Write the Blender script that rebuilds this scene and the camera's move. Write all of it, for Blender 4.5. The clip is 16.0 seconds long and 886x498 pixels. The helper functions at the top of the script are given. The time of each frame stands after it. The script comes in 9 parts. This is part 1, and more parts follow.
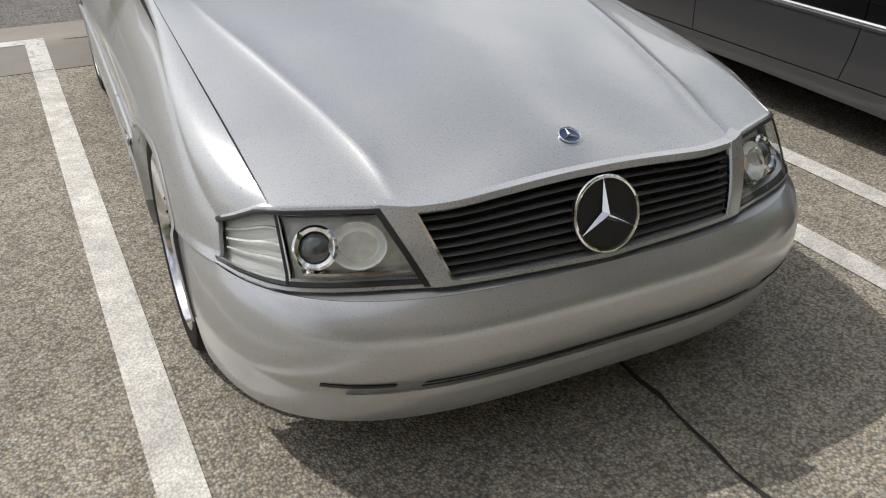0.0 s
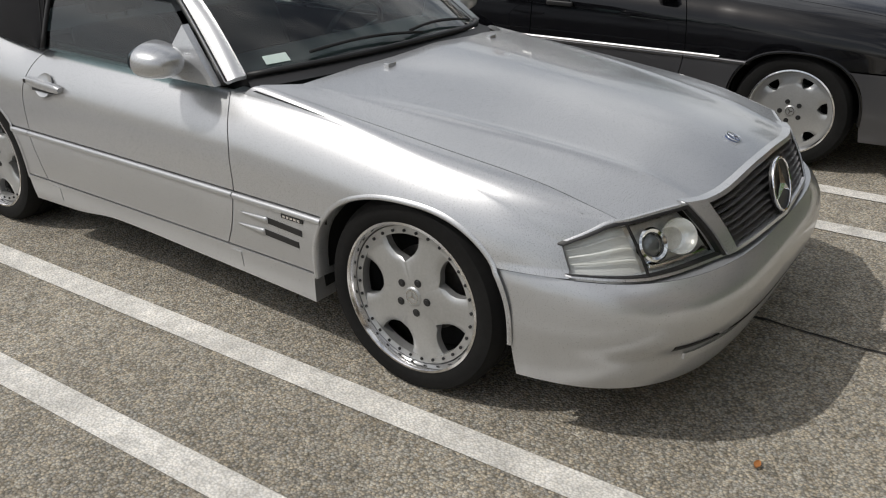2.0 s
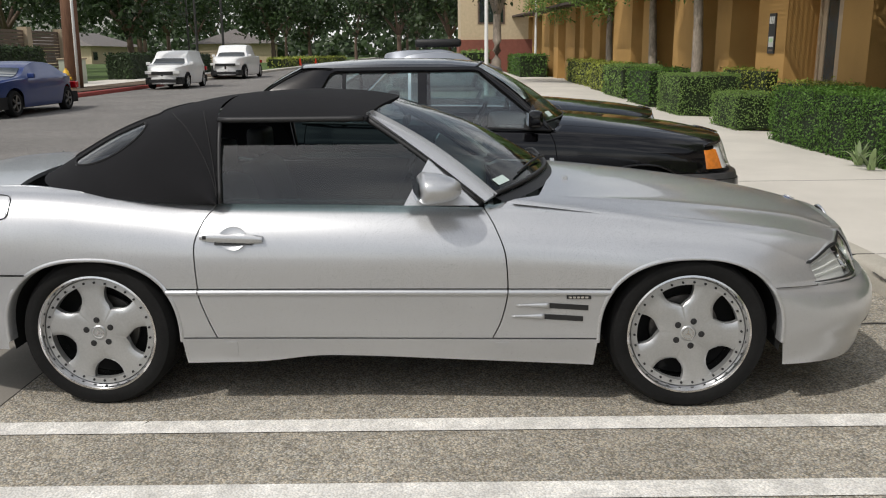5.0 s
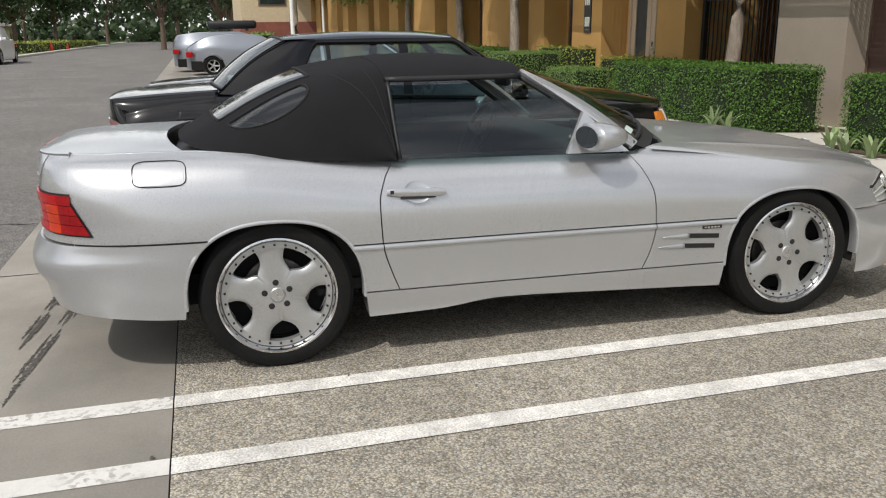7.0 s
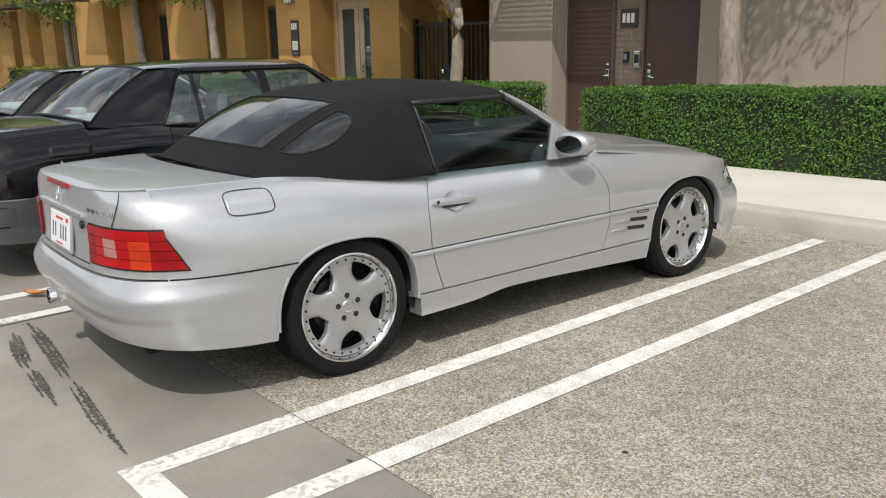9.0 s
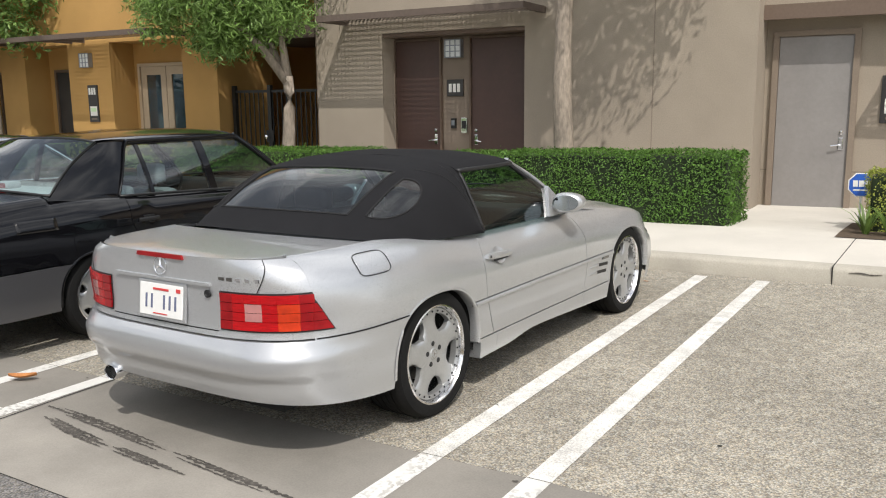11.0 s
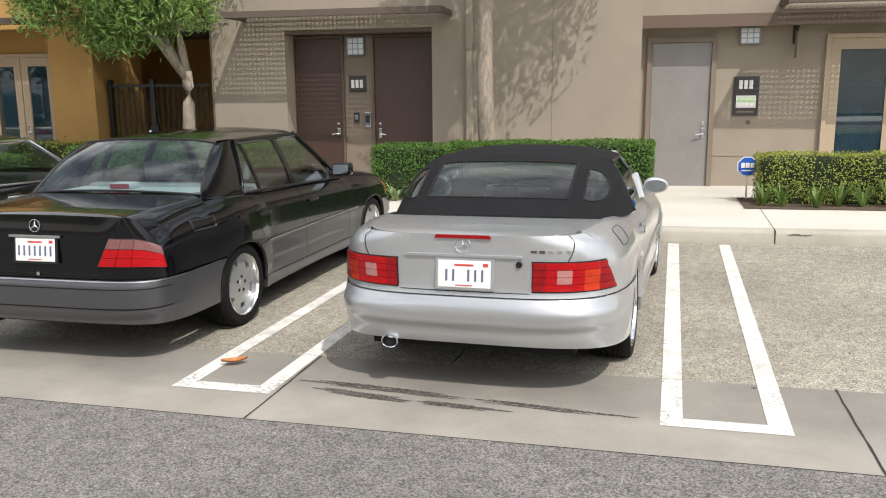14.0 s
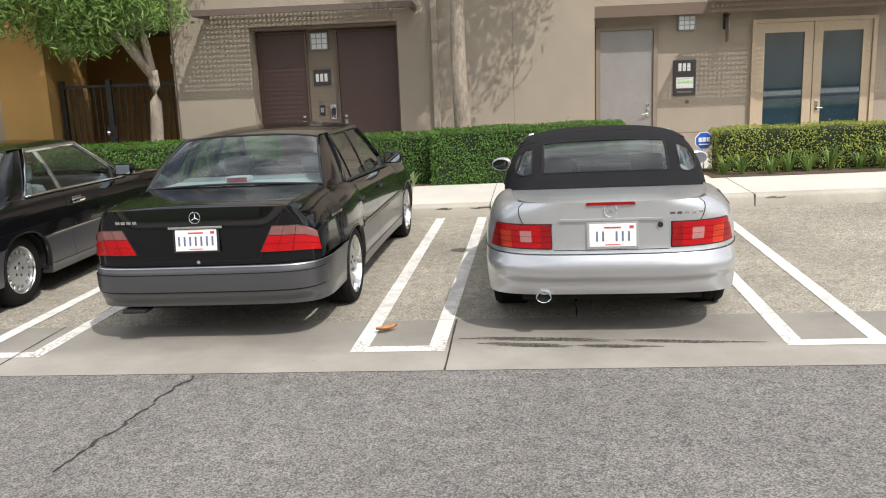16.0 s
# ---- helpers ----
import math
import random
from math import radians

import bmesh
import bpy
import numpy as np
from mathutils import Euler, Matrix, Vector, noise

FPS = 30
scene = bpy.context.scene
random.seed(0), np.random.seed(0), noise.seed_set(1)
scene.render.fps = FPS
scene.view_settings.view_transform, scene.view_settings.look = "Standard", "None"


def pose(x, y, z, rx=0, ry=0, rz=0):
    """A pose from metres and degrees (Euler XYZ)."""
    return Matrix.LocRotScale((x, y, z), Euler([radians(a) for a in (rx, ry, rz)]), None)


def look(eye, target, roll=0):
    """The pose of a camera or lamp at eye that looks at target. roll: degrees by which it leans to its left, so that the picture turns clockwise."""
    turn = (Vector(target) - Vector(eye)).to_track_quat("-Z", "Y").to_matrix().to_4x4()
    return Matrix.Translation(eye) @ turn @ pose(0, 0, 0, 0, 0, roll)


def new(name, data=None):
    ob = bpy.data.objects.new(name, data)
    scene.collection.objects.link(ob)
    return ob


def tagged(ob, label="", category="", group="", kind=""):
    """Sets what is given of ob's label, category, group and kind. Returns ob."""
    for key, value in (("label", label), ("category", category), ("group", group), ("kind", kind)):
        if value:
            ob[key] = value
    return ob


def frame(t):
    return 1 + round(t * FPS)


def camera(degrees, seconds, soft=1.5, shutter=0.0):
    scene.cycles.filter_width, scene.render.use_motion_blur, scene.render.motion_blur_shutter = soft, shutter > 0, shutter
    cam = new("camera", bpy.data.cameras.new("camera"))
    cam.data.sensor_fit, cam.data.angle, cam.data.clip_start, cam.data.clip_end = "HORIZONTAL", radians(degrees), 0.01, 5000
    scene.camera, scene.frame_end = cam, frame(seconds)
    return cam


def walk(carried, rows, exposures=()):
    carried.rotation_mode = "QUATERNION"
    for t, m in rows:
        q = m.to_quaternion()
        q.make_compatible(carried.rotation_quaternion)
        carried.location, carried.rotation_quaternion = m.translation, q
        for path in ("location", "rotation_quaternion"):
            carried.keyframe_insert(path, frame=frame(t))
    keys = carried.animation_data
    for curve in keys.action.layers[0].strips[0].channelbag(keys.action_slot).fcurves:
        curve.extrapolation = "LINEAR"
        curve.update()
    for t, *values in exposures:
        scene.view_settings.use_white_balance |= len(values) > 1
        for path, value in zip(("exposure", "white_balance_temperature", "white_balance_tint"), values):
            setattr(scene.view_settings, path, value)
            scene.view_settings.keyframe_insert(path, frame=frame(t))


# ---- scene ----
cam = camera(55.8, 16.0, soft=1.1)
PATH = [
    (0, (1.209, 4.689, 1.493), (0.405, 3.147, 0.504), 0.4),
    (0.5, (1.664, 4.55, 1.529), (0.631, 3.135, 0.564), -0.8),
    (1, (2.091, 4.346, 1.54), (0.902, 3.045, 0.594), -1.5),
    (1.5, (2.425, 4.045, 1.551), (1.103, 2.854, 0.637), -0.9),
    (2, (2.819, 3.86, 1.56), (1.302, 2.856, 0.73), -0.1),
    (2.5, (3.096, 3.577, 1.439), (1.41, 2.788, 0.707), -1.0),
    (3, (3.385, 3.204, 1.439), (1.567, 2.684, 0.785), -0.9),
    (3.5, (3.739, 2.863, 1.475), (1.855, 2.543, 0.884), -0.7),
    (4, (3.907, 2.411, 1.436), (1.988, 2.202, 0.914), -1.3),
    (4.5, (4.091, 1.925, 1.46), (2.147, 1.82, 1.003), -0.8),
    (5, (4.253, 1.471, 1.474), (2.305, 1.464, 1.021), -0.7),
    (5.2, (4.273, 1.3, 1.453), (2.327, 1.318, 0.993), -1.1),
    (7.3, (4.335, -0.574, 1.393), (2.521, 0.11, 0.903), -0.6),
    (7.5, (4.318, -0.763, 1.39), (2.546, 0.028, 0.906), -0.5),
    (8, (4.229, -1.2, 1.403), (2.554, -0.206, 0.945), -0.2),
    (8.5, (4.034, -1.638, 1.411), (2.449, -0.514, 0.936), -0.4),
    (9, (3.927, -2.081, 1.464), (2.441, -0.825, 1.001), -1.5),
    (9.2, (3.86, -2.241, 1.5), (2.413, -0.928, 1.076), -1.6),
    (11.3, (2.862, -3.643, 1.582), (1.861, -1.947, 1.233), -1.1),
    (11.5, (2.706, -3.737, 1.59), (1.735, -2.026, 1.231), -0.9),
    (12, (2.345, -4.069, 1.578), (1.451, -2.326, 1.178), -0.4),
    (12.5, (2.024, -4.376, 1.616), (1.192, -2.598, 1.229), -0.6),
    (13, (1.664, -4.684, 1.65), (0.919, -2.862, 1.296), -0.8),
    (13.5, (1.377, -5.118, 1.692), (0.736, -3.254, 1.35), -0.7),
    (14, (1.057, -5.427, 1.729), (0.533, -3.534, 1.356), -1.3),
    (14.5, (0.677, -5.704, 1.769), (0.258, -3.79, 1.369), -1.1),
    (15, (0.267, -6.067, 1.787), (-0.114, -4.148, 1.374), -1.6),
    (15.5, (-0.133, -6.301, 1.782), (-0.47, -4.375, 1.359), -2.8),
    (16, (-0.535, -6.528, 1.821), (-0.764, -4.584, 1.412), -3.1),
]
walk(cam, [(t, look(eye, target, roll)) for t, eye, target, roll in PATH],
     exposures=[(0, -0.47), (1.5, -0.65), (3.5, -0.72), (5, -0.48), (7.5, -0.30), (9, -0.15), (12, 0.07), (14, 0.15), (16, 0.19)])

# ---------- world, sun ----------
SUN = Vector((0.42, -0.46, 0.80)).normalized()
world = bpy.data.worlds.new("sky")
scene.world = world
world.use_nodes = True
wn = world.node_tree
wn.nodes.clear()
sky = wn.nodes.new("ShaderNodeTexSky")
sky.sky_type = "NISHITA"
sky.sun_disc = False
sky.sun_elevation = math.asin(SUN.z)
sky.sun_rotation = math.atan2(SUN.x, SUN.y)
sky.air_density, sky.dust_density = 1.2, 2.5
bg = wn.nodes.new("ShaderNodeBackground")
bg.inputs[1].default_value = 0.15
wo = wn.nodes.new("ShaderNodeOutputWorld")
haze = wn.nodes.new("ShaderNodeHueSaturation")
haze.inputs["Saturation"].default_value = 0.50
wn.links.new(sky.outputs[0], haze.inputs["Color"])
cloud_at = wn.nodes.new("ShaderNodeTexCoord")
cloud_map = wn.nodes.new("ShaderNodeMapping")
cloud_map.inputs["Scale"].default_value = (1.0, 1.0, 2.2)
cloud_noise = wn.nodes.new("ShaderNodeTexNoise")
cloud_noise.inputs["Scale"].default_value, cloud_noise.inputs["Detail"].default_value, cloud_noise.inputs["Roughness"].default_value = 2.6, 7.0, 0.58
cloud_cover = wn.nodes.new("ShaderNodeMapRange")
cloud_cover.inputs[1].default_value, cloud_cover.inputs[2].default_value, cloud_cover.inputs[3].default_value, cloud_cover.inputs[4].default_value = 0.44, 0.66, 0.0, 0.85
cloud_mix = wn.nodes.new("ShaderNodeMix")
cloud_mix.data_type = "RGBA"
cloud_mix.inputs[7].default_value = (12.0, 12.0, 12.0, 1)
wn.links.new(cloud_at.outputs["Generated"], cloud_map.inputs["Vector"])
wn.links.new(cloud_map.outputs[0], cloud_noise.inputs["Vector"])
wn.links.new(cloud_noise.outputs["Fac"], cloud_cover.inputs[0])
wn.links.new(cloud_cover.outputs[0], cloud_mix.inputs[0])
wn.links.new(haze.outputs[0], cloud_mix.inputs[6])
wn.links.new(cloud_mix.outputs[2], bg.inputs[0])
wn.links.new(bg.outputs[0], wo.inputs[0])
sun_data = bpy.data.lights.new("sun", "SUN")
sun_data.energy, sun_data.angle, sun_data.color = 3.2, radians(0.5), (1.0, 0.96, 0.90)
sun = new("sun", sun_data)
sun.matrix_world = look(SUN * 60, (0, 0, 0))

# ---------- materials ----------
def material(name, colour, rough=0.6, metal=0.0, grain=0.0, scale=20.0, stain=0.0, stain_scale=1.2, bump=0.0,
             bump_scale=None, coat=0.0, rand=0.0, spec=0.5, stretch=(1, 1, 1), detail=6.0, dist=0.01, rough_var=0.0):
    """A surface with fine grain, broad stains, relief and, for pieces, a tone of their own."""
    m = bpy.data.materials.new(name)
    m.use_nodes = True
    t = m.node_tree
    b = t.nodes["Principled BSDF"]
    b.inputs["Roughness"].default_value = rough
    b.inputs["Metallic"].default_value = metal
    b.inputs["Coat Weight"].default_value = coat
    b.inputs["Coat Roughness"].default_value = 0.03
    b.inputs["Specular IOR Level"].default_value = spec
    co = t.nodes.new("ShaderNodeTexCoord")
    mp = t.nodes.new("ShaderNodeMapping")
    mp.inputs["Scale"].default_value = stretch
    t.links.new(co.outputs["Object"], mp.inputs[0])
    last = None

    def level(src, lo, hi, a, c):
        r = t.nodes.new("ShaderNodeMapRange")
        r.inputs[1].default_value, r.inputs[2].default_value = lo, hi
        r.inputs[3].default_value, r.inputs[4].default_value = a, c
        t.links.new(src, r.inputs[0])
        return r.outputs[0]

    def times(a, c):
        n = t.nodes.new("ShaderNodeMath")
        n.operation = "MULTIPLY"
        t.links.new(a, n.inputs[0])
        t.links.new(c, n.inputs[1])
        return n.outputs[0]

    def texture(sc, det, rgh=0.6):
        n = t.nodes.new("ShaderNodeTexNoise")
        n.inputs["Scale"].default_value, n.inputs["Detail"].default_value = sc, det
        n.inputs["Roughness"].default_value = rgh
        t.links.new(mp.outputs[0], n.inputs["Vector"])
        return n.outputs["Fac"]

    if grain:
        last = level(texture(scale, detail), 0.3, 0.7, 1 - grain, 1 + grain)
    if stain:
        s = level(texture(stain_scale, 5.0), 0.35, 0.68, 1 - stain, 1 + stain * 0.6)
        last = times(last, s) if last else s
    if rand:
        oi = t.nodes.new("ShaderNodeObjectInfo")
        r = level(oi.outputs["Random"], 0, 1, 1 - rand, 1 + rand)
        last = times(last, r) if last else r
    if last:
        mx = t.nodes.new("ShaderNodeVectorMath")
        mx.operation = "SCALE"
        mx.inputs[0].default_value = colour[:3]
        t.links.new(last, mx.inputs["Scale"])
        t.links.new(mx.outputs[0], b.inputs["Base Color"])
    else:
        b.inputs["Base Color"].default_value = (*colour[:3], 1)
    if rough_var:
        t.links.new(level(texture(scale * 0.4 + 1, 4.0), 0.3, 0.7, rough - rough_var, rough + rough_var), b.inputs["Roughness"])
    if bump:
        bn = t.nodes.new("ShaderNodeBump")
        bn.inputs["Strength"].default_value, bn.inputs["Distance"].default_value = bump, dist
        t.links.new(texture(bump_scale or scale, detail), bn.inputs["Height"])
        t.links.new(bn.outputs[0], b.inputs["Normal"])
    return m


def aggregate(name, colour, size, contrast=0.75, dark=0.18, stain=0.12, stain_scale=0.7, bump=1.0, tint=0.25, rough=0.9):
    """Crushed stones set in a binder: each stone has its own tone, the gaps between are darker."""
    m = bpy.data.materials.new(name)
    m.use_nodes = True
    t = m.node_tree
    b = t.nodes["Principled BSDF"]
    b.inputs["Roughness"].default_value = rough
    b.inputs["Specular IOR Level"].default_value = 0.3
    co = t.nodes.new("ShaderNodeTexCoord")

    def rng(src, lo, hi, a, c):
        r = t.nodes.new("ShaderNodeMapRange")
        r.inputs[1].default_value, r.inputs[2].default_value, r.inputs[3].default_value, r.inputs[4].default_value = lo, hi, a, c
        t.links.new(src, r.inputs[0])
        return r.outputs[0]

    def mul(a, c):
        n = t.nodes.new("ShaderNodeMath")
        n.operation = "MULTIPLY"
        t.links.new(a, n.inputs[0])
        t.links.new(c, n.inputs[1])
        return n.outputs[0]
    v = t.nodes.new("ShaderNodeTexVoronoi")
    v.inputs["Scale"].default_value = 1 / size
    t.links.new(co.outputs["Object"], v.inputs["Vector"])
    sep = t.nodes.new("ShaderNodeSeparateColor")
    t.links.new(v.outputs["Color"], sep.inputs[0])
    tone = rng(sep.outputs[0], 0, 1, 1 - contrast, 1 + contrast)
    gap = rng(v.outputs["Distance"], 0.45, 0.75, 1.0, dark)
    v2 = t.nodes.new("ShaderNodeTexVoronoi")
    v2.inputs["Scale"].default_value = 0.27 / size
    t.links.new(co.outputs["Object"], v2.inputs["Vector"])
    sep2 = t.nodes.new("ShaderNodeSeparateColor")
    t.links.new(v2.outputs["Color"], sep2.inputs[0])
    big = rng(sep2.outputs[1], 0, 1, 0.92, 1.08)
    n = t.nodes.new("ShaderNodeTexNoise")
    n.inputs["Scale"].default_value, n.inputs["Detail"].default_value = stain_scale, 6.0
    t.links.new(co.outputs["Object"], n.inputs["Vector"])
    st = rng(n.outputs["Fac"], 0.35, 0.66, 1 - stain, 1 + stain * 0.7)
    n2 = t.nodes.new("ShaderNodeTexNoise")
    n2.inputs["Scale"].default_value, n2.inputs["Detail"].default_value = 9.0, 5.0
    t.links.new(co.outputs["Object"], n2.inputs["Vector"])
    st2 = rng(n2.outputs["Fac"], 0.3, 0.7, 0.86, 1.14)
    k = mul(mul(mul(tone, gap), st), mul(st2, big))
    hue = t.nodes.new("ShaderNodeMix")
    hue.data_type = "RGBA"
    hue.inputs[6].default_value = (colour[0] * (1 + tint), colour[1] * (1 + tint * 0.2), colour[2] * (1 - tint), 1)
    hue.inputs[7].default_value = (colour[0] * (1 - tint * 0.5), colour[1], colour[2] * (1 + tint * 0.7), 1)
    t.links.new(sep.outputs[1], hue.inputs[0])
    sc = t.nodes.new("ShaderNodeVectorMath")
    sc.operation = "SCALE"
    t.links.new(hue.outputs[2], sc.inputs[0])
    t.links.new(k, sc.inputs["Scale"])
    t.links.new(sc.outputs[0], b.inputs["Base Color"])
    bn = t.nodes.new("ShaderNodeBump")
    bn.inputs["Strength"].default_value, bn.inputs["Distance"].default_value = bump, size * 0.5
    bn.invert = True
    t.links.new(v.outputs["Distance"], bn.inputs["Height"])
    t.links.new(bn.outputs[0], b.inputs["Normal"])
    return m


def glass(name, tint=(0.8, 0.86, 0.84), rough=0.0, opacity=0.0, ior=1.8):
    """Thin window glass: clear, tinted, with a mirror's share by Fresnel."""
    m = bpy.data.materials.new(name)
    m.use_nodes = True
    t = m.node_tree
    t.nodes.clear()
    out = t.nodes.new("ShaderNodeOutputMaterial")
    tr = t.nodes.new("ShaderNodeBsdfTransparent")
    tr.inputs[0].default_value = (*tint, 1)
    gl = t.nodes.new("ShaderNodeBsdfGlossy")
    gl.inputs["Roughness"].default_value = rough
    lw = t.nodes.new("ShaderNodeLayerWeight")
    lw.inputs[0].default_value = 0.5
    pw = t.nodes.new("ShaderNodeMath")
    pw.operation = "POWER"
    pw.inputs[1].default_value = 4.5
    t.links.new(lw.outputs["Facing"], pw.inputs[0])
    fr = t.nodes.new("ShaderNodeMapRange")
    fr.inputs[3].default_value, fr.inputs[4].default_value = ((ior - 1) / (ior + 1)) ** 2, 1.0
    t.links.new(pw.outputs[0], fr.inputs[0])
    mix = t.nodes.new("ShaderNodeMixShader")
    t.links.new(fr.outputs[0], mix.inputs[0])
    last = tr.outputs[0]
    if opacity:
        df = t.nodes.new("ShaderNodeBsdfDiffuse")
        df.inputs[0].default_value = (0.5, 0.53, 0.56, 1)
        m2 = t.nodes.new("ShaderNodeMixShader")
        m2.inputs[0].default_value = opacity
        t.links.new(tr.outputs[0], m2.inputs[1])
        t.links.new(df.outputs[0], m2.inputs[2])
        last = m2.outputs[0]
    t.links.new(last, mix.inputs[1])
    t.links.new(gl.outputs[0], mix.inputs[2])
    t.links.new(mix.outputs[0], out.inputs[0])
    return m


def car_paint(name, colour, metal, rough, flake=0.04, dust=0.03):
    m = material(name, colour, rough, metal, grain=flake, scale=900.0, stain=dust, stain_scale=2.2, coat=0.6, rough_var=0.04, detail=2.0)
    return m


SILVER = car_paint("silver_paint", (0.53, 0.54, 0.555), 0.64, 0.29)
SILVER_LOW = car_paint("silver_cladding_paint", (0.51, 0.52, 0.535), 0.64, 0.30)
BLACK = material("black_paint", (0.004, 0.004, 0.005), 0.15, 0.0, coat=0.7, spec=0.12, stain=0.03, stain_scale=2.2, rough_var=0.03)
ANTHRACITE = car_paint("grey_cladding_paint", (0.085, 0.085, 0.092), 0.5, 0.38)
BLUE = car_paint("blue_paint", (0.012, 0.035, 0.16), 0.4, 0.3)
WHITE = car_paint("white_paint", (0.78, 0.78, 0.77), 0.0, 0.3)
GREY = car_paint("grey_paint", (0.30, 0.32, 0.36), 0.6, 0.35)
MAROON = car_paint("maroon_paint", (0.10, 0.012, 0.02), 0.4, 0.3)
RUBBER = material("tyre_rubber", (0.007, 0.007, 0.007), 0.8, spec=0.25, grain=0.25, scale=60, stain=0.3, stain_scale=6, bump=0.3, bump_scale=200, dist=0.002)
PLASTIC = material("black_plastic", (0.012, 0.012, 0.013), 0.5, grain=0.2, scale=80)
DARK = material("dark_underside", (0.006, 0.006, 0.006), 0.9, grain=0.2, scale=10)
CHROME = material("chrome", (0.85, 0.86, 0.88), 0.06, 1.0, grain=0.03, scale=30)
ALLOY = material("cast_alloy", (0.47, 0.475, 0.475), 0.38, 0.7, grain=0.06, scale=120, stain=0.08, stain_scale=8)
ALLOY_LIP = material("polished_alloy_lip", (0.75, 0.75, 0.76), 0.16, 1.0, grain=0.05, scale=90)
STEEL = material("brake_steel", (0.18, 0.17, 0.16), 0.45, 0.9, grain=0.2, scale=60)
FABRIC = material("soft_top_fabric", (0.0125, 0.0125, 0.014), 0.95, grain=0.25, scale=500, stain=0.12, stain_scale=5, bump=0.3, bump_scale=900, dist=0.002, spec=0.2)
STITCH = material("seam_tape", (0.010, 0.010, 0.011), 0.9, grain=0.2, scale=200)
GLASS = glass("car_glass", (0.72, 0.82, 0.82), ior=2.2)
SCREEN_GLASS = glass("windscreen_glass", (0.62, 0.74, 0.72), ior=1.75)
GLASS_DARK = glass("tinted_car_glass", (0.32, 0.45, 0.45), ior=1.8)
VINYL = glass("clear_vinyl_window", (0.50, 0.54, 0.56), 0.05, 0.03, 1.7)
LAMP_GLASS = glass("lamp_cover_glass", (0.95, 0.96, 0.95), rough=0.03, ior=1.45)
WINDOW_GLASS = glass("building_glass", (0.60, 0.68, 0.72), ior=2.2)
LAMP_BOWL = material("lamp_bowl", (0.84, 0.84, 0.82), 0.30, 0.35, grain=0.15, scale=40)
LAMP_CLEAR = material("ribbed_clear_lens", (0.74, 0.745, 0.73), 0.3, 0.25, grain=0.1, scale=60, stretch=(1, 1, 12), bump=0.5, bump_scale=40, dist=0.004, coat=0.8)
RED_LENS = material("red_lens", (0.40, 0.003, 0.006), 0.26, 0.0, grain=0.3, scale=25, stretch=(1, 1, 8), coat=0.25, spec=0.3, bump=0.3, bump_scale=60, dist=0.003)
RED_DARK = material("dark_red_lens", (0.26, 0.003, 0.006), 0.3, grain=0.2, scale=25, coat=0.25, spec=0.3)
AMBER = material("amber_lens", (0.62, 0.19, 0.02), 0.15, grain=0.2, scale=30, coat=1.0, bump=0.3, bump_scale=80, dist=0.003)
AMBER_RED = material("orange_red_lens", (0.50, 0.035, 0.008), 0.3, grain=0.2, scale=30, coat=0.25, spec=0.3)
PALE_RED = material("smoked_pink_lens", (0.20, 0.085, 0.08), 0.15, grain=0.15, scale=30, coat=1.0)
WHITE_LENS = material("clear_reverse_lens", (0.46, 0.20, 0.19), 0.15, grain=0.1, scale=30, coat=1.0)
PLATE = material("number_plate_enamel", (0.78, 0.78, 0.76), 0.4, grain=0.03, scale=40)
INK = material("dark_blue_ink", (0.12, 0.135, 0.22), 0.6)
RED_INK = material("red_ink", (0.55, 0.05, 0.05), 0.6)
LEATHER = material("pale_grey_leather", (0.26, 0.275, 0.275), 0.55, grain=0.15, scale=30, stain=0.1, stain_scale=4)
LEATHER_DARK = material("dark_leather", (0.025, 0.025, 0.027), 0.5, grain=0.2, scale=40)
BADGE_BLUE = material("blue_enamel", (0.04, 0.07, 0.16), 0.2, coat=1.0)
PAPER = material("pale_sticker", (0.55, 0.66, 0.62), 0.6, grain=0.05, scale=40)
MIRROR = material("mirror_glass", (0.50, 0.56, 0.60), 0.02, 1.0)

STUCCO = material("taupe_stucco", (0.312, 0.264, 0.208), 0.9, grain=0.10, scale=60, stain=0.09, stain_scale=0.8, bump=0.5, bump_scale=150, dist=0.004)
# the taupe stucco in a darker tone, for recess, passage side and trims
STUCCO_DARK = material("dark_taupe_stucco", (0.22, 0.175, 0.135), 0.9, grain=0.10, scale=60, stain=0.09, stain_scale=0.8, bump=0.5, bump_scale=150, dist=0.004)
OCHRE = material("ochre_stucco", (0.43, 0.25, 0.08), 0.9, grain=0.10, scale=60, stain=0.12, stain_scale=0.7, bump=0.5, bump_scale=150, dist=0.004)
BROWN_DOOR = material("brown_painted_steel", (0.075, 0.042, 0.034), 0.45, grain=0.06, scale=20, stain=0.08, stain_scale=2)
GREY_DOOR = material("grey_painted_steel", (0.24, 0.225, 0.215), 0.45, grain=0.05, scale=20, stain=0.07, stain_scale=2)
TRIM_BROWN = material("brown_trim", (0.13, 0.09, 0.065), 0.6, grain=0.1, scale=30)
TRIM_TAN = material("tan_frame_paint", (0.42, 0.33, 0.23), 0.6, grain=0.06, scale=30)
SOFFIT = material("dark_soffit", (0.10, 0.075, 0.06), 0.8, grain=0.1, scale=20)
IRON = material("black_iron", (0.012, 0.012, 0.012), 0.45, grain=0.2, scale=50)
SIGN_DARK = material("dark_sign", (0.035, 0.033, 0.032), 0.5, grain=0.1, scale=40)
SIGN_WHITE = material("white_sign_letter", (0.75, 0.74, 0.70), 0.6)
SIGN_GREEN = material("pale_green_card", (0.55, 0.72, 0.45), 0.6)
LAMP_WHITE = material("frosted_lamp_glass", (0.70, 0.72, 0.72), 0.3, grain=0.05, scale=20)
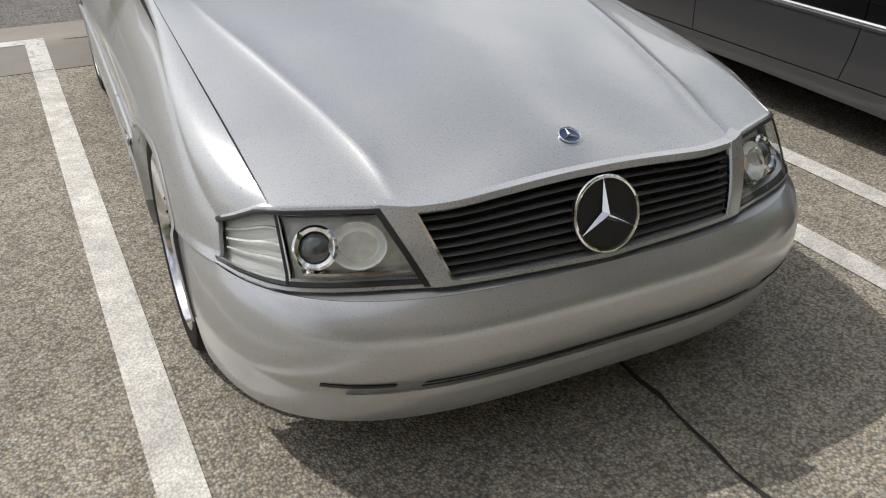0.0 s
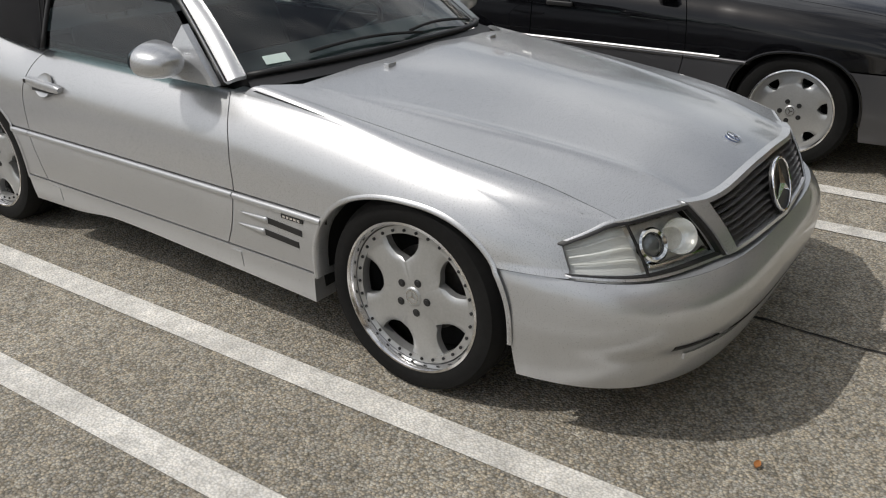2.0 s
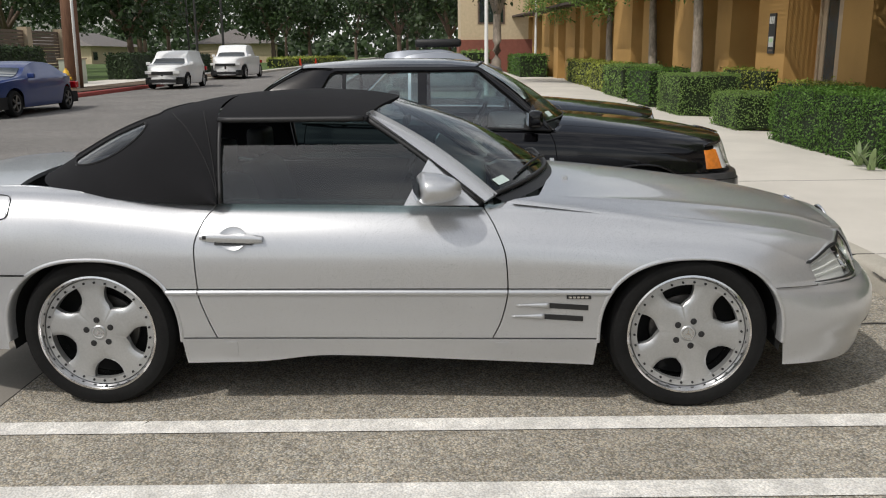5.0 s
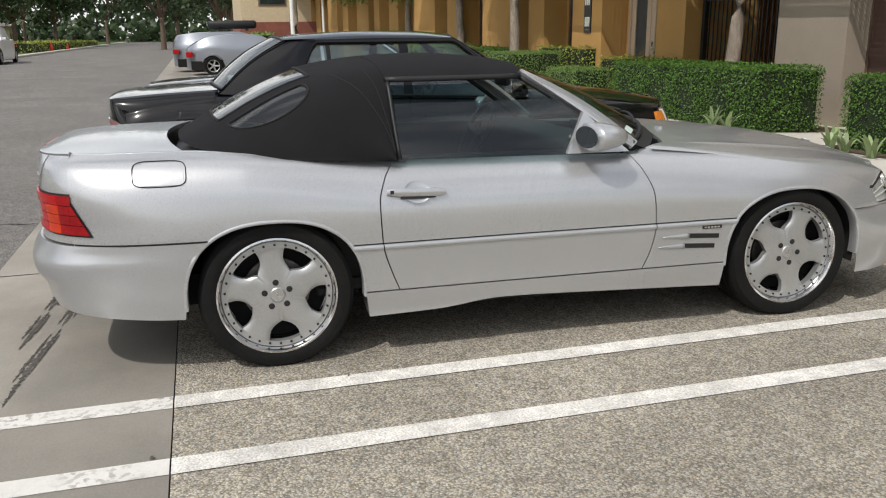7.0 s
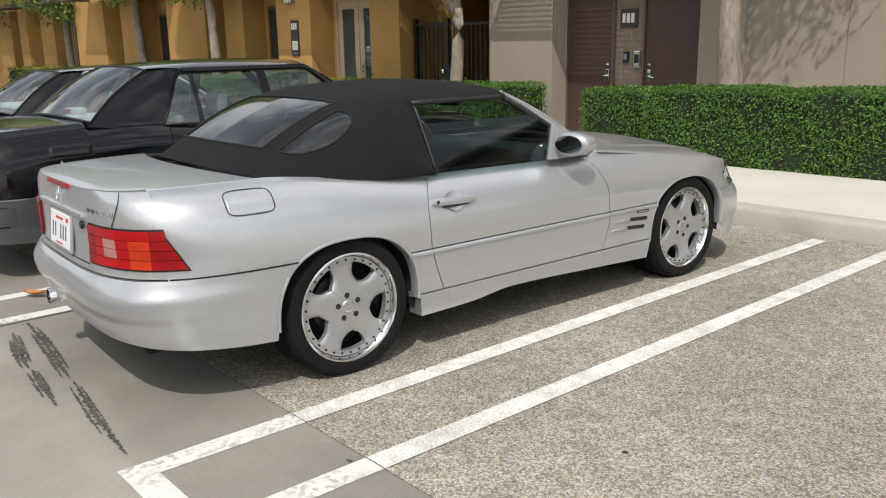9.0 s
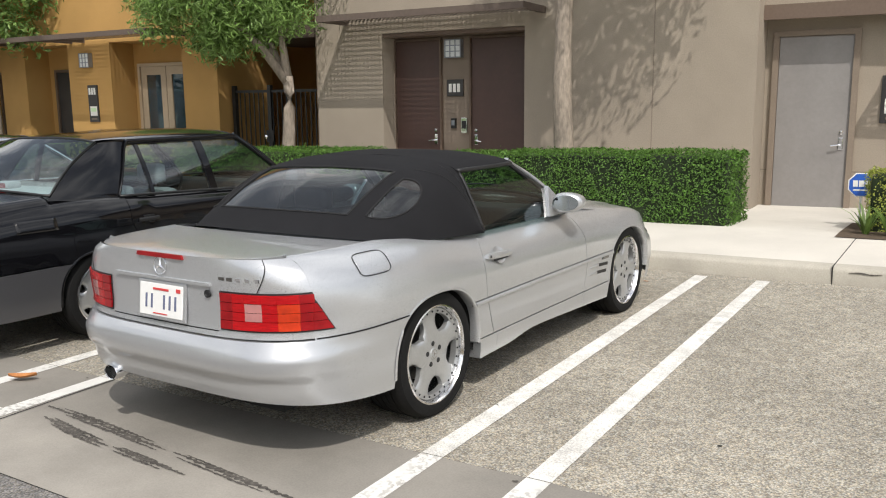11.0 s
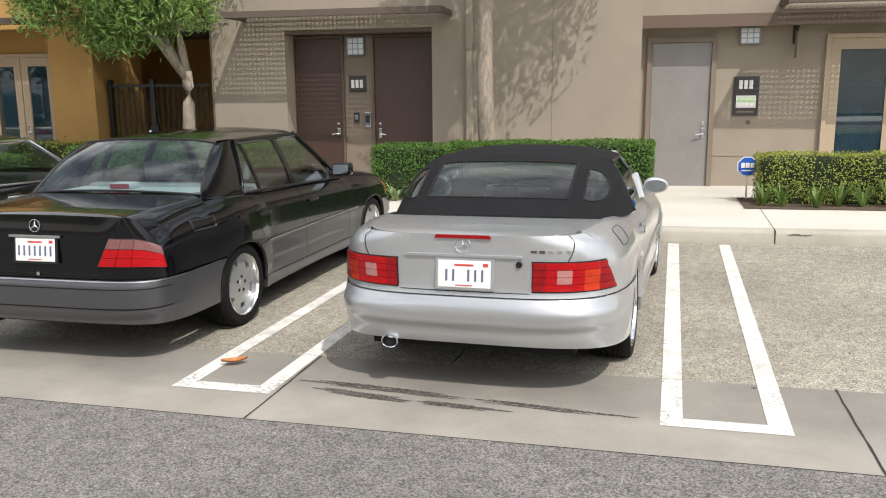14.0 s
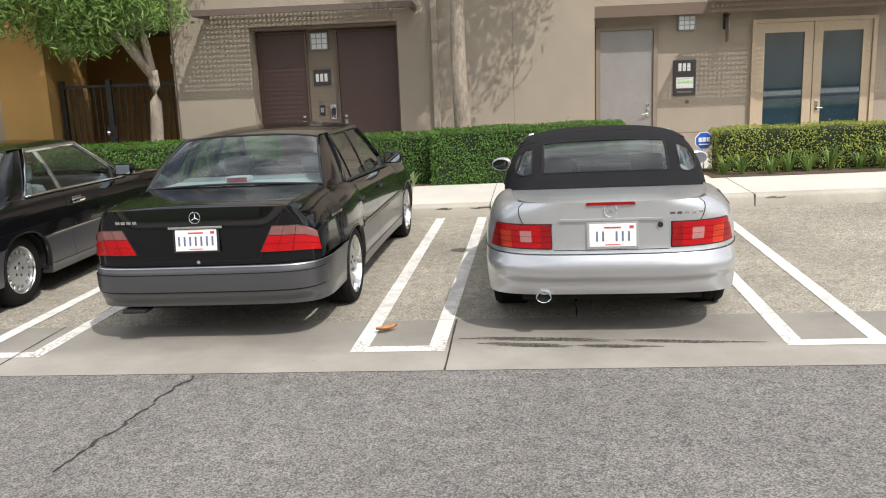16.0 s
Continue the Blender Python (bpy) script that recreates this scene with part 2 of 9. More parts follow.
BLUE_SIGN = material("blue_sign", (0.02, 0.10, 0.45), 0.35, grain=0.05, scale=30)
PAINT = aggregate("road_paint", (0.70, 0.68, 0.64), 0.009, 0.10, 0.75, 0.12, 3.0, 0.5, 0.02)
CONCRETE = material("pale_concrete", (0.60, 0.565, 0.505), 0.9, grain=0.08, scale=120, stain=0.10, stain_scale=0.9, bump=0.3, bump_scale=220, dist=0.003)
KERB = material("kerb_concrete", (0.42, 0.39, 0.33), 0.9, grain=0.12, scale=90, stain=0.18, stain_scale=1.6, bump=0.4, bump_scale=160, dist=0.004)
GUTTER = material("gutter_concrete", (0.325, 0.300, 0.262), 0.85, grain=0.09, scale=110, stain=0.2, stain_scale=1.1, bump=0.3, bump_scale=180, dist=0.003)


def add_dirt(m, y0, y1, low, scale, stretch):
    """A dirty band that lies along the gutter, with a ragged edge and long streaks."""
    t = m.node_tree
    b = t.nodes["Principled BSDF"]
    src = b.inputs["Base Color"].links[0].from_socket
    co = t.nodes.new("ShaderNodeTexCoord")
    mp = t.nodes.new("ShaderNodeMapping")
    mp.inputs["Scale"].default_value = stretch
    t.links.new(co.outputs["Object"], mp.inputs[0])
    n = t.nodes.new("ShaderNodeTexNoise")
    n.inputs["Scale"].default_value, n.inputs["Detail"].default_value, n.inputs["Roughness"].default_value = scale, 8.0, 0.65
    t.links.new(mp.outputs[0], n.inputs["Vector"])
    sep = t.nodes.new("ShaderNodeSeparateXYZ")
    t.links.new(co.outputs["Object"], sep.inputs[0])
    ragged = t.nodes.new("ShaderNodeMath")
    ragged.operation = "MULTIPLY_ADD"
    ragged.inputs[1].default_value, ragged.inputs[2].default_value = 0.55, -0.275
    t.links.new(n.outputs["Fac"], ragged.inputs[0])
    add = t.nodes.new("ShaderNodeMath")
    t.links.new(sep.outputs[1], add.inputs[0])
    t.links.new(ragged.outputs[0], add.inputs[1])
    band = t.nodes.new("ShaderNodeMapRange")
    band.inputs[1].default_value, band.inputs[2].default_value, band.inputs[3].default_value, band.inputs[4].default_value = y0, y1, 1.0, low
    t.links.new(add.outputs[0], band.inputs[0])
    sc = t.nodes.new("ShaderNodeVectorMath")
    sc.operation = "SCALE"
    t.links.new(src, sc.inputs[0])
    t.links.new(band.outputs[0], sc.inputs["Scale"])
    t.links.new(sc.outputs[0], b.inputs["Base Color"])


add_dirt(GUTTER, -1.28, -0.98, 0.74, 2.4, (0.35, 1.0, 1.0))


def worn_paint(name, colour, under):
    """Line paint that flakes off in patches, showing the concrete."""
    m = material(name, colour, 0.75, grain=0.05, scale=90, stain=0.10, stain_scale=5)
    t = m.node_tree
    b = t.nodes["Principled BSDF"]
    src = b.inputs["Base Color"].links[0].from_socket
    co = t.nodes.new("ShaderNodeTexCoord")
    facs = []
    for sc, lo, hi in ((2.3, 0.50, 0.68), (38.0, 0.50, 0.58)):
        n = t.nodes.new("ShaderNodeTexNoise")
        n.inputs["Scale"].default_value, n.inputs["Detail"].default_value = sc, 5.0
        t.links.new(co.outputs["Object"], n.inputs["Vector"])
        r = t.nodes.new("ShaderNodeMapRange")
        r.inputs[1].default_value, r.inputs[2].default_value = lo, hi
        t.links.new(n.outputs["Fac"], r.inputs[0])
        facs.append(r.outputs[0])
    mul = t.nodes.new("ShaderNodeMath")
    mul.operation = "MULTIPLY"
    t.links.new(facs[0], mul.inputs[0])
    t.links.new(facs[1], mul.inputs[1])
    mx = t.nodes.new("ShaderNodeMix")
    mx.data_type = "RGBA"
    mx.inputs[7].default_value = (*under, 1)
    t.links.new(mul.outputs[0], mx.inputs[0])
    t.links.new(src, mx.inputs[6])
    t.links.new(mx.outputs[2], b.inputs["Base Color"])
    return m


PAINT_WORN = worn_paint("flaking_road_paint", (0.66, 0.645, 0.61), (0.26, 0.24, 0.21))
ASPHALT = aggregate("street_asphalt", (0.215, 0.205, 0.195), 0.010, 0.33, 0.5, 0.12, 0.6, 0.7, 0.07)
BAY = aggregate("exposed_aggregate", (0.36, 0.334, 0.283), 0.0085, 0.40, 0.56, 0.16, 0.7, 0.9, 0.10)
JOINT = material("joint_filler", (0.03, 0.028, 0.026), 0.9, grain=0.3, scale=40)
RUBBER_MARK = material("tyre_mark", (0.085, 0.076, 0.066), 0.9, grain=0.5, scale=50, stain=0.35, stain_scale=6)
SOIL = material("planting_soil", (0.10, 0.07, 0.045), 0.95, grain=0.4, scale=30, bump=1.0, bump_scale=40, dist=0.02)
LAWN = material("lawn_grass", (0.08, 0.13, 0.03), 0.95, grain=0.35, scale=40, stain=0.3, stain_scale=0.5, bump=0.8, bump_scale=60, dist=0.03)
RED_KERB = material("red_kerb_paint", (0.30, 0.045, 0.035), 0.7, grain=0.15, scale=30, stain=0.2, stain_scale=2)
YELLOW = material("yellow_hydrant_paint", (0.72, 0.42, 0.02), 0.5, grain=0.1, scale=20)
BARK = material("pale_bark", (0.30, 0.25, 0.20), 0.9, grain=0.3, scale=25, stain=0.25, stain_scale=4, bump=0.9, bump_scale=30, dist=0.02, stretch=(1, 1, 0.3))
BARK_DARK = material("dark_bark", (0.13, 0.09, 0.065), 0.9, grain=0.3, scale=25, bump=0.9, bump_scale=30, dist=0.02, stretch=(1, 1, 0.3))
POLE_WOOD = material("utility_pole_wood", (0.20, 0.105, 0.065), 0.9, grain=0.25, scale=20, stain=0.2, stain_scale=2, stretch=(1, 1, 0.08), bump=0.5, bump_scale=25)


def leaf_material(name, colour, var=0.45, light=0.25):
    """Leaf skin: each leaf has a tone of its own and lets some light through."""
    m = bpy.data.materials.new(name)
    m.use_nodes = True
    t = m.node_tree
    b = t.nodes["Principled BSDF"]
    b.inputs["Roughness"].default_value = 0.45
    b.inputs["Specular IOR Level"].default_value = 0.35
    g = t.nodes.new("ShaderNodeNewGeometry")
    r = t.nodes.new("ShaderNodeMapRange")
    r.inputs[3].default_value, r.inputs[4].default_value = 1 - var, 1 + var
    t.links.new(g.outputs["Random Per Island"], r.inputs[0])
    v = t.nodes.new("ShaderNodeVectorMath")
    v.operation = "SCALE"
    v.inputs[0].default_value = colour
    t.links.new(r.outputs[0], v.inputs["Scale"])
    t.links.new(v.outputs[0], b.inputs["Base Color"])
    tl = t.nodes.new("ShaderNodeBsdfTranslucent")
    t.links.new(v.outputs[0], tl.inputs[0])
    mix = t.nodes.new("ShaderNodeMixShader")
    mix.inputs[0].default_value = light
    out = t.nodes["Material Output"]
    t.links.new(b.outputs[0], mix.inputs[1])
    t.links.new(tl.outputs[0], mix.inputs[2])
    t.links.new(mix.outputs[0], out.inputs[0])
    return m


LEAF = leaf_material("hedge_leaf", (0.085, 0.175, 0.028), 0.55, 0.28)
LEAF_YELLOW = leaf_material("yellow_green_leaf", (0.29, 0.33, 0.06), 0.45, 0.3)
LEAF_TREE = leaf_material("tree_leaf", (0.19, 0.30, 0.08), 0.45, 0.35)
LEAF_DARK = leaf_material("dark_tree_leaf", (0.035, 0.06, 0.02))
LEAF_BLADE = leaf_material("strap_leaf", (0.14, 0.22, 0.05))
LEAF_AGAVE = leaf_material("pale_agave_leaf", (0.26, 0.34, 0.16))
LEAF_DRY = material("dry_leaf", (0.42, 0.17, 0.05), 0.7, grain=0.3, scale=30)
# near-black hedge core: the shade between the leaves is put into its colour
CORE_SHADE = material("hedge_core_shade", (0.012, 0.022, 0.006), 0.95, grain=0.4, scale=15)

# ---------- mesh helpers ----------
def part(name, bm, mat, parent=None, label="", smooth=False, angle=None):
    me = bpy.data.meshes.new(name)
    bm.normal_update()
    bm.to_mesh(me)
    bm.free()
    if mat is not None:
        for mm in (mat if isinstance(mat, (list, tuple)) else [mat]):
            me.materials.append(mm)
    if smooth:
        me.shade_smooth()
        if angle:
            me.set_sharp_from_angle(angle=radians(angle))
    ob = new(name, me)
    if parent is not None:
        ob.parent = parent
    if label:
        ob["label"] = label
    return ob


def thing(name, m=None, label="", category="", group="", kind=""):
    ob = new(name)
    ob.empty_display_size = 0.2
    if m is not None:
        ob.matrix_world = m
    return tagged(ob, label, category, group, kind)


def add_box(bm, x0, x1, y0, y1, z0, z1, bevel=0.0):
    geo = bmesh.ops.create_cube(bm, size=1.0)["verts"]
    for v in geo:
        v.co = Vector(((x0 + x1) / 2 + v.co.x * (x1 - x0), (y0 + y1) / 2 + v.co.y * (y1 - y0), (z0 + z1) / 2 + v.co.z * (z1 - z0)))
    if bevel:
        es = list({e for v in geo for e in v.link_edges})
        bmesh.ops.bevel(bm, geom=es, offset=bevel, segments=2, affect="EDGES", profile=0.6)
    return geo


def box(x0, x1, y0, y1, z0, z1, bevel=0.0):
    bm = bmesh.new()
    add_box(bm, x0, x1, y0, y1, z0, z1, bevel)
    return bm


def add_grid(bm, f, us, vs, flip=False, back=0.0, axis=None):
    """A sheet of points f(u, v). back: its rim is turned in by that much, along -normal or along axis."""
    rows = [[bm.verts.new(f(u, v)) for u in us] for v in vs]
    faces = []
    for j in range(len(vs) - 1):
        for i in range(len(us) - 1):
            q = (rows[j][i], rows[j][i + 1], rows[j + 1][i + 1], rows[j + 1][i])
            if flip:
                q = q[::-1]
            try:
                faces.append(bm.faces.new(q))
            except ValueError:
                pass
    if back:
        bm.normal_update()
        n, m = len(us), len(vs)
        loop = [rows[0][i] for i in range(n)] + [rows[j][n - 1] for j in range(1, m)]
        loop += [rows[m - 1][i] for i in range(n - 2, -1, -1)] + [rows[j][0] for j in range(m - 2, 0, -1)]
        inner = []
        for v in loop:
            nn = Vector(axis) if axis else v.normal
            inner.append(bm.verts.new(v.co - nn * back))
        k = len(loop)
        for i in range(k):
            q = (loop[i], inner[i], inner[(i + 1) % k], loop[(i + 1) % k])
            if flip:
                q = q[::-1]
            try:
                bm.faces.new(q)
            except ValueError:
                pass
    return rows


def lathe(bm, prof, seg=48, axis="x", sweep=(0.0, math.tau), centre=(0, 0, 0)):
    """Turns a profile of (radius, along) round an axis."""
    full = abs(sweep[1] - sweep[0] - math.tau) < 1e-6
    n = seg if full else seg + 1
    rings = []
    for r, a in prof:
        ring = []
        for i in range(n):
            th = sweep[0] + (sweep[1] - sweep[0]) * i / seg
            c, s = r * math.cos(th), r * math.sin(th)
            p = (a, c, s) if axis == "x" else ((c, a, s) if axis == "y" else (c, s, a))
            ring.append(bm.verts.new((p[0] + centre[0], p[1] + centre[1], p[2] + centre[2])))
        rings.append(ring)
    for a, b in zip(rings, rings[1:]):
        for i in range(n if full else n - 1):
            bm.faces.new((a[i], a[(i + 1) % n], b[(i + 1) % n], b[i]))
    return rings


def tube(bm, pts, r, seg=8, cap=True):
    """A tube of radius r (a number, or one for each point) along points."""
    pts = [Vector(p) for p in pts]
    rs = r if isinstance(r, (list, tuple)) else [r] * len(pts)
    rings = []
    up = Vector((0, 0, 1))
    for i, p in enumerate(pts):
        d = (pts[min(i + 1, len(pts) - 1)] - pts[max(i - 1, 0)]).normalized()
        a = d.cross(up)
        if a.length < 0.05:
            a = d.cross(Vector((1, 0, 0)))
        a.normalize()
        b = d.cross(a)
        rings.append([bm.verts.new(p + (a * math.cos(k * math.tau / seg) + b * math.sin(k * math.tau / seg)) * rs[i]) for k in range(seg)])
    for q, w in zip(rings, rings[1:]):
        for k in range(seg):
            bm.faces.new((q[k], q[(k + 1) % seg], w[(k + 1) % seg], w[k]))
    if cap:
        bm.faces.new(rings[0][::-1])
        bm.faces.new(rings[-1])
    return rings


def curve_of(table):
    """A smooth curve through (t, value) pairs, with no overshoot."""
    xs = np.array([p[0] for p in table], float)
    ys = np.array([p[1] for p in table], float)
    h = np.diff(xs)
    d = np.diff(ys) / h
    m = np.zeros(len(xs))
    m[0], m[-1] = d[0], d[-1]
    for i in range(1, len(xs) - 1):
        if d[i - 1] * d[i] > 0:
            w1, w2 = 2 * h[i] + h[i - 1], h[i] + 2 * h[i - 1]
            m[i] = (w1 + w2) / (w1 / d[i - 1] + w2 / d[i])

    def f(t):
        if t <= xs[0]:
            return float(ys[0])
        if t >= xs[-1]:
            return float(ys[-1])
        i = int(np.searchsorted(xs, t) - 1)
        i = max(0, min(i, len(h) - 1))
        s = (t - xs[i]) / h[i]
        return float((2 * s**3 - 3 * s**2 + 1) * ys[i] + (s**3 - 2 * s**2 + s) * h[i] * m[i] + (-2 * s**3 + 3 * s**2) * ys[i + 1] + (s**3 - s**2) * h[i] * m[i + 1])
    return f


def lin(a, b, n):
    return [a + (b - a) * i / (n - 1) for i in range(n)]


def mix(a, b, t):
    return a + (b - a) * t


def lettering(name, text, size, depth, mat, parent, m, label="", align="CENTER", stretch=1.0):
    """Words in the built-in font, as a mesh; m places their middle, facing +z of m."""
    cu = bpy.data.curves.new(name, "FONT")
    cu.body, cu.size, cu.extrude, cu.align_x, cu.align_y = text, size, depth, align, "CENTER"
    tmp = new(name + "_curve", cu)
    bpy.context.view_layer.update()
    me = bpy.data.meshes.new_from_object(tmp.evaluated_get(bpy.context.evaluated_depsgraph_get()))
    bpy.data.objects.remove(tmp)
    bpy.data.curves.remove(cu)
    me.materials.clear()
    me.materials.append(mat)
    me.transform(m @ Matrix.Diagonal((stretch, 1, 1, 1)))
    ob = new(name, me)
    ob.parent = parent
    if label:
        ob["label"] = label
    return ob

# ---------- cars ----------
ROUND = radians(62)


class Body:
    """The outer skin of a car: half widths, plan outline and shoulder line. x right, y ahead, rear axle at y = 0."""

    def __init__(self, s):
        self.s = s
        self.width, self.inset = curve_of(s["width"]), curve_of(s["inset"])
        self.front, self.rear = curve_of(s["front"]), curve_of(s["rear"])
        self.shoulder, self.crown = curve_of(s["shoulder"]), curve_of(s["crown"])
        self.ycf, self.ycr, self.n, self.m = s["ycf"], s["ycr"], s.get("n", 3.0), s.get("m", 2.5)
        self.roll, self.drop = curve_of(s["roll"]) if isinstance(s.get("roll"), list) else (lambda y: s.get("roll", 0.075)), s.get("drop", 0.17)
        self.zm, self.known = s["mould"], {}
        self.zb = s.get("mould_rear", self.zm)

    def half(self, y, z):
        w = self.width(y) - self.inset(z)
        zs = self.shoulder(y)
        if z > zs - self.drop:
            k = (z - zs + self.drop) / self.drop
            fall = min(1.6, k) ** 2.4
            full = max(0.0, min(1.0, (0.4 - y) / 0.5)) if "rim_z" in self.s.get("tail", {}) else 0.0
            if full:
                # the quarter stays full and turns over into the lid
                kt = max(1.0, (self.skin_top(y) - zs + self.drop) / self.drop)
                fall = mix(fall, kt ** 2.4 * (1 - max(0.0, 1 - min(1.0, k / kt) ** 2.8) ** 0.5), full)
            w -= self.roll(y) * fall
        return w

    def powers(self, z, ahead=True):
        k = max(0.0, min(1.0, (self.zm + 0.02 - z) / 0.04))
        n, m, nl, ml = self.s.get("bow_front" if ahead else "bow_rear", (self.n, self.m, self.s.get("n_low", self.n), self.s.get("m_low", self.m)))
        n, m = mix(n, nl, k), mix(m, ml, k)
        if not ahead and "bow_top" in self.s:
            k = max(0.0, min(1.0, (z - 0.66) / 0.26))
            n, m = mix(n, self.s["bow_top"], k), mix(m, self.s["bow_top"], k)
        return n, m

    def skin_top(self, y):
        """Upper edge of the flank: the belt, or the lid's seam where the quarter runs up to it."""
        t = self.s.get("tail", {}).get("rim_z")
        return t(y) if t and y < 0.3 else self.shoulder(y)

    def sx(self, y, z):
        w = self.half(y, z)
        pn, pm = self.powers(z, y > 1.0)
        if y > self.ycf:
            t = min(1.0, (y - self.ycf) / (self.front(z) - self.ycf))
            w *= max(0.0, 1 - t ** pn) ** (1 / pm)
        elif y < self.ycr:
            t = min(1.0, (self.ycr - y) / (self.ycr - self.rear(z)))
            w *= max(0.0, 1 - t ** pn) ** (1 / pm)
        return w

    def ey(self, x, z, ahead=True):
        yc = self.ycf if ahead else self.ycr
        ye = self.front(z) if ahead else self.rear(z)
        w = self.half(ye + (-0.25 if ahead else 0.25), z)
        pn, pm = self.powers(z, ahead)
        t = max(0.0, 1 - min(1.0, abs(x) / w) ** pm) ** (1 / pn)
        return yc + (ye - yc) * t

    def side(self, y, z, side=1, out=0.0):
        return Vector((side * (self.sx(y, z) + out), y, z))

    def arch(self, y):
        """The lower edge of the body over the wheels, or a low value elsewhere."""
        for yc, (ra, rb) in zip((0.0, self.s["wb"]), self.s["arch"]):
            d = abs(y - yc) / ra
            if d < 1:
                return self.s["hub"] + rb * (1 - d ** 2.4) ** (1 / 2.4)
        return -9.0

    def arch_half(self, k, z):
        """How far the wheel opening k reaches from the axle at a height."""
        ra, rb = self.s["arch"][k]
        t = (z - self.s["hub"]) / rb
        if t <= 0:
            return ra * (1 + 0.10 * min(1.0, -t))
        return ra * max(0.0, 1 - t ** 2.4) ** (1 / 2.4)

    def top(self, u, v, ahead=True):
        """Bonnet (ahead) or boot lid: v runs from the cowl to the outer edge, u from side to side."""
        e = self.s["hood" if ahead else "deck"]
        a = abs(u)
        if ahead and "nose" in self.s:
            return self.creased(u, v)
        if not ahead and "tail" in self.s:
            return self.rounded(u, v)
        ye1 = e["side_end"]
        xe = self.sx(ye1, self.shoulder(ye1))
        pw = e["p"]
        zc_end = self.crown(e["mid_end"])
        ze = self.shoulder(ye1) + (zc_end - self.shoulder(ye1)) * (1 - a ** pw)
        yend = self.rim(u * xe, ze, ahead)
        ystart = mix(e["mid_start"], e["side_start"], a ** 2)
        y = mix(ystart, yend, v)
        y1 = mix(e["side_start"], ye1, v)
        x = u * self.sx(y1, self.shoulder(y1))
        zs = self.shoulder(y1)
        z = zs + (self.crown(mix(e["mid_start"], e["mid_end"], v)) - zs) * (1 - a ** pw)
        return Vector((x, y, z))

    def creased(self, u, v):
        """A bonnet with a soft crease on each side, its seam, and the wing's round outside of the seam."""
        e, n, a = self.s["hood"], self.s["nose"], abs(u)
        y = mix(mix(e["mid_start"], e["side_start"], a ** 2), n["edge"](a), v)
        xc, zc, xs, zs = n["crease_x"](y), n["crease_z"](y), n["seam_x"](y), n["seam_z"](y)
        ac, cut, z0 = n["crease_at"], e["cut"], self.crown(y)
        if a <= ac:
            x, z = xc * a / ac, z0 + (zc - z0) * (a / ac) ** 1.6
        elif a <= cut:
            t = (a - ac) / (cut - ac)
            x, z = mix(xc, xs, t), mix(zc, zs, t) + 0.002 * math.sin(math.pi * t)
        else:
            t = (a - cut) / (1 - cut) * ROUND
            xo, zo = self.sx(y, self.shoulder(y)), self.shoulder(y)
            x, z = xs + (xo - xs) * math.sin(t) / math.sin(ROUND), zo + (zs - zo) * (math.cos(t) - math.cos(ROUND)) / (1 - math.cos(ROUND))
        z += n["ridge"] * math.exp(-abs(a - ac) / 0.034) * min(1.0, 2.5 * v, 0.3 + 6 * max(0.0, 1 - v))
        return Vector((math.copysign(x, u), y, z))

    def rounded(self, u, v):
        """A flat boot lid with the quarter rounding off outside of its seam."""
        e, n, a = self.s["deck"], self.s["tail"], abs(u)
        if "rim_z" in n:
            q = min(1.0, a / e["cut"])
            y1 = mix(e["side_start"], n["corner"], v)
            x = q * self.sx(y1, n["rim_z"](y1))
            zs = n["rim_z"](y1)
            y = mix(mix(e["mid_start"], e["side_start"], q ** 2), self.rim(q * self.sx(n["corner"], n["rim_z"](n["corner"])), n["rim_z"](n["corner"]), False), v)
            return Vector((math.copysign(x, u), y, zs + (self.crown(y) - zs) * (1 - q ** 2)))
        y = mix(mix(e["mid_start"], e["side_start"], a ** 2), n["edge"](a), v)
        y1 = mix(e["side_start"], e["side_end"], v)
        xs, zs, z0 = n["seam_x"](y), n["seam_z"](y), self.crown(y)
        if a <= e["cut"]:
            return Vector((math.copysign(xs * a / e["cut"], u), y, z0 + (zs - z0) * (a / e["cut"]) ** 2))
        k = (a - e["cut"]) / (1 - e["cut"])
        xo, zo = self.sx(y1, self.shoulder(y1)), self.shoulder(y1)
        return Vector((math.copysign(xs + (xo - xs) * math.sin(k * ROUND) / math.sin(ROUND), u), y, zo + (zs - zo) * (math.cos(k * ROUND) - math.cos(ROUND)) / (1 - math.cos(ROUND))))

    def ruled(self, u, v, ahead):
        """Front or rear face as a sheet from the lid's edge to the bumper."""
        e, n, sg = (self.s["hood"], self.s["nose"], 1) if ahead else (self.s["deck"], self.s["tail"], -1)
        top = self.top(u, 1.0, ahead)
        z0 = (self.zm if ahead else self.zb) + 0.004
        xb, vv = self.sx(e["face_end"], z0), max(0.0, min(1.0, v))
        x = mix(top.x, u * xb, v)
        xt, zt = self.sx(e["side_end"], self.shoulder(e["side_end"])), self.shoulder(e["side_end"])
        x += math.copysign(abs(u) ** 5, u) * (self.sx(mix(e["side_end"], e["face_end"], vv), mix(zt, z0, vv)) - mix(xt, xb, vv))
        return Vector((x, mix(top.y, n["foot"](min(1.0, abs(u))), v) + sg * n["bulge"] * math.sin(math.pi * max(0.0, min(1.0, v))) * (1 - abs(u) ** 6), mix(top.z, z0, v)))

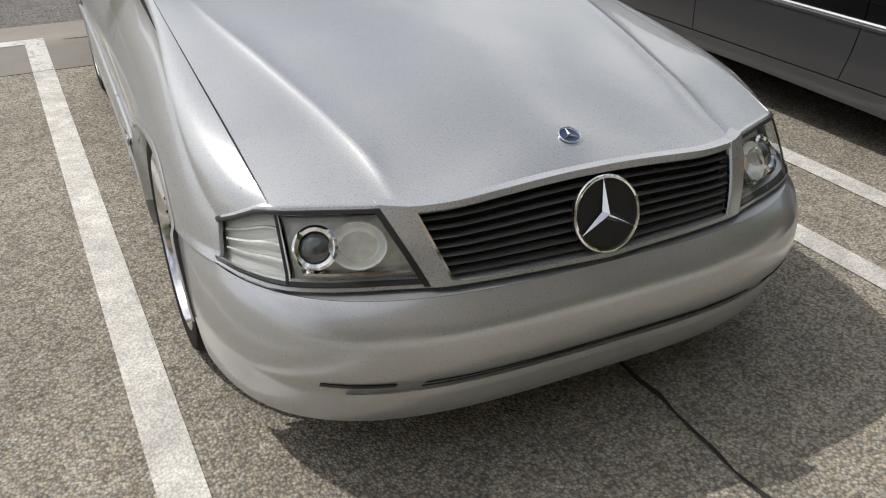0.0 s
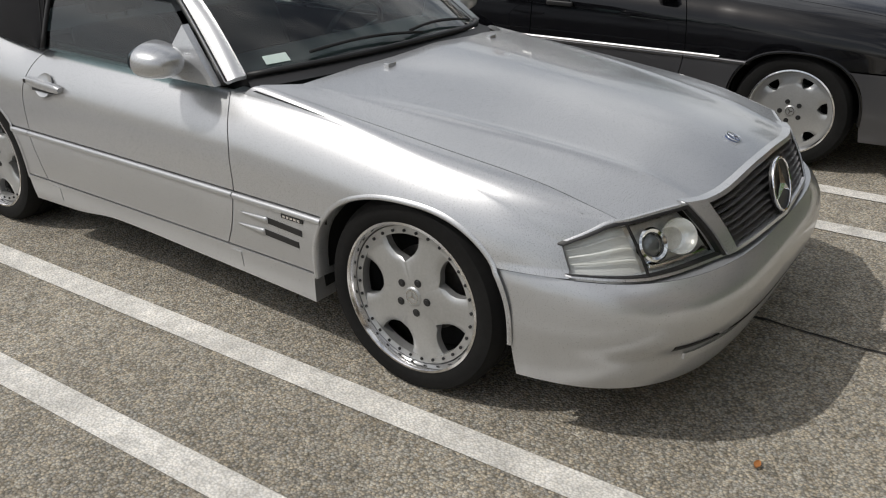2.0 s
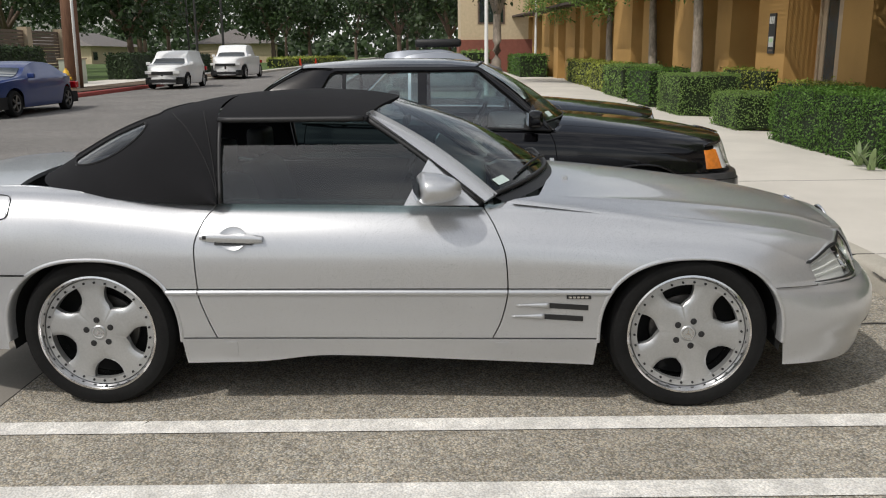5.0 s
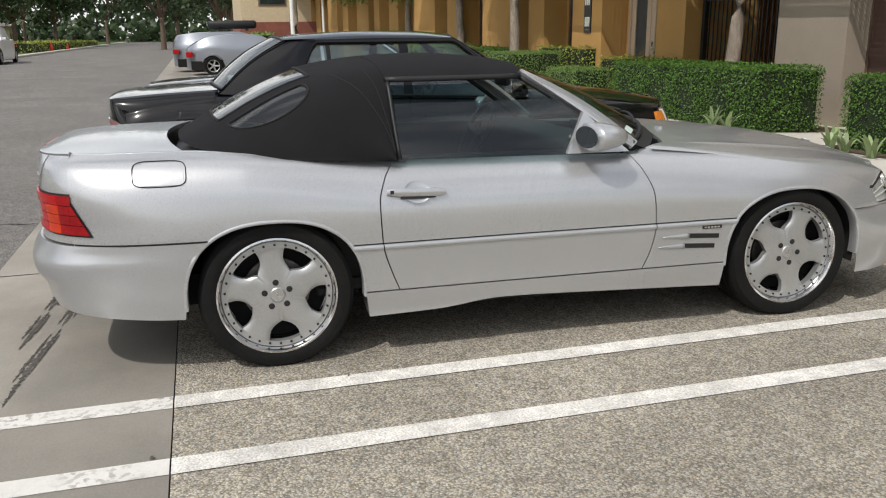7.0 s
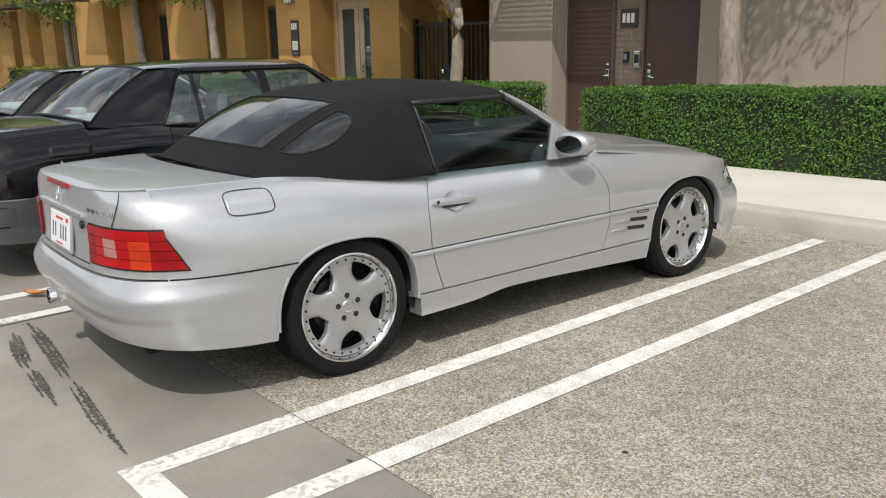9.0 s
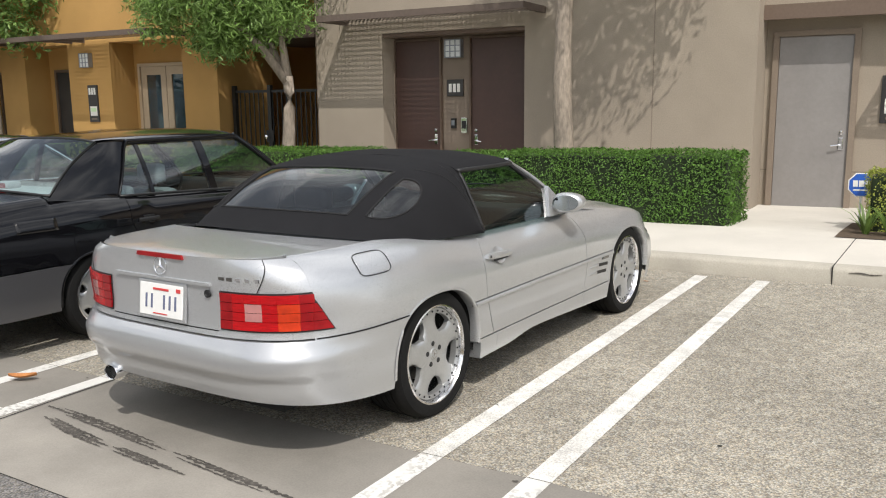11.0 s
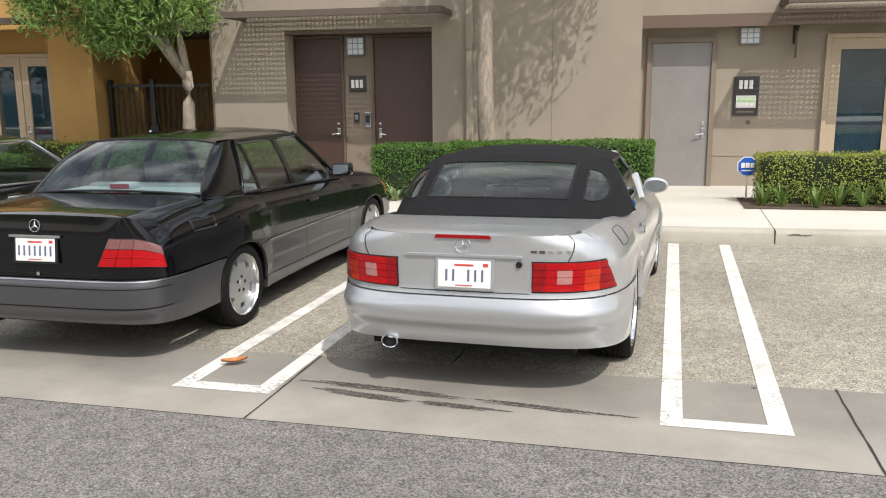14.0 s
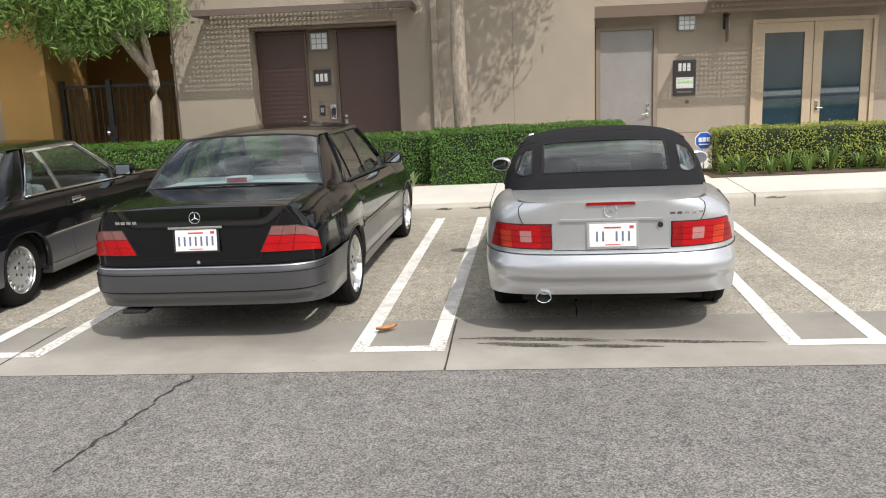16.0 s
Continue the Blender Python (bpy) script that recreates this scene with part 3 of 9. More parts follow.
    def rim(self, x, z, ahead):
        """How far ahead (or behind) the upper body reaches at x and z."""
        key = (round(abs(x), 4), round(z, 4), ahead)
        if key in self.known:
            return self.known[key]
        e = self.s["hood" if ahead else "deck"]
        ya = e["side_end"] - (0.12 if ahead else -0.12)
        yb = self.front(z) if ahead else self.rear(z)
        x = abs(x)
        for _ in range(13):
            y = (ya + yb) / 2
            if self.sx(y, z) > x:
                ya = y
            else:
                yb = y
        self.known[key] = (ya + yb) / 2
        return self.known[key]

    def face(self, u, v, ahead=True, out=0.0):
        """Front or rear face, between the lid's edge (v = 0) and the bumper (v = 1), one skin with the flanks."""
        if ("nose" if ahead else "tail") in self.s and (ahead or "edge" in self.s["tail"]):
            p = self.ruled(u, v, ahead)
            if not out:
                return p
            du = self.ruled(min(1.0, u + 0.01), v, ahead) - self.ruled(max(-1.0, u - 0.01), v, ahead)
            dv = self.ruled(u, min(1.0, v + 0.05), ahead) - self.ruled(u, max(0.0, v - 0.05), ahead)
            n = du.cross(dv).normalized()
            return p + n * (out if (n.y > 0) == ahead else -out)
        e = self.s["hood" if ahead else "deck"]
        z0 = (self.zm if ahead else self.zb) + 0.004
        z1 = self.shoulder(e["side_end"])
        if not ahead and "tail" in self.s:
            zt = z1 = self.s["tail"]["rim_z"](e["mid_end"])
        else:
            zt = z1 + (self.crown(e["mid_end"]) - z1) * (1 - min(1.0, abs(u)) ** e["p"])
        z = mix(zt, z0, v)
        k = max(0.0, min(1.0, (z - z0) / (z1 - z0)))
        xe = self.sx(mix(e["face_end"], e["side_end"], k), min(z, z1))
        x = u * xe
        y = self.rim(x, z, ahead)
        if not out:
            return Vector((x, y, z))
        d = 0.004
        xa, xb = max(-xe, x - d), min(xe, x + d)
        sl = (self.rim(xb, z, ahead) - self.rim(xa, z, ahead)) / max(1e-6, xb - xa)
        n = Vector((-sl, 1, 0.12)) if ahead else Vector((sl, -1, 0.12))
        return Vector((x, y, z)) + n.normalized() * out


def side_panel(bm, body, y0, y1, zlo, zhi, side, nu=28, nv=10, out=0.0, back=0.02):
    """A panel of the flank; y0, y1 depend on z and zlo, zhi on y (numbers or functions)."""
    f0 = y0 if callable(y0) else (lambda z: y0)
    f1 = y1 if callable(y1) else (lambda z: y1)
    g0 = zlo if callable(zlo) else (lambda y: zlo)
    g1 = zhi if callable(zhi) else (lambda y: zhi)

    def f(u, v):
        zm = 0.6
        y = mix(f0(zm), f1(zm), u)
        for _ in range(3):
            z = mix(g0(y), g1(y), v)
            y = mix(f0(z), f1(z), u)
        return body.side(y, z, side, out)
    # flip so that the outside faces out
    return add_grid(bm, f, lin(0, 1, nu), lin(0, 1, nv), flip=side < 0, back=back, axis=(side, 0, 0))


def ribbon(bm, pts, w, side_axis, depth=0.0):
    """A flat band of width w along points; side_axis: across."""
    n = len(pts)
    a = [bm.verts.new(p - Vector(side_axis) * w / 2) for p in pts]
    b = [bm.verts.new(p + Vector(side_axis) * w / 2) for p in pts]
    for i in range(n - 1):
        bm.faces.new((a[i], a[i + 1], b[i + 1], b[i]))


def round_strip(bm, b, y0, y1, z, side, r=0.0115):
    """A half-round rubbing strip along the flank."""
    add_grid(bm, lambda y, a: b.side(y, z + r * math.sin(a), side, 0.005 + 0.9 * r * math.cos(a)), lin(y0, y1, 26), lin(-1.5, 1.5, 7), flip=side < 0)


def wrap_bumper(bm, body, ahead, y_start, zlo, zhi, out=0.006, n=30, nv=9, back=0.03):
    """The bumper skin from flank to flank round the end. y_start(z) where it begins."""
    def f(u, v):
        a = abs(u)
        z = mix(zlo(a) if callable(zlo) else zlo, zhi(a) if callable(zhi) else zhi, v)
        ys = y_start(z)
        sg = 1 if u >= 0 else -1
        # walk the outline by its angle
        yc = body.ycf if ahead else body.ycr
        ye = body.front(z) if ahead else body.rear(z)
        t = (ys - yc) / (ye - yc)
        pn, pm = body.powers(z, ahead)
        if t > 0:
            th0 = math.asin(min(1, t ** (pn / 2)))
        else:
            th0 = 0.0
        k = 1 - a
        th = th0 + (math.pi / 2 - th0) * k
        w = body.half(ye + (-0.25 if ahead else 0.25), z) if th > 0.3 else mix(body.half(ys, z), body.half(ye + (-0.25 if ahead else 0.25), z), th / 0.3)
        x = w * max(0.0, math.cos(th)) ** (2 / pm)
        y = yc + (ye - yc) * math.sin(th) ** (2 / pn)
        if t <= 0 and a > 0.999:
            y = ys
        d = Vector((math.cos(th), math.sin(th) * (1 if ahead else -1), 0))
        return Vector((sg * x, y, z)) + Vector((sg * d.x, d.y, 0)) * out
    us = [math.copysign(abs(q) ** 0.8, q) for q in lin(-1, 1, 2 * n + 1)]
    return add_grid(bm, f, us, lin(0, 1, nv), flip=ahead, back=0.0)


def wheel(parent, x, y, side, R, rim, hub_z, width, style, turn=0.0):
    """A tyre on an alloy wheel, its face turned out to the side."""
    w = thing("wheel")
    w.parent = parent
    w.matrix_local = Matrix.Translation((x, y, hub_z)) @ (Matrix.Rotation(math.pi, 4, "Z") if side < 0 else Matrix.Identity(4)) @ Matrix.Rotation(turn, 4, "X")
    bm = bmesh.new()
    d = width
    prof = [(rim + 0.002, 0.012), (rim + 0.012, 0.018), (mix(rim, R, 0.45), 0.022), (mix(rim, R, 0.75), 0.017), (R - 0.010, 0.002), (R - 0.003, -0.012)]
    for k in range(5):
        a = -0.022 - k * (d - 0.044) / 5
        prof += [(R, a), (R, a - (d - 0.044) / 5 + 0.010), (R - 0.007, a - (d - 0.044) / 5 + 0.008), (R - 0.007, a - (d - 0.044) / 5 + 0.001)]
    prof += [(R - 0.004, -d + 0.015), (R - 0.02, -d), (mix(rim, R, 0.5), -d - 0.008), (rim, -d + 0.01)]
    lathe(bm, prof, 72)
    part("tyre", bm, RUBBER, w, smooth=True, angle=40)
    bm = bmesh.new()
    lathe(bm, [(rim + 0.001, 0.010), (rim + 0.004, 0.016), (rim - 0.004, 0.018), (rim - 0.010, 0.008), (rim - 0.014, -0.01), (rim - 0.020, -0.035), (rim - 0.026, -0.05), (rim - 0.03, -d + 0.03), (rim - 0.002, -d + 0.02)], 72)
    part("rim", bm, ALLOY_LIP, w, "polished alloy rim", smooth=True, angle=40)
    bm = bmesh.new()
    lathe(bm, [(0.145, -0.10), (0.145, -0.085), (0.06, -0.085)], 40)
    part("brake_disc", bm, STEEL, w, smooth=True, angle=40)
    bm = bmesh.new()
    lathe(bm, [(rim - 0.03, -0.13), (0.02, -0.13)], 32)
    part("dust_shield", bm, DARK, w)
    bm = bmesh.new()
    spokes, ri, ro, z0 = style["n"], style["ri"], style.get("ro", rim - 0.048), style.get("out", -0.012)
    per = 18
    rad = [0.0, 0.03, 0.034, ri, mix(ri, ro, 0.12), mix(ri, ro, 0.3), mix(ri, ro, 0.5), mix(ri, ro, 0.72), mix(ri, ro, 0.9), ro]

    def half_angle(r):
        if r <= ri + 1e-6:
            return math.pi / spokes
        t = (r - ri) / (ro - ri)
        hw = style["waist"] + (style["root"] - style["waist"]) * max(0, 1 - t / 0.45) ** 2 + (style["tip"] - style["waist"]) * max(0, (t - 0.45) / 0.55) ** 2
        return min(math.pi / spokes, hw / r)

    def depth(r):
        t = r / rim
        return z0 + style.get("dish", -0.02) * (1 - min(1, abs(t - 0.45) / 0.55) ** 2) * 0 + style.get("dish", -0.012) * t * t

    for k in range(spokes):
        base = k * math.tau / spokes
        topr, botr = [], []
        for r in rad[2:]:
            ha = half_angle(r) if r <= ro else math.pi / spokes
            if r > ro:
                ha = half_angle(ro)
            row, rowb = [], []
            for i in range(per + 1):
                c = -1 + 2 * i / per
                a = base + c * ha
                sag = -0.010 * abs(c) ** 4 if r > ri * 1.05 else 0.0
                row.append(bm.verts.new((depth(r) + sag, r * math.cos(a), r * math.sin(a))))
                rowb.append(bm.verts.new((depth(r) - 0.035, r * math.cos(a) , r * math.sin(a))))
            topr.append(row)
            botr.append(rowb)
        for j in range(len(topr) - 1):
            for i in range(per):
                bm.faces.new((topr[j][i], topr[j + 1][i], topr[j + 1][i + 1], topr[j][i + 1]))
            for i, fl in ((0, False), (per, True)):
                q = (topr[j][i], botr[j][i], botr[j + 1][i], topr[j + 1][i])
                bm.faces.new(q[::-1] if fl else q)
    lathe(bm, [(ro - 0.0006, depth(ro) - 0.035), (ro - 0.0006, depth(ro)), (rim - 0.017, depth(ro) - 0.002), (rim - 0.016, depth(ro) - 0.03)], 90)
    bmesh.ops.remove_doubles(bm, verts=bm.verts, dist=0.0004)
    part("spokes", bm, style.get("mat", ALLOY), w, style.get("label", "silver five-spoke wheel face"), smooth=True, angle=35)
    bm = bmesh.new()
    lathe(bm, [(0.001, z0 + 0.004), (0.028, z0 + 0.004), (0.033, z0 + 0.001), (0.036, z0 - 0.004)], 32)
    part("centre_cap", bm, ALLOY, w, smooth=True, angle=30)
    bm = bmesh.new()
    for k in range(3):
        a = k * math.tau / 3 + math.pi / 2
        p = Vector((z0 + 0.0055, math.cos(a) * 0.021, math.sin(a) * 0.021))
        q = Vector((0, -math.sin(a), math.cos(a))) * 0.004
        c = Vector((z0 + 0.0055, 0, 0))
        bm.faces.new([bm.verts.new(v) for v in (c - q, p, c + q)])
    lathe(bm, [(0.021, z0 + 0.0055), (0.024, z0 + 0.0055)], 24)
    part("cap_emblem", bm, CHROME, w)
    for k in range(5):
        a = (k + 0.5 * style.get("bolt_shift", 0)) * math.tau / 5
        bm = bmesh.new()
        lathe(bm, [(0.0135, z0 - 0.006), (0.0135, z0 + 0.001), (0.009, z0 + 0.0012), (0.008, z0 + 0.003), (0.0005, z0 + 0.003)], 12, centre=(0.0005, math.cos(a) * 0.056, math.sin(a) * 0.056))
        part("wheel_bolt", bm, PLASTIC, w, smooth=True, angle=30)
    if style.get("rivets"):
        for k in range(style["rivets"]):
            a = (k + 0.5) * math.tau / style["rivets"]
            bm = bmesh.new()
            lathe(bm, [(0.0052, z0 - 0.012), (0.0052, z0 + 0.001), (0.0005, z0 + 0.003)], 8, centre=(0.0, math.cos(a) * (rim - 0.031), math.sin(a) * (rim - 0.031)))
            part("rim_bolt", bm, PLASTIC, w)
    return w


def wells(root, body, side):
    s = body.s
    for k, yc in enumerate((0.0, s["wb"])):
        r = s["arch"][k][0] + 0.012
        bm = bmesh.new()
        lathe(bm, [(r, body.width(yc) - 0.055), (r + 0.01, 0.52), (0.02, 0.52)], 28, sweep=(-0.2, math.pi + 0.2), centre=(0, yc, s["hub"]))
        if side < 0:
            for v in bm.verts:
                v.co.x *= -1
            bmesh.ops.reverse_faces(bm, faces=bm.faces)
        part("wheel_well", bm, DARK, root, smooth=True, angle=40)


def arch_lip(root, body, side, mat):
    """The rolled edge of each wheel opening."""
    s = body.s
    for k, yc in enumerate((0.0, s["wb"])):
        ra, rb = s["arch"][k]
        bm = bmesh.new()
        rows = []
        for i in range(49):
            a = mix(-0.05, math.pi + 0.05, i / 48)
            ca, sa = math.cos(a), math.sin(a)
            e = 2 / 2.4
            py, pz = math.copysign(abs(ca) ** e, ca), math.copysign(abs(sa) ** e, sa)
            row = []
            for dr, dx in ((0.013, 0.0010), (0.007, 0.004), (0.001, 0.004), (-0.003, 0.0), (-0.003, -0.06)):
                y, z = yc + (ra + dr) * py, s["hub"] + (rb + dr) * pz
                row.append(bm.verts.new(body.side(y, z, side, dx + (0.006 if z < body.zm else 0.0))))
            rows.append(row)
        for p, q in zip(rows, rows[1:]):
            for j in range(4):
                f = (p[j], p[j + 1], q[j + 1], q[j])
                bm.faces.new(f if side < 0 else f[::-1])
        part("arch_lip", bm, mat, root, smooth=True, angle=60)


def solid_face(bm, pts, back):
    """A plate from an outline, pushed back by the vector."""
    a = [bm.verts.new(p) for p in pts]
    b = [bm.verts.new(Vector(p) + Vector(back)) for p in pts]
    bm.faces.new(a)
    bm.faces.new(b[::-1])
    n = len(a)
    for i in range(n):
        bm.faces.new((a[i], b[i], b[(i + 1) % n], a[(i + 1) % n]))


def star_badge(name, root, m, r, ring=True, mat=None, label="chrome three-pointed star badge", back=None):
    """A ringed star, facing +z of m."""
    bm = bmesh.new()
    for k in range(3):
        a = math.pi / 2 + k * math.tau / 3
        tip = Vector((math.cos(a) * r * 0.96, math.sin(a) * r * 0.96, 0.0))
        nrm = Vector((-math.sin(a), math.cos(a), 0)) * r * 0.13
        inn = Vector((math.cos(a), math.sin(a), 0)) * r * 0.08
        top = bm.verts.new((0, 0, r * 0.16))
        vt, va, vb = bm.verts.new(tip), bm.verts.new(nrm + inn), bm.verts.new(inn - nrm)
        bm.faces.new((top, va, vt))
        bm.faces.new((top, vt, vb))
    if ring:
        rings = []
        for i in range(40):
            a = i * math.tau / 40
            rings.append([bm.verts.new((math.cos(a) * (r + math.cos(b) * r * 0.06), math.sin(a) * (r + math.cos(b) * r * 0.06), math.sin(b) * r * 0.07)) for b in lin(0, math.tau, 9)[:-1]])
        for i in range(40):
            for j in range(8):
                bm.faces.new((rings[i][j], rings[(i + 1) % 40][j], rings[(i + 1) % 40][(j + 1) % 8], rings[i][(j + 1) % 8]))
    bm.transform(m)
    ob = part(name, bm, mat or CHROME, root, label, smooth=True, angle=40)
    if back is not None:
        bm = bmesh.new()
        lathe(bm, [(0.0005, -0.004), (r, -0.004), (r, -0.012)], 32, axis="z")
        bm.transform(m)
        part("badge_disc", bm, back, ob)
    return ob


def coachwork(root, s, paint, low, dark=DARK):
    """Fenders, doors, quarters, sills, bumpers, bonnet and boot lid of a car, all as panels with gaps."""
    b = Body(s)
    zm, wb = s["mould"], s["wb"]
    df, dr = curve_of(s["door_front"]), curve_of(s["door_rear"])
    splits = s.get("door_split")
    g = 0.0028
    hs, dk = s["hood"], s["deck"]

    def edge(e, ahead):
        z1, y1, y2 = b.shoulder(e["side_end"]), e["side_end"], e["face_end"]
        z0 = zm if ahead else b.zb
        return lambda z: mix(y2, y1, max(0.0, min(1.0, (z - z0) / (z1 - z0)))) + (-g if ahead else (0.0003 if "rim_z" in s.get("tail", {}) else g))

    for side in (1, -1):
        for name, y0, y1, e, ahead in (("front_fender", lambda z: df(z) + g, edge(hs, True), hs, True), ("rear_quarter", edge(dk, False), lambda z: dr(z) - g, dk, False)):
            bm = bmesh.new()

            def f(u, v, y0=y0, y1=y1, e=e, ahead=ahead):
                vv = min(v, 1.0)
                y = mix(y0(0.7), y1(0.7), u)
                for _ in range(3):
                    lo = max(zm + g, b.arch(y))
                    z = mix(lo, b.shoulder(y) if ahead else b.skin_top(y), vv)
                    y = mix(y0(z), y1(z), u)
                if v <= 1:
                    return b.side(y, z, side)
                if not ahead and "rim_z" in s.get("tail", {}):
                    return b.side(y, z - 0.008 * (v - 1), side, -0.04 * (v - 1))
                k = (y - e["side_start"]) / (e["side_end"] - e["side_start"])
                ut = 1 - (v - 1) ** 2 * (1 - mix(e["cut"], e.get("cut_end", e["cut"]), max(0.0, min(1.0, k))))
                if 0 <= k <= 1.001:
                    p = b.top(side * ut, k, ahead)
                else:
                    q = 0.0 if ahead else max(0.0, min(1.0, (0.25 - y) / 0.5))
                    p = Vector((side * (b.sx(y, b.shoulder(y)) - (v - 1) * (0.06 + 0.16 * q)), y, b.shoulder(y) + (0.006 + e.get("rise", 0.0) * q) * math.sin((v - 1) * 1.5)))
                return p
            add_grid(bm, f, lin(0, 1, 64), lin(0, 1, 24) + [1.12, 1.22, 1.35, 1.5, 1.65, 1.8, 0.985 + 1], flip=side < 0, back=0.012)
            part(name, bm, paint, root, smooth=True, angle=50)
        doors = [(lambda z: dr(z) + g, lambda z: df(z) - g)] if not splits else [
            (lambda z: dr(z) + g, lambda z: splits(z) - g), (lambda z: splits(z) + g, lambda z: df(z) - g)]
        s.setdefault("doors", {})[side] = []
        for y0, y1 in doors:
            bm = bmesh.new()
            side_panel(bm, b, y0, y1, lambda y: max(zm + g, b.arch(y) + 0.01), lambda y: b.shoulder(y), side, 40, 12)
            d = part("door", bm, paint, root, smooth=True, angle=50)
            s["doors"][side].append(d)
            bm = bmesh.new()
            side_panel(bm, b, y0, y1, lambda y: max(s["door_low"] + g, min(zm - g, b.arch(y) + 0.01)), lambda y: zm - g, side, 40, 8, out=0.006)
            part("lower_panel", bm, low, d, smooth=True, angle=50)
            bm = bmesh.new()
            round_strip(bm, b, max(y0(zm), b.arch_half(0, zm) + 0.012), y1(zm), zm - 0.014, side)
            part("moulding", bm, low, d, smooth=True, angle=40)
        # pieces below the moulding between door and wheels
        for y0, y1 in ((lambda z: df(z) + g, lambda z: wb - b.arch_half(1, z) - 0.004), (lambda z: b.arch_half(0, z) + 0.004, lambda z: dr(z) - g)):
            bm = bmesh.new()
            side_panel(bm, b, y0, y1, lambda y: s["door_low"] + g, lambda y: zm - g, side, 12, 8, out=0.006)
            lf_ = part("lower_fender", bm, low, root, smooth=True, angle=50)
            bm = bmesh.new()
            round_strip(bm, b, y0(zm - 0.014), y1(zm - 0.014), zm - 0.014, side)
            part("moulding", bm, low, lf_, smooth=True, angle=40)
        bm = bmesh.new()
        sl = curve_of(s["sill"])
        side_panel(bm, b, lambda z: b.arch_half(0, z) + 0.006, lambda z: wb - b.arch_half(1, z) - 0.006, lambda y: sl(y), lambda y: s["door_low"] - g, side, 40, 8, out=0.010, back=0.10)
        part("sill", bm, low, root, smooth=True, angle=50)
        # dark backing ribbons added behind the gaps to stop light coming through
        bm = bmesh.new()
        for fy in (df, dr) + ((splits,) if splits else ()):
            pts = [b.side(fy(z), z, side, -0.010) for z in lin(s["door_low"], b.shoulder(fy(0.8)), 16)]
            ribbon(bm, pts, 0.05, (0, 1, 0))
        for z0 in (zm, s["door_low"]):
            pts = [b.side(y, z0, side, -0.010) for y in lin(b.arch_half(0, z0), wb - b.arch_half(1, z0), 16)]
            ribbon(bm, pts, 0.05, (0, 0, 1))
        for e, ahead in ((hs, True), (dk, False)):
            pts = [b.top(side * (mix(e["cut"], e.get("cut_end", e["cut"]), k) - 0.002), k, ahead) - Vector((0, 0, 0.016)) for k in lin(0, 0.93, 16)]
            ribbon(bm, pts, 0.07, (1, 0, 0))
        part("gap_seal", bm, dark, root)
        wells(root, b, side)
        arch_lip(root, b, side, paint)
    # lids
    for name, e, ahead in (("bonnet", hs, True), ("boot_lid", dk, False)):
        bm = bmesh.new()
        add_grid(bm, lambda u, v: b.top(u * (mix(e["cut"], e.get("cut_end", e["cut"]), v) - 0.0025), v, ahead), lin(-1, 1, 161 if ahead else 81), lin(0.0, 1.0, 26), flip=not ahead, back=0.018, axis=(0, 0, 1))
        part(name, bm, paint, root, smooth=True, angle=50)
    # bumpers
    for name, ahead, k in (("front_bumper", True, 1), ("rear_bumper", False, 0)):
        yc = wb if ahead else 0.0
        sg = 1 if ahead else -1
        bm = bmesh.new()
        wrap_bumper(bm, b, ahead, lambda z: yc + sg * (b.arch_half(k, z) + 0.004), s["bumper_low"][0 if ahead else 1], (zm if ahead else b.zb) - g, n=34, nv=16)
        bmp = part(name, bm, low, root, smooth=True, angle=60)
        s[name] = bmp
        bm = bmesh.new()

        def shelf(u, v):
            p = b.face(u, 1.0, ahead)
            q = b.ey(p.x, p.z - 0.008, ahead) + 0.005 * sg
            return Vector((p.x * (1 - 0.03 * v), mix(q if (q - p.y) * sg > 0 else p.y, p.y - 0.05 * sg, v), p.z - 0.006 - 0.002 * v))
        add_grid(bm, shelf, lin(-1, 1, 41), lin(0, 1, 4), flip=ahead)
        part("bumper_shelf", bm, low, root)
    # belly
    for nm, bx in (("floor_pan", (-0.80, 0.80, 0.42, wb - 0.42, 0.20, 0.30)), ("keel", (-0.61, 0.61, b.rear(0.3) + 0.12, b.front(0.3) - 0.12, 0.24, 0.38)),
                   ("rear_cross_member", (-0.70, 0.70, b.rear(0.3) + 0.20, b.rear(0.3) + 0.45, 0.26, 0.50)), ("front_cross_member", (-0.60, 0.60, b.front(0.3) - 0.44, b.front(0.3) - 0.20, 0.23, 0.50)),
                   ("bulkhead", (-0.56, 0.56, wb - 0.6, wb - 0.55, 0.3, b.crown(wb - 0.6) - 0.06)), ("rear_bulkhead", (-0.56, 0.56, 0.0, 0.05, 0.3, b.shoulder(0.0) - 0.05))):
        part(nm, box(*bx), dark, root)
    for side in (1, -1):
        for y in (0.0, wb):
            wheel(root, side * s["track"], y, side, s["tyre_r"], s["rim_r"], s["hub"], s["tyre_w"], s["wheel_style"], radians(s.get("turns", (24, -4))[0 if y == 0 else 1]))
    return b

# ---------- ground ----------
def street_rise(x, y):
    """The street climbs a little, far along it."""
    return 0.006 * max(0.0, -x - 8.0) if x < 0 else 0.0


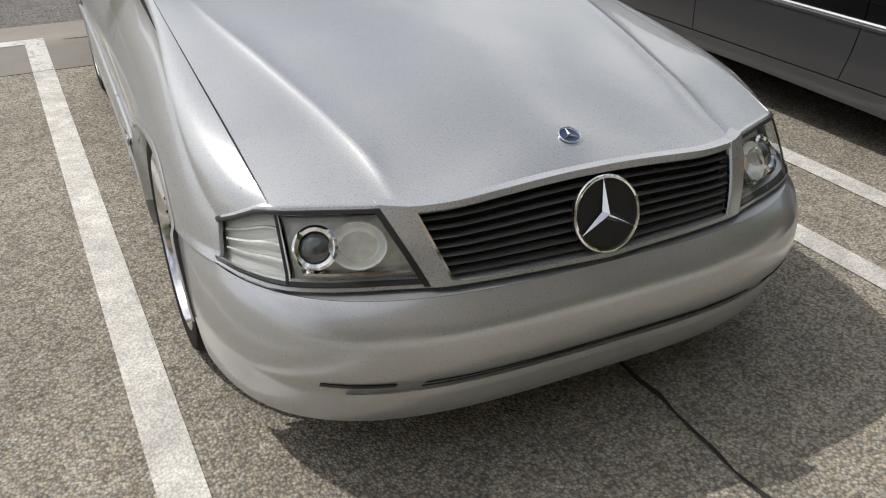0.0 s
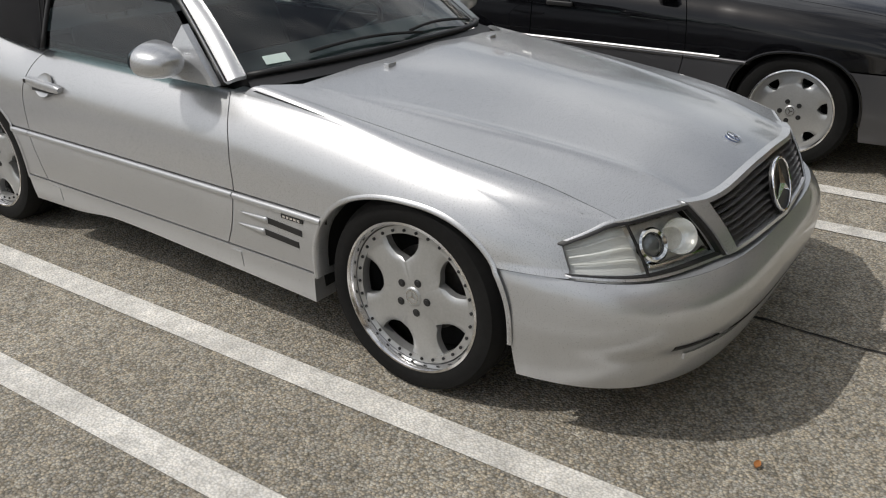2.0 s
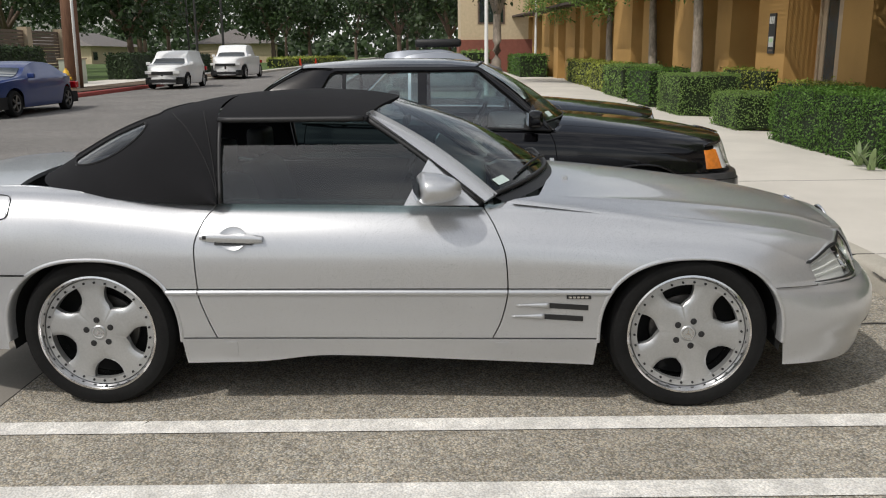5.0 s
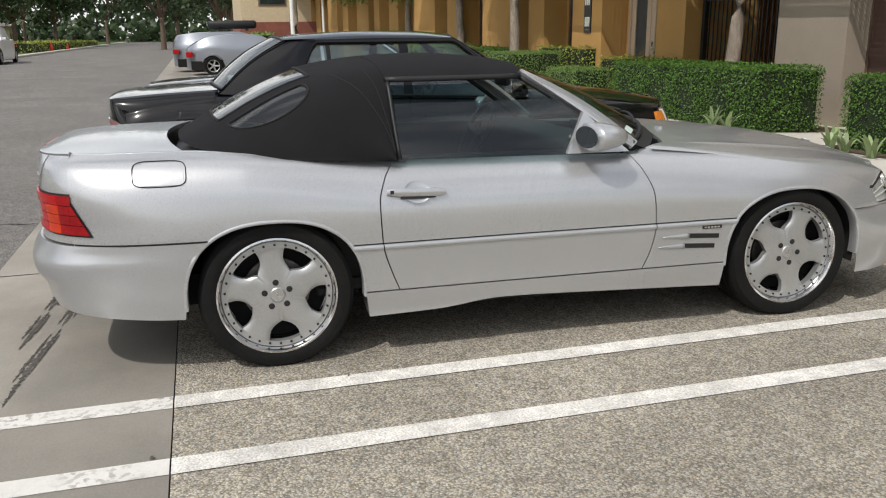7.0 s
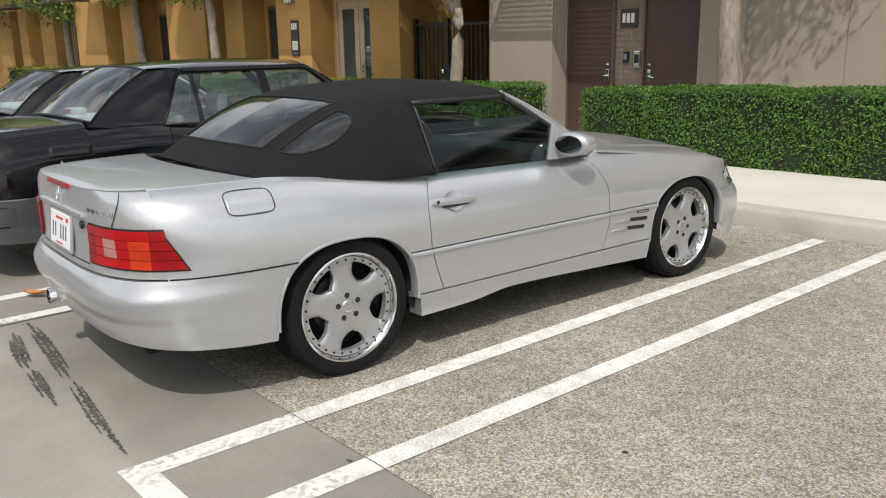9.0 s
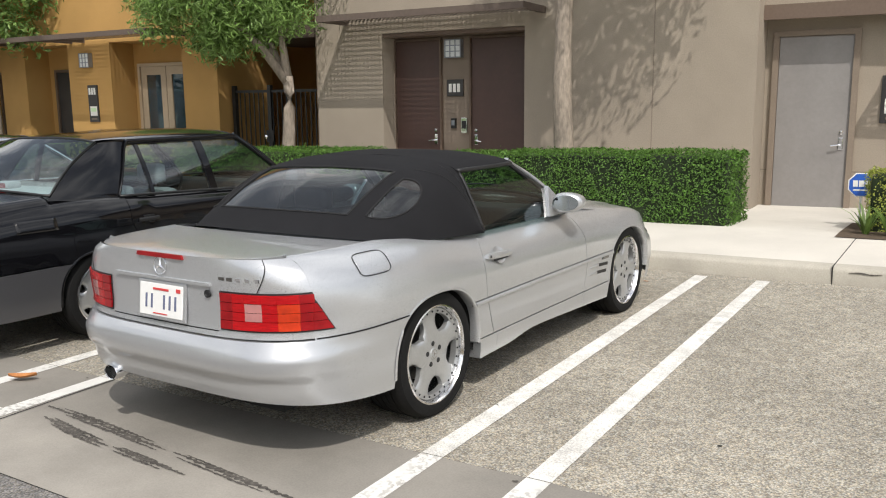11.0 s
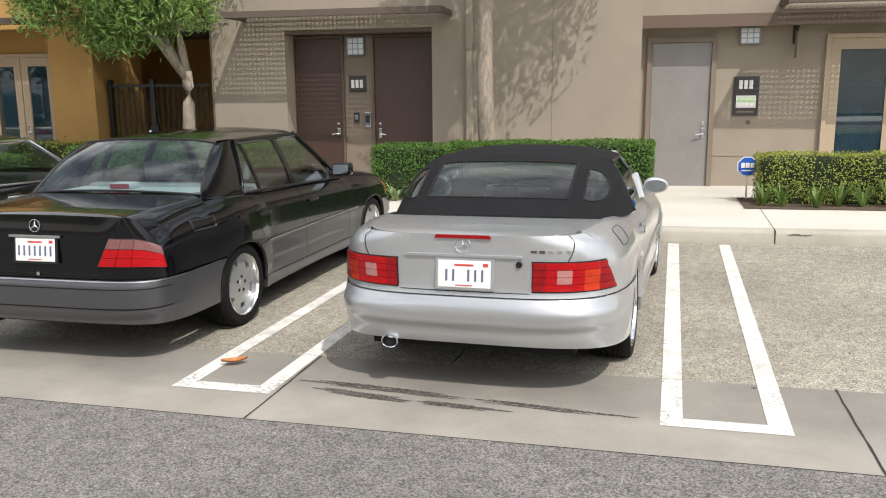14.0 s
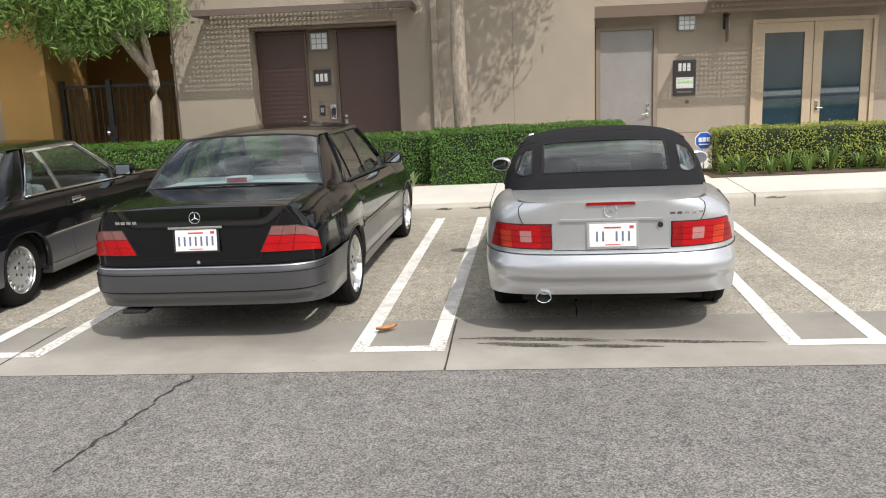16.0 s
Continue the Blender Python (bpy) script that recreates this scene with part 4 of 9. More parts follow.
KERB_Y, BACK_Y, GUT0, GUT1 = 4.14, 6.1, -1.58, -0.48
bm = bmesh.new()
xs = lin(-420, -60, 10) + lin(-52, 60, 29) + lin(90, 400, 6)
ys = [-400, -200, -100, -60, -40, -30, -22, -17.6, -12, -6, GUT0 - 0.003]
add_grid(bm, lambda u, v: (u, v, street_rise(u, v)), xs, ys)
tagged(part("road", bm, ASPHALT), "grey worn asphalt street", "road", kind="structure")
bm = bmesh.new()
add_grid(bm, lambda u, v: (u, v, 0.0 + street_rise(u, v)), lin(-130, -10, 12) + lin(-8, 40, 20), lin(GUT1, KERB_Y + 0.02, 6))
tagged(part("parking_bays", bm, BAY), "exposed aggregate parking bays", "parking", kind="structure")
bm = bmesh.new()
add_grid(bm, lambda u, v: (u, v, 0.002 + street_rise(u, v)), lin(-130, -10, 12) + lin(-8, 40, 20), [GUT0, -1.3, -0.9, GUT1 - 0.005])
tagged(part("gutter", bm, GUTTER), "pale concrete gutter strip", "gutter", kind="structure")
bm = bmesh.new()
add_grid(bm, lambda u, v: (u, v, -0.006 + street_rise(u, v)), lin(-130, -10, 12) + lin(-8, 40, 20), [GUT0 - 0.1, GUT1 + 0.1])
tagged(part("joint_bed", bm, JOINT), "dark joint between concrete and bays", "joint", kind="structure")

# stripes: long U shapes, open at the kerb
def stripe_pair(x, name="parking_stripe"):
    w, gap, y0, y1 = 0.115, 0.535, -1.21, 4.02
    bm = bmesh.new()
    def strip(x0, x1, y0, y1, n):
        add_grid(bm, lambda u, v: (u, v, 0.0045 + street_rise(u, v)), [x0, x1], lin(y0, y1, n))
    strip(x, x + w, GUT1, y1, 40)
    strip(x + gap, x + gap + w, GUT1, y1, 40)
    stripe = part(name, bm, PAINT)
    bm = bmesh.new()
    strip(x, x + w, y0 + w, GUT1 - 0.006, 8)
    strip(x + gap, x + gap + w, y0 + w, GUT1 - 0.006, 8)
    strip(x, x + gap + w, y0, y0 + w, 3)
    part("flaking_end", bm, PAINT_WORN, stripe, "flaking white paint on the concrete gutter")
    return tagged(stripe, "worn white parking bay line painted on the ground", "line", group="parking lines", kind="structure")


for sx_ in (1.03, -1.84, -4.74, -7.64):
    stripe_pair(sx_)

# kerb and pavement
bm = bmesh.new()
prof = [(KERB_Y, -0.02), (KERB_Y + 0.008, 0.11), (KERB_Y + 0.022, 0.14), (KERB_Y + 0.05, 0.15), (KERB_Y + 0.18, 0.152)]
add_grid(bm, lambda u, v: (u, prof[int(v)][0], prof[int(v)][1] + street_rise(u, 0)), lin(-130, -10, 12) + lin(-9, 40, 30), range(5))
tagged(part("kerb", bm, KERB, smooth=True, angle=50), "pale concrete kerb with dark scrapes", "kerb", kind="structure")
bm = bmesh.new()
add_grid(bm, lambda u, v: (u, v, 0.15 - 0.042 * max(0.0, min(3.6, v - BACK_Y)) + street_rise(u, 0)), lin(-130, -10, 12) + lin(-9, 40, 30), [KERB_Y + 0.184, 5.3, BACK_Y, 9.0, 14.0])
tagged(part("pavement", bm, CONCRETE), "pale concrete pavement in front of the shops", "pavement", kind="structure")

# joints, cracks and tyre marks
def ground_band(name, pts, w, mat, label, z=0.004, rough=0.3, seed=0):
    rng = random.Random(seed)
    bm = bmesh.new()
    a, b = [], []
    for i, (x, y) in enumerate(pts):
        p, q = Vector((*pts[max(0, i - 1)], 0)), Vector((*pts[min(len(pts) - 1, i + 1)], 0))
        d = (q - p).normalized()
        n = Vector((-d.y, d.x, 0))
        ww = w(i / (len(pts) - 1)) if callable(w) else w
        a.append(bm.verts.new(Vector((x, y, z)) + n * ww * (0.5 + rough * rng.uniform(-1, 1))))
        b.append(bm.verts.new(Vector((x, y, z)) - n * ww * (0.5 + rough * rng.uniform(-1, 1))))
    for i in range(len(pts) - 1):
        bm.faces.new((a[i], a[i + 1], b[i + 1], b[i]))
    return tagged(part(name, bm, mat), label, "mark", kind="structure")


for k, x in enumerate((-1.16, 2.0, -4.3, -7.4)):
    ground_band("gutter_joint", [(x + 0.01 * math.sin(y * 3), y) for y in lin(GUT0, GUT1, 12)], 0.012, JOINT, "thin dark joint across the gutter", 0.0045, 0.2, k)
for k, (x0, x1) in enumerate(((-0.19, -0.13),)):
    ground_band("bay_crack", [(mix(x0, x1, (y - 2.2) / 1.9) + 0.02 * noise.noise((y * 4, 0, 0)), y) for y in lin(GUT1, KERB_Y, 60)], 0.016, JOINT, "dark sealed joint through the bay", 0.0035, 0.5, 7)
ground_band("street_crack", [(mix(-2.95, -2.78, t) + 0.05 * noise.noise((t * 9, 0, 2)), mix(-2.95, -1.62, t) + 0.03 * noise.noise((t * 11, 5, 0))) for t in lin(0, 1, 40)], 0.018, JOINT, "thin crack in the asphalt", 0.0035, 0.5, 9)
arc1 = [(x, -1.03 - 0.10 * ((x + 0.3) / 1.3) - 0.02 * math.sin(x * 2)) for x in lin(-1.15, 1.0, 170)]
arc2 = [(x, -1.13 - 0.11 * ((x + 0.4) / 0.9) + 0.015 * math.sin(x * 3)) for x in lin(-1.0, 0.30, 120)]
for k, arc in enumerate((arc1, arc2)):
    for j, (dy, cut0, cut1, w) in enumerate(((0.0, 0.02, 0.52, 0.030), (0.010, 0.54, 0.97, 0.022), (-0.026, 0.12, 0.50, 0.016), (-0.018, 0.57, 0.85, 0.010), (0.024, 0.08, 0.46, 0.014), (0.026, 0.58, 0.80, 0.007))):
        seg = [(x, y + dy) for x, y in arc[int(len(arc) * cut0):int(len(arc) * cut1)]]
        ground_band("tyre_mark", seg, lambda t, w=w: w * math.sin(math.pi * min(1, 0.06 + t * 0.9)) + 0.003, RUBBER_MARK, "dark curved tyre scuff on the gutter", 0.0042 + 0.0003 * (4 * k + j), 0.42, 20 + j + 9 * k)
for i in range(46):
    rr = random.Random(500 + i)
    x, y = rr.uniform(-6, 5), rr.uniform(-6, 3.9)
    q = rr.uniform(0.008, 0.03)
    ground_band("ground_speck", [(x + q * t, y + q * 0.3 * math.sin(t * 3 + i)) for t in lin(0, 1, 4)], q * 0.5, RUBBER_MARK if i % 3 else JOINT, "small dark speck on the ground", 0.006, 0.4, i)
# dark scrape on the kerb
for i, (xc, w, h) in enumerate(((-0.62, 0.42, 0.020), (-1.25, 0.30, 0.014), (-1.75, 0.22, 0.016), (2.4, 0.25, 0.010))):
    rr = random.Random(70 + i)
    bm = bmesh.new()
    top_, bot = [], []
    for t in lin(-1, 1, 15):
        zc = 0.112 + 0.004 * math.sin(t * 4 + i)
        hh = h * (1 - t * t) * rr.uniform(0.5, 1.0)
        top_.append(bm.verts.new((xc + t * w / 2, KERB_Y + 0.0065 + 0.004, min(0.128, zc + hh * 0.4))))
        bot.append(bm.verts.new((xc + t * w / 2, KERB_Y + 0.0005, zc - hh)))
    for q in range(14):
        bm.faces.new((bot[q], bot[q + 1], top_[q + 1], top_[q]))
    tagged(part("kerb_scrape", bm, RUBBER_MARK), "dark tyre scrape along the kerb face", "mark", kind="structure")
for x in (-4.4, -1.15, 2.15, 5.3):
    tagged(part("kerb_joint", box(x - 0.005, x + 0.005, KERB_Y - 0.002, KERB_Y + 0.175, 0.0, 0.1535), JOINT), "thin joint across the kerb", "joint", kind="structure")
    tagged(part("pavement_joint", box(x - 0.004, x + 0.004, KERB_Y + 0.185, BACK_Y, 0.146, 0.1515), JOINT), "thin joint across the pavement", "joint", kind="structure")

# ---------- silver convertible ----------
SL = dict(
    wb=2.515, hub=0.322, mould=0.527, door_low=0.312, tyre_r=0.332, rim_r=0.253, tyre_w=0.235, track=0.845,
    width=[(-1.1, 0.862), (-0.75, 0.872), (-0.4, 0.886), (0.0, 0.893), (0.45, 0.884), (1.2, 0.880), (2.0, 0.882), (2.5, 0.893), (3.0, 0.88), (3.4, 0.87)],
    inset=[(0.15, 0.03), (0.25, 0.014), (0.38, 0.004), (0.5, 0.0), (0.60, 0.0), (0.75, 0.012), (0.95, 0.035)],
    front=[(0.165, 3.335), (0.20, 3.378), (0.27, 3.394), (0.300, 3.396), (0.335, 3.428), (0.40, 3.440), (0.455, 3.436), (0.50, 3.410), (0.53, 3.392), (0.70, 3.316), (0.8, 3.21)],
    rear=[(0.2, -0.91), (0.28, -0.958), (0.36, -0.990), (0.405, -1.000), (0.43, -1.026), (0.50, -1.040), (0.55, -1.030), (0.585, -1.003), (0.61, -0.992), (0.9, -0.975)],
    shoulder=[(-1.1, 0.852), (-0.8, 0.862), (-0.4, 0.878), (0.0, 0.887), (0.5, 0.868), (1.2, 0.858), (1.65, 0.846), (2.1, 0.816), (2.5, 0.766), (2.8, 0.702), (3.0, 0.620), (3.2, 0.54)],
    crown=[(-1.0, 0.928), (-0.96, 0.940), (-0.9, 0.948), (-0.4, 0.958), (1.6, 0.955), (1.95, 0.935), (2.4, 0.895), (2.8, 0.840), (3.1, 0.780), (3.25, 0.735), (3.33, 0.695)],
    ycf=2.6, ycr=-0.2, mould_rear=0.588, roll=[(-0.4, 0.088), (0.2, 0.095), (2.1, 0.095), (2.6, 0.075), (3.0, 0.042)], drop=0.22,
    bow_front=(3.1, 2.8, 3.6, 3.4), bow_rear=(3.7, 3.7, 4.2, 4.0),
    nose=dict(edge=curve_of([(0.0, 3.295), (0.374, 3.285), (0.536, 3.262), (0.623, 3.225), (0.748, 3.178), (0.873, 3.13), (0.948, 3.075), (1.0, 3.005)]),
              foot=curve_of([(0.0, 3.392), (0.475, 3.352), (0.527, 3.338), (0.87, 3.225), (0.95, 3.14), (1.0, 3.05)]), bulge=0.008, ridge=0.011, crease_at=0.561,
              crease_x=curve_of([(1.7, 0.66), (2.08, 0.627), (2.6, 0.545), (2.95, 0.482), (3.18, 0.452), (3.3, 0.45)]),
              crease_z=curve_of([(1.7, 0.895), (2.08, 0.864), (2.6, 0.810), (2.95, 0.761), (3.05, 0.744), (3.18, 0.708), (3.262, 0.684), (3.33, 0.65)]),
              seam_x=curve_of([(1.7, 0.737), (2.13, 0.731), (2.53, 0.724), (2.9, 0.716), (3.0, 0.711), (3.13, 0.702)]),
              seam_z=curve_of([(1.7, 0.885), (1.79, 0.877), (2.13, 0.838), (2.53, 0.791), (2.9, 0.744), (3.0, 0.720), (3.13, 0.684), (3.2, 0.66)])),
    bow_top=5.0, tail=dict(corner=-0.905, rim_z=curve_of([(-1.0, 0.934), (-0.9, 0.939), (-0.35, 0.944), (-0.1, 0.925), (0.1, 0.900), (0.3, 0.876)])),
    arch=[(0.372, 0.328), (0.375, 0.328)],
    hood=dict(side_start=1.72, mid_start=1.98, side_end=3.005, mid_end=3.285, face_end=3.050, p=3.2, cut=0.873),
    deck=dict(side_start=-0.35, mid_start=-0.45, side_end=-0.80, mid_end=-0.965, face_end=-0.80, cut=0.815),
    door_front=[(0.30, 1.69), (0.40, 1.735), (0.53, 1.759), (0.66, 1.75), (0.78, 1.705), (0.88, 1.635)],
    door_rear=[(0.30, 0.535), (0.40, 0.495), (0.52, 0.462), (0.70, 0.455), (0.80, 0.485), (0.88, 0.545)],
    sill=[(0.3, 0.195), (0.7, 0.205), (1.0, 0.235), (1.6, 0.215), (2.2, 0.19)],
    bumper_low=(0.190, lambda a: 0.308 - 0.05 * a ** 2),
    turns=(24, -4),
    wheel_style=dict(n=5, ri=0.118, ro=0.212, waist=0.050, root=0.078, tip=0.066, rivets=30, dish=-0.004, out=-0.006),
)
SL_M = Matrix.Translation((-0.0226, 0.0014, 0)) @ Matrix.Rotation(radians(-2.19), 4, "Z")
sl = thing("convertible_car", SL_M, "silver two-door convertible with closed black soft top, parked in a bay", "car")
sl_body = coachwork(sl, SL, SILVER, SILVER_LOW)


# front face: lamps, grille
def face_patch(root, name, b, u0, u1, v0, v1, mat, ahead=True, out=0.0, nu=14, nv=8, back=0.02, label="", side=1):
    bm = bmesh.new()
    f0 = u0 if callable(u0) else (lambda v: u0)
    f1 = u1 if callable(u1) else (lambda v: u1)
    g0 = v0 if callable(v0) else (lambda u: v0)
    g1 = v1 if callable(v1) else (lambda u: v1)

    def f(p, q):
        v = q
        for _ in range(2):
            pp = 1 - (1 - p) ** 2.6 if f1(v) > 0.985 else p
            u = mix(f0(v), f1(v), pp)
            v = mix(g0(u), g1(u), q)
        return b.face(side * u, v, ahead, out)
    add_grid(bm, f, lin(0, 1, nu), lin(0, 1, nv), flip=(side > 0) == ahead, back=back, axis=(0, 1 if ahead else -1, 0))
    return part(name, bm, mat, root, label, smooth=True, angle=50)


def headlamp(root, b, side, ui, um):
    """One lamp: bowl, projector, inner reflector, clear cover, ribbed turn signal, rubber edge."""
    lamp = thing("headlamp")
    lamp.parent = root
    lamp["label"] = "clear glass headlamp with projector and ribbed turn signal"
    hi = 0.945
    lo = lambda u: 0.085
    ui0 = ui
    ui = lambda v: mix(ui0 + 0.045, ui0 - 0.055, v)
    face_patch(lamp, "brow", b, lambda v: ui(v) - 0.02, 1.0, 0.0, lambda u: lo(u) - 0.036, SILVER, out=0.004, side=side, nv=4, back=0.03)
    face_patch(lamp, "bowl", b, ui, um, lo, hi, LAMP_BOWL, out=-0.042, side=side)
    face_patch(lamp, "cover_glass", b, lambda v: ui(v) + 0.008, um - 0.004, lambda u: lo(u) + 0.01, hi - 0.01, LAMP_GLASS, out=0.006, side=side, back=0)
    sig = face_patch(lamp, "turn_signal", b, um + 0.004, 1.0, lambda u: lo(u) + 0.01, hi - 0.01, LAMP_CLEAR, out=-0.022, side=side, back=0.03)
    face_patch(sig, "signal_glass", b, um + 0.004, 1.0, lambda u: lo(u) + 0.01, hi - 0.01, LAMP_GLASS, out=0.006, side=side, back=0)
    for k in range(3):
        face_patch(sig, "lens_rib", b, um + 0.012, 0.996, 0.25 + 0.20 * k, 0.265 + 0.20 * k, LAMP_BOWL, out=-0.012, side=side, nv=2, back=0.008)
    # rubber edges
    face_patch(lamp, "seal", b, lambda v: ui(v) - 0.008, 1.0, lambda u: lo(u) - 0.040, lambda u: lo(u) + 0.004, PLASTIC, out=0.007, side=side, nv=3)
    face_patch(lamp, "seal", b, lambda v: ui(v) - 0.012, lambda v: ui(v) + 0.006, lambda u: lo(u) - 0.04, 0.985, PLASTIC, out=0.008, side=side, nu=3)
    face_patch(lamp, "seal", b, lambda v: ui(v), 1.0, hi - 0.012, hi + 0.006, PLASTIC, out=0.0072, side=side, nv=3)
    face_patch(lamp, "seal", b, um - 0.003, um + 0.004, lo, hi, PLASTIC, out=0.0065, side=side, nu=3, back=0.004)
    face_patch(lamp, "lamp_trim", b, lambda v: ui(v) - 0.010, 1.0, hi + 0.004, 1.0, SILVER, out=0.006, side=side, nv=3, back=0.04)
    face_patch(lamp, "inner_frame", b, lambda v: ui(v) + 0.02, um - 0.03, hi - 0.16, hi - 0.13, CHROME, out=-0.02, side=side, nv=2)
    uc = mix(ui0, um, 0.74)
    c = b.face(side * uc, 0.46, True, -0.026)
    nrm = (b.face(side * uc, 0.46, True, 0.05) - b.face(side * uc, 0.46, True, 0.0)).normalized()
    m = Matrix.Translation(c) @ nrm.to_track_quat("Z", "Y").to_matrix().to_4x4()
    bm = bmesh.new()
    lathe(bm, [(0.050, -0.02), (0.050, 0.012), (0.044, 0.016), (0.036, 0.012), (0.034, 0.0)], 32, axis="z")
    bm.transform(m)
    part("projector_ring", bm, CHROME, lamp, smooth=True, angle=40)
    bm = bmesh.new()
    lathe(bm, [(0.034, 0.004), (0.026, 0.014), (0.014, 0.020), (0.0005, 0.022)], 24, axis="z")
    bm.transform(m)
    part("projector_lens", bm, material("projector_glass" + str(side), (0.10, 0.11, 0.12), 0.05, 0.3, coat=1.0), lamp, smooth=True)
    uc = mix(ui0, um, 0.36)
    c = b.face(side * uc, 0.45, True, -0.035)
    bm = bmesh.new()
    lathe(bm, [(0.055, 0.03), (0.048, 0.005), (0.03, -0.012), (0.0005, -0.018)], 28, axis="z")
    bm.transform(Matrix.Translation(c) @ nrm.to_track_quat("Z", "Y").to_matrix().to_4x4() @ Matrix.Diagonal((1.15, 0.95, 1, 1)))
    part("high_beam_reflector", bm, material("ribbed_reflector" + str(side), (0.86, 0.86, 0.84), 0.22, 0.7, grain=0.12, scale=30, bump=0.6, bump_scale=60, dist=0.004), lamp, smooth=True)
    return lamp


UG, UM = 0.580, 0.862
for side in (1, -1):
    headlamp(sl, sl_body, side, UG, UM)
# dark pit behind the lamps and the grille
bm = bmesh.new()
add_grid(bm, lambda u, v: sl_body.face(u, v, True, -0.075), [math.copysign(1 - (1 - abs(q)) ** 2.2, q) for q in lin(-1, 1, 41)], lin(0, 1, 6), flip=True)
part("nose_panel", bm, DARK, sl, smooth=True)
# grille
grille = thing("grille")
grille.parent = sl
gw0, gw1 = 0.555, 0.475
gu = lambda v: mix(gw0, gw1, v)
for k in range(7):
    v0 = 0.115 + k * 0.112
    bm = bmesh.new()

    def fs(p, q, v0=v0):
        v = v0 + 0.060 * q
        return sl_body.face(p * (gu(v) - 0.018), v, True, -0.024 + 0.030 * q)
    add_grid(bm, fs, lin(-1, 1, 29), [0, 0.8, 1.0], flip=True)
    part("slat", bm, material("grille_slat", (0.27, 0.26, 0.255), 0.35, 0.55) if k == 0 else bpy.data.materials["grille_slat"], grille, smooth=True, angle=60)
for nm, u0, u1, v0, v1 in (("frame", -1, 1, 0.955, 1.0),):
    face_patch(grille, nm, sl_body, lambda v: -gu(v) - 0.012, lambda v: gu(v) + 0.012, 0.935, 0.99, SILVER, out=0.014, nu=31, nv=3, back=0.05)
for side in (1, -1):
    face_patch(grille, "frame", sl_body, lambda v: gu(v) - 0.016, lambda v: mix(UG + 0.045, UG - 0.055, v) - 0.012, 0.0, 0.99, SILVER, out=0.014, nu=4, nv=10, back=0.05, side=side)
    face_patch(grille, "frame_edge", sl_body, lambda v: gu(v) - 0.024, lambda v: gu(v) - 0.014, 0.06, 0.93, CHROME, out=0.010, nu=2, nv=10, back=0.01, side=side)
face_patch(grille, "frame", sl_body, lambda v: -gu(v) - 0.012, lambda v: gu(v) + 0.012, 0.0, 0.072, SILVER, out=0.012, nu=31, nv=3, back=0.05)
gc = sl_body.face(0, 0.50, True, 0.022)
gm = Matrix.Translation(gc) @ Vector((0, 1, 0.32)).to_track_quat("Z", "Y").to_matrix().to_4x4()
star_badge("grille_star", grille, gm, 0.085, back=PLASTIC, label="large chrome star badge on black disc")
hb = sl_body.top(0, 0.925, True)
star_badge("bonnet_badge", sl, Matrix.Translation(hb + Vector((0, 0.002, 0.006))) @ Vector((0, 0.42, 1)).to_track_quat("Z", "Y").to_matrix().to_4x4(), 0.026, back=BADGE_BLUE, label="small round chrome and blue badge")
for side in (1, -1):
    p = sl_body.top(side * 0.30, 0.06, True)
    bm = bmesh.new()
    add_box(bm, p.x - 0.022, p.x + 0.022, p.y - 0.010, p.y + 0.014, p.z - 0.004, p.z + 0.012, 0.004)
    part("washer_nozzle", bm, SILVER, sl)
# lower air intakes
def slot_on_bumper(root, b, x0, x1, z0, z1, ahead, mat, out=0.010, n=20, name="air_intake", w_out=0.006):
    bm = bmesh.new()
    add_grid(bm, lambda x, z: Vector((x, b.ey(x, z, ahead) + (out if ahead else -out), z)), lin(x0, x1, n), lin(z0, z1, 4), flip=ahead, back=0.012, axis=(0, 1 if ahead else -1, 0))
    return part(name, bm, mat, root, smooth=True, angle=50)


slot_on_bumper(sl, sl_body, -0.46, 0.46, 0.298, 0.328, True, PLASTIC, 0.0075, 40)
for side in (1, -1):
    slot_on_bumper(sl, sl_body, min(side * 0.525, side * 0.675), max(side * 0.525, side * 0.675), 0.312, 0.336, True, PLASTIC, 0.0085, 8)
slot_on_bumper(sl, sl_body, -0.62, 0.62, 0.272, 0.292, True, SILVER_LOW, 0.014, 40, "intake_lip")

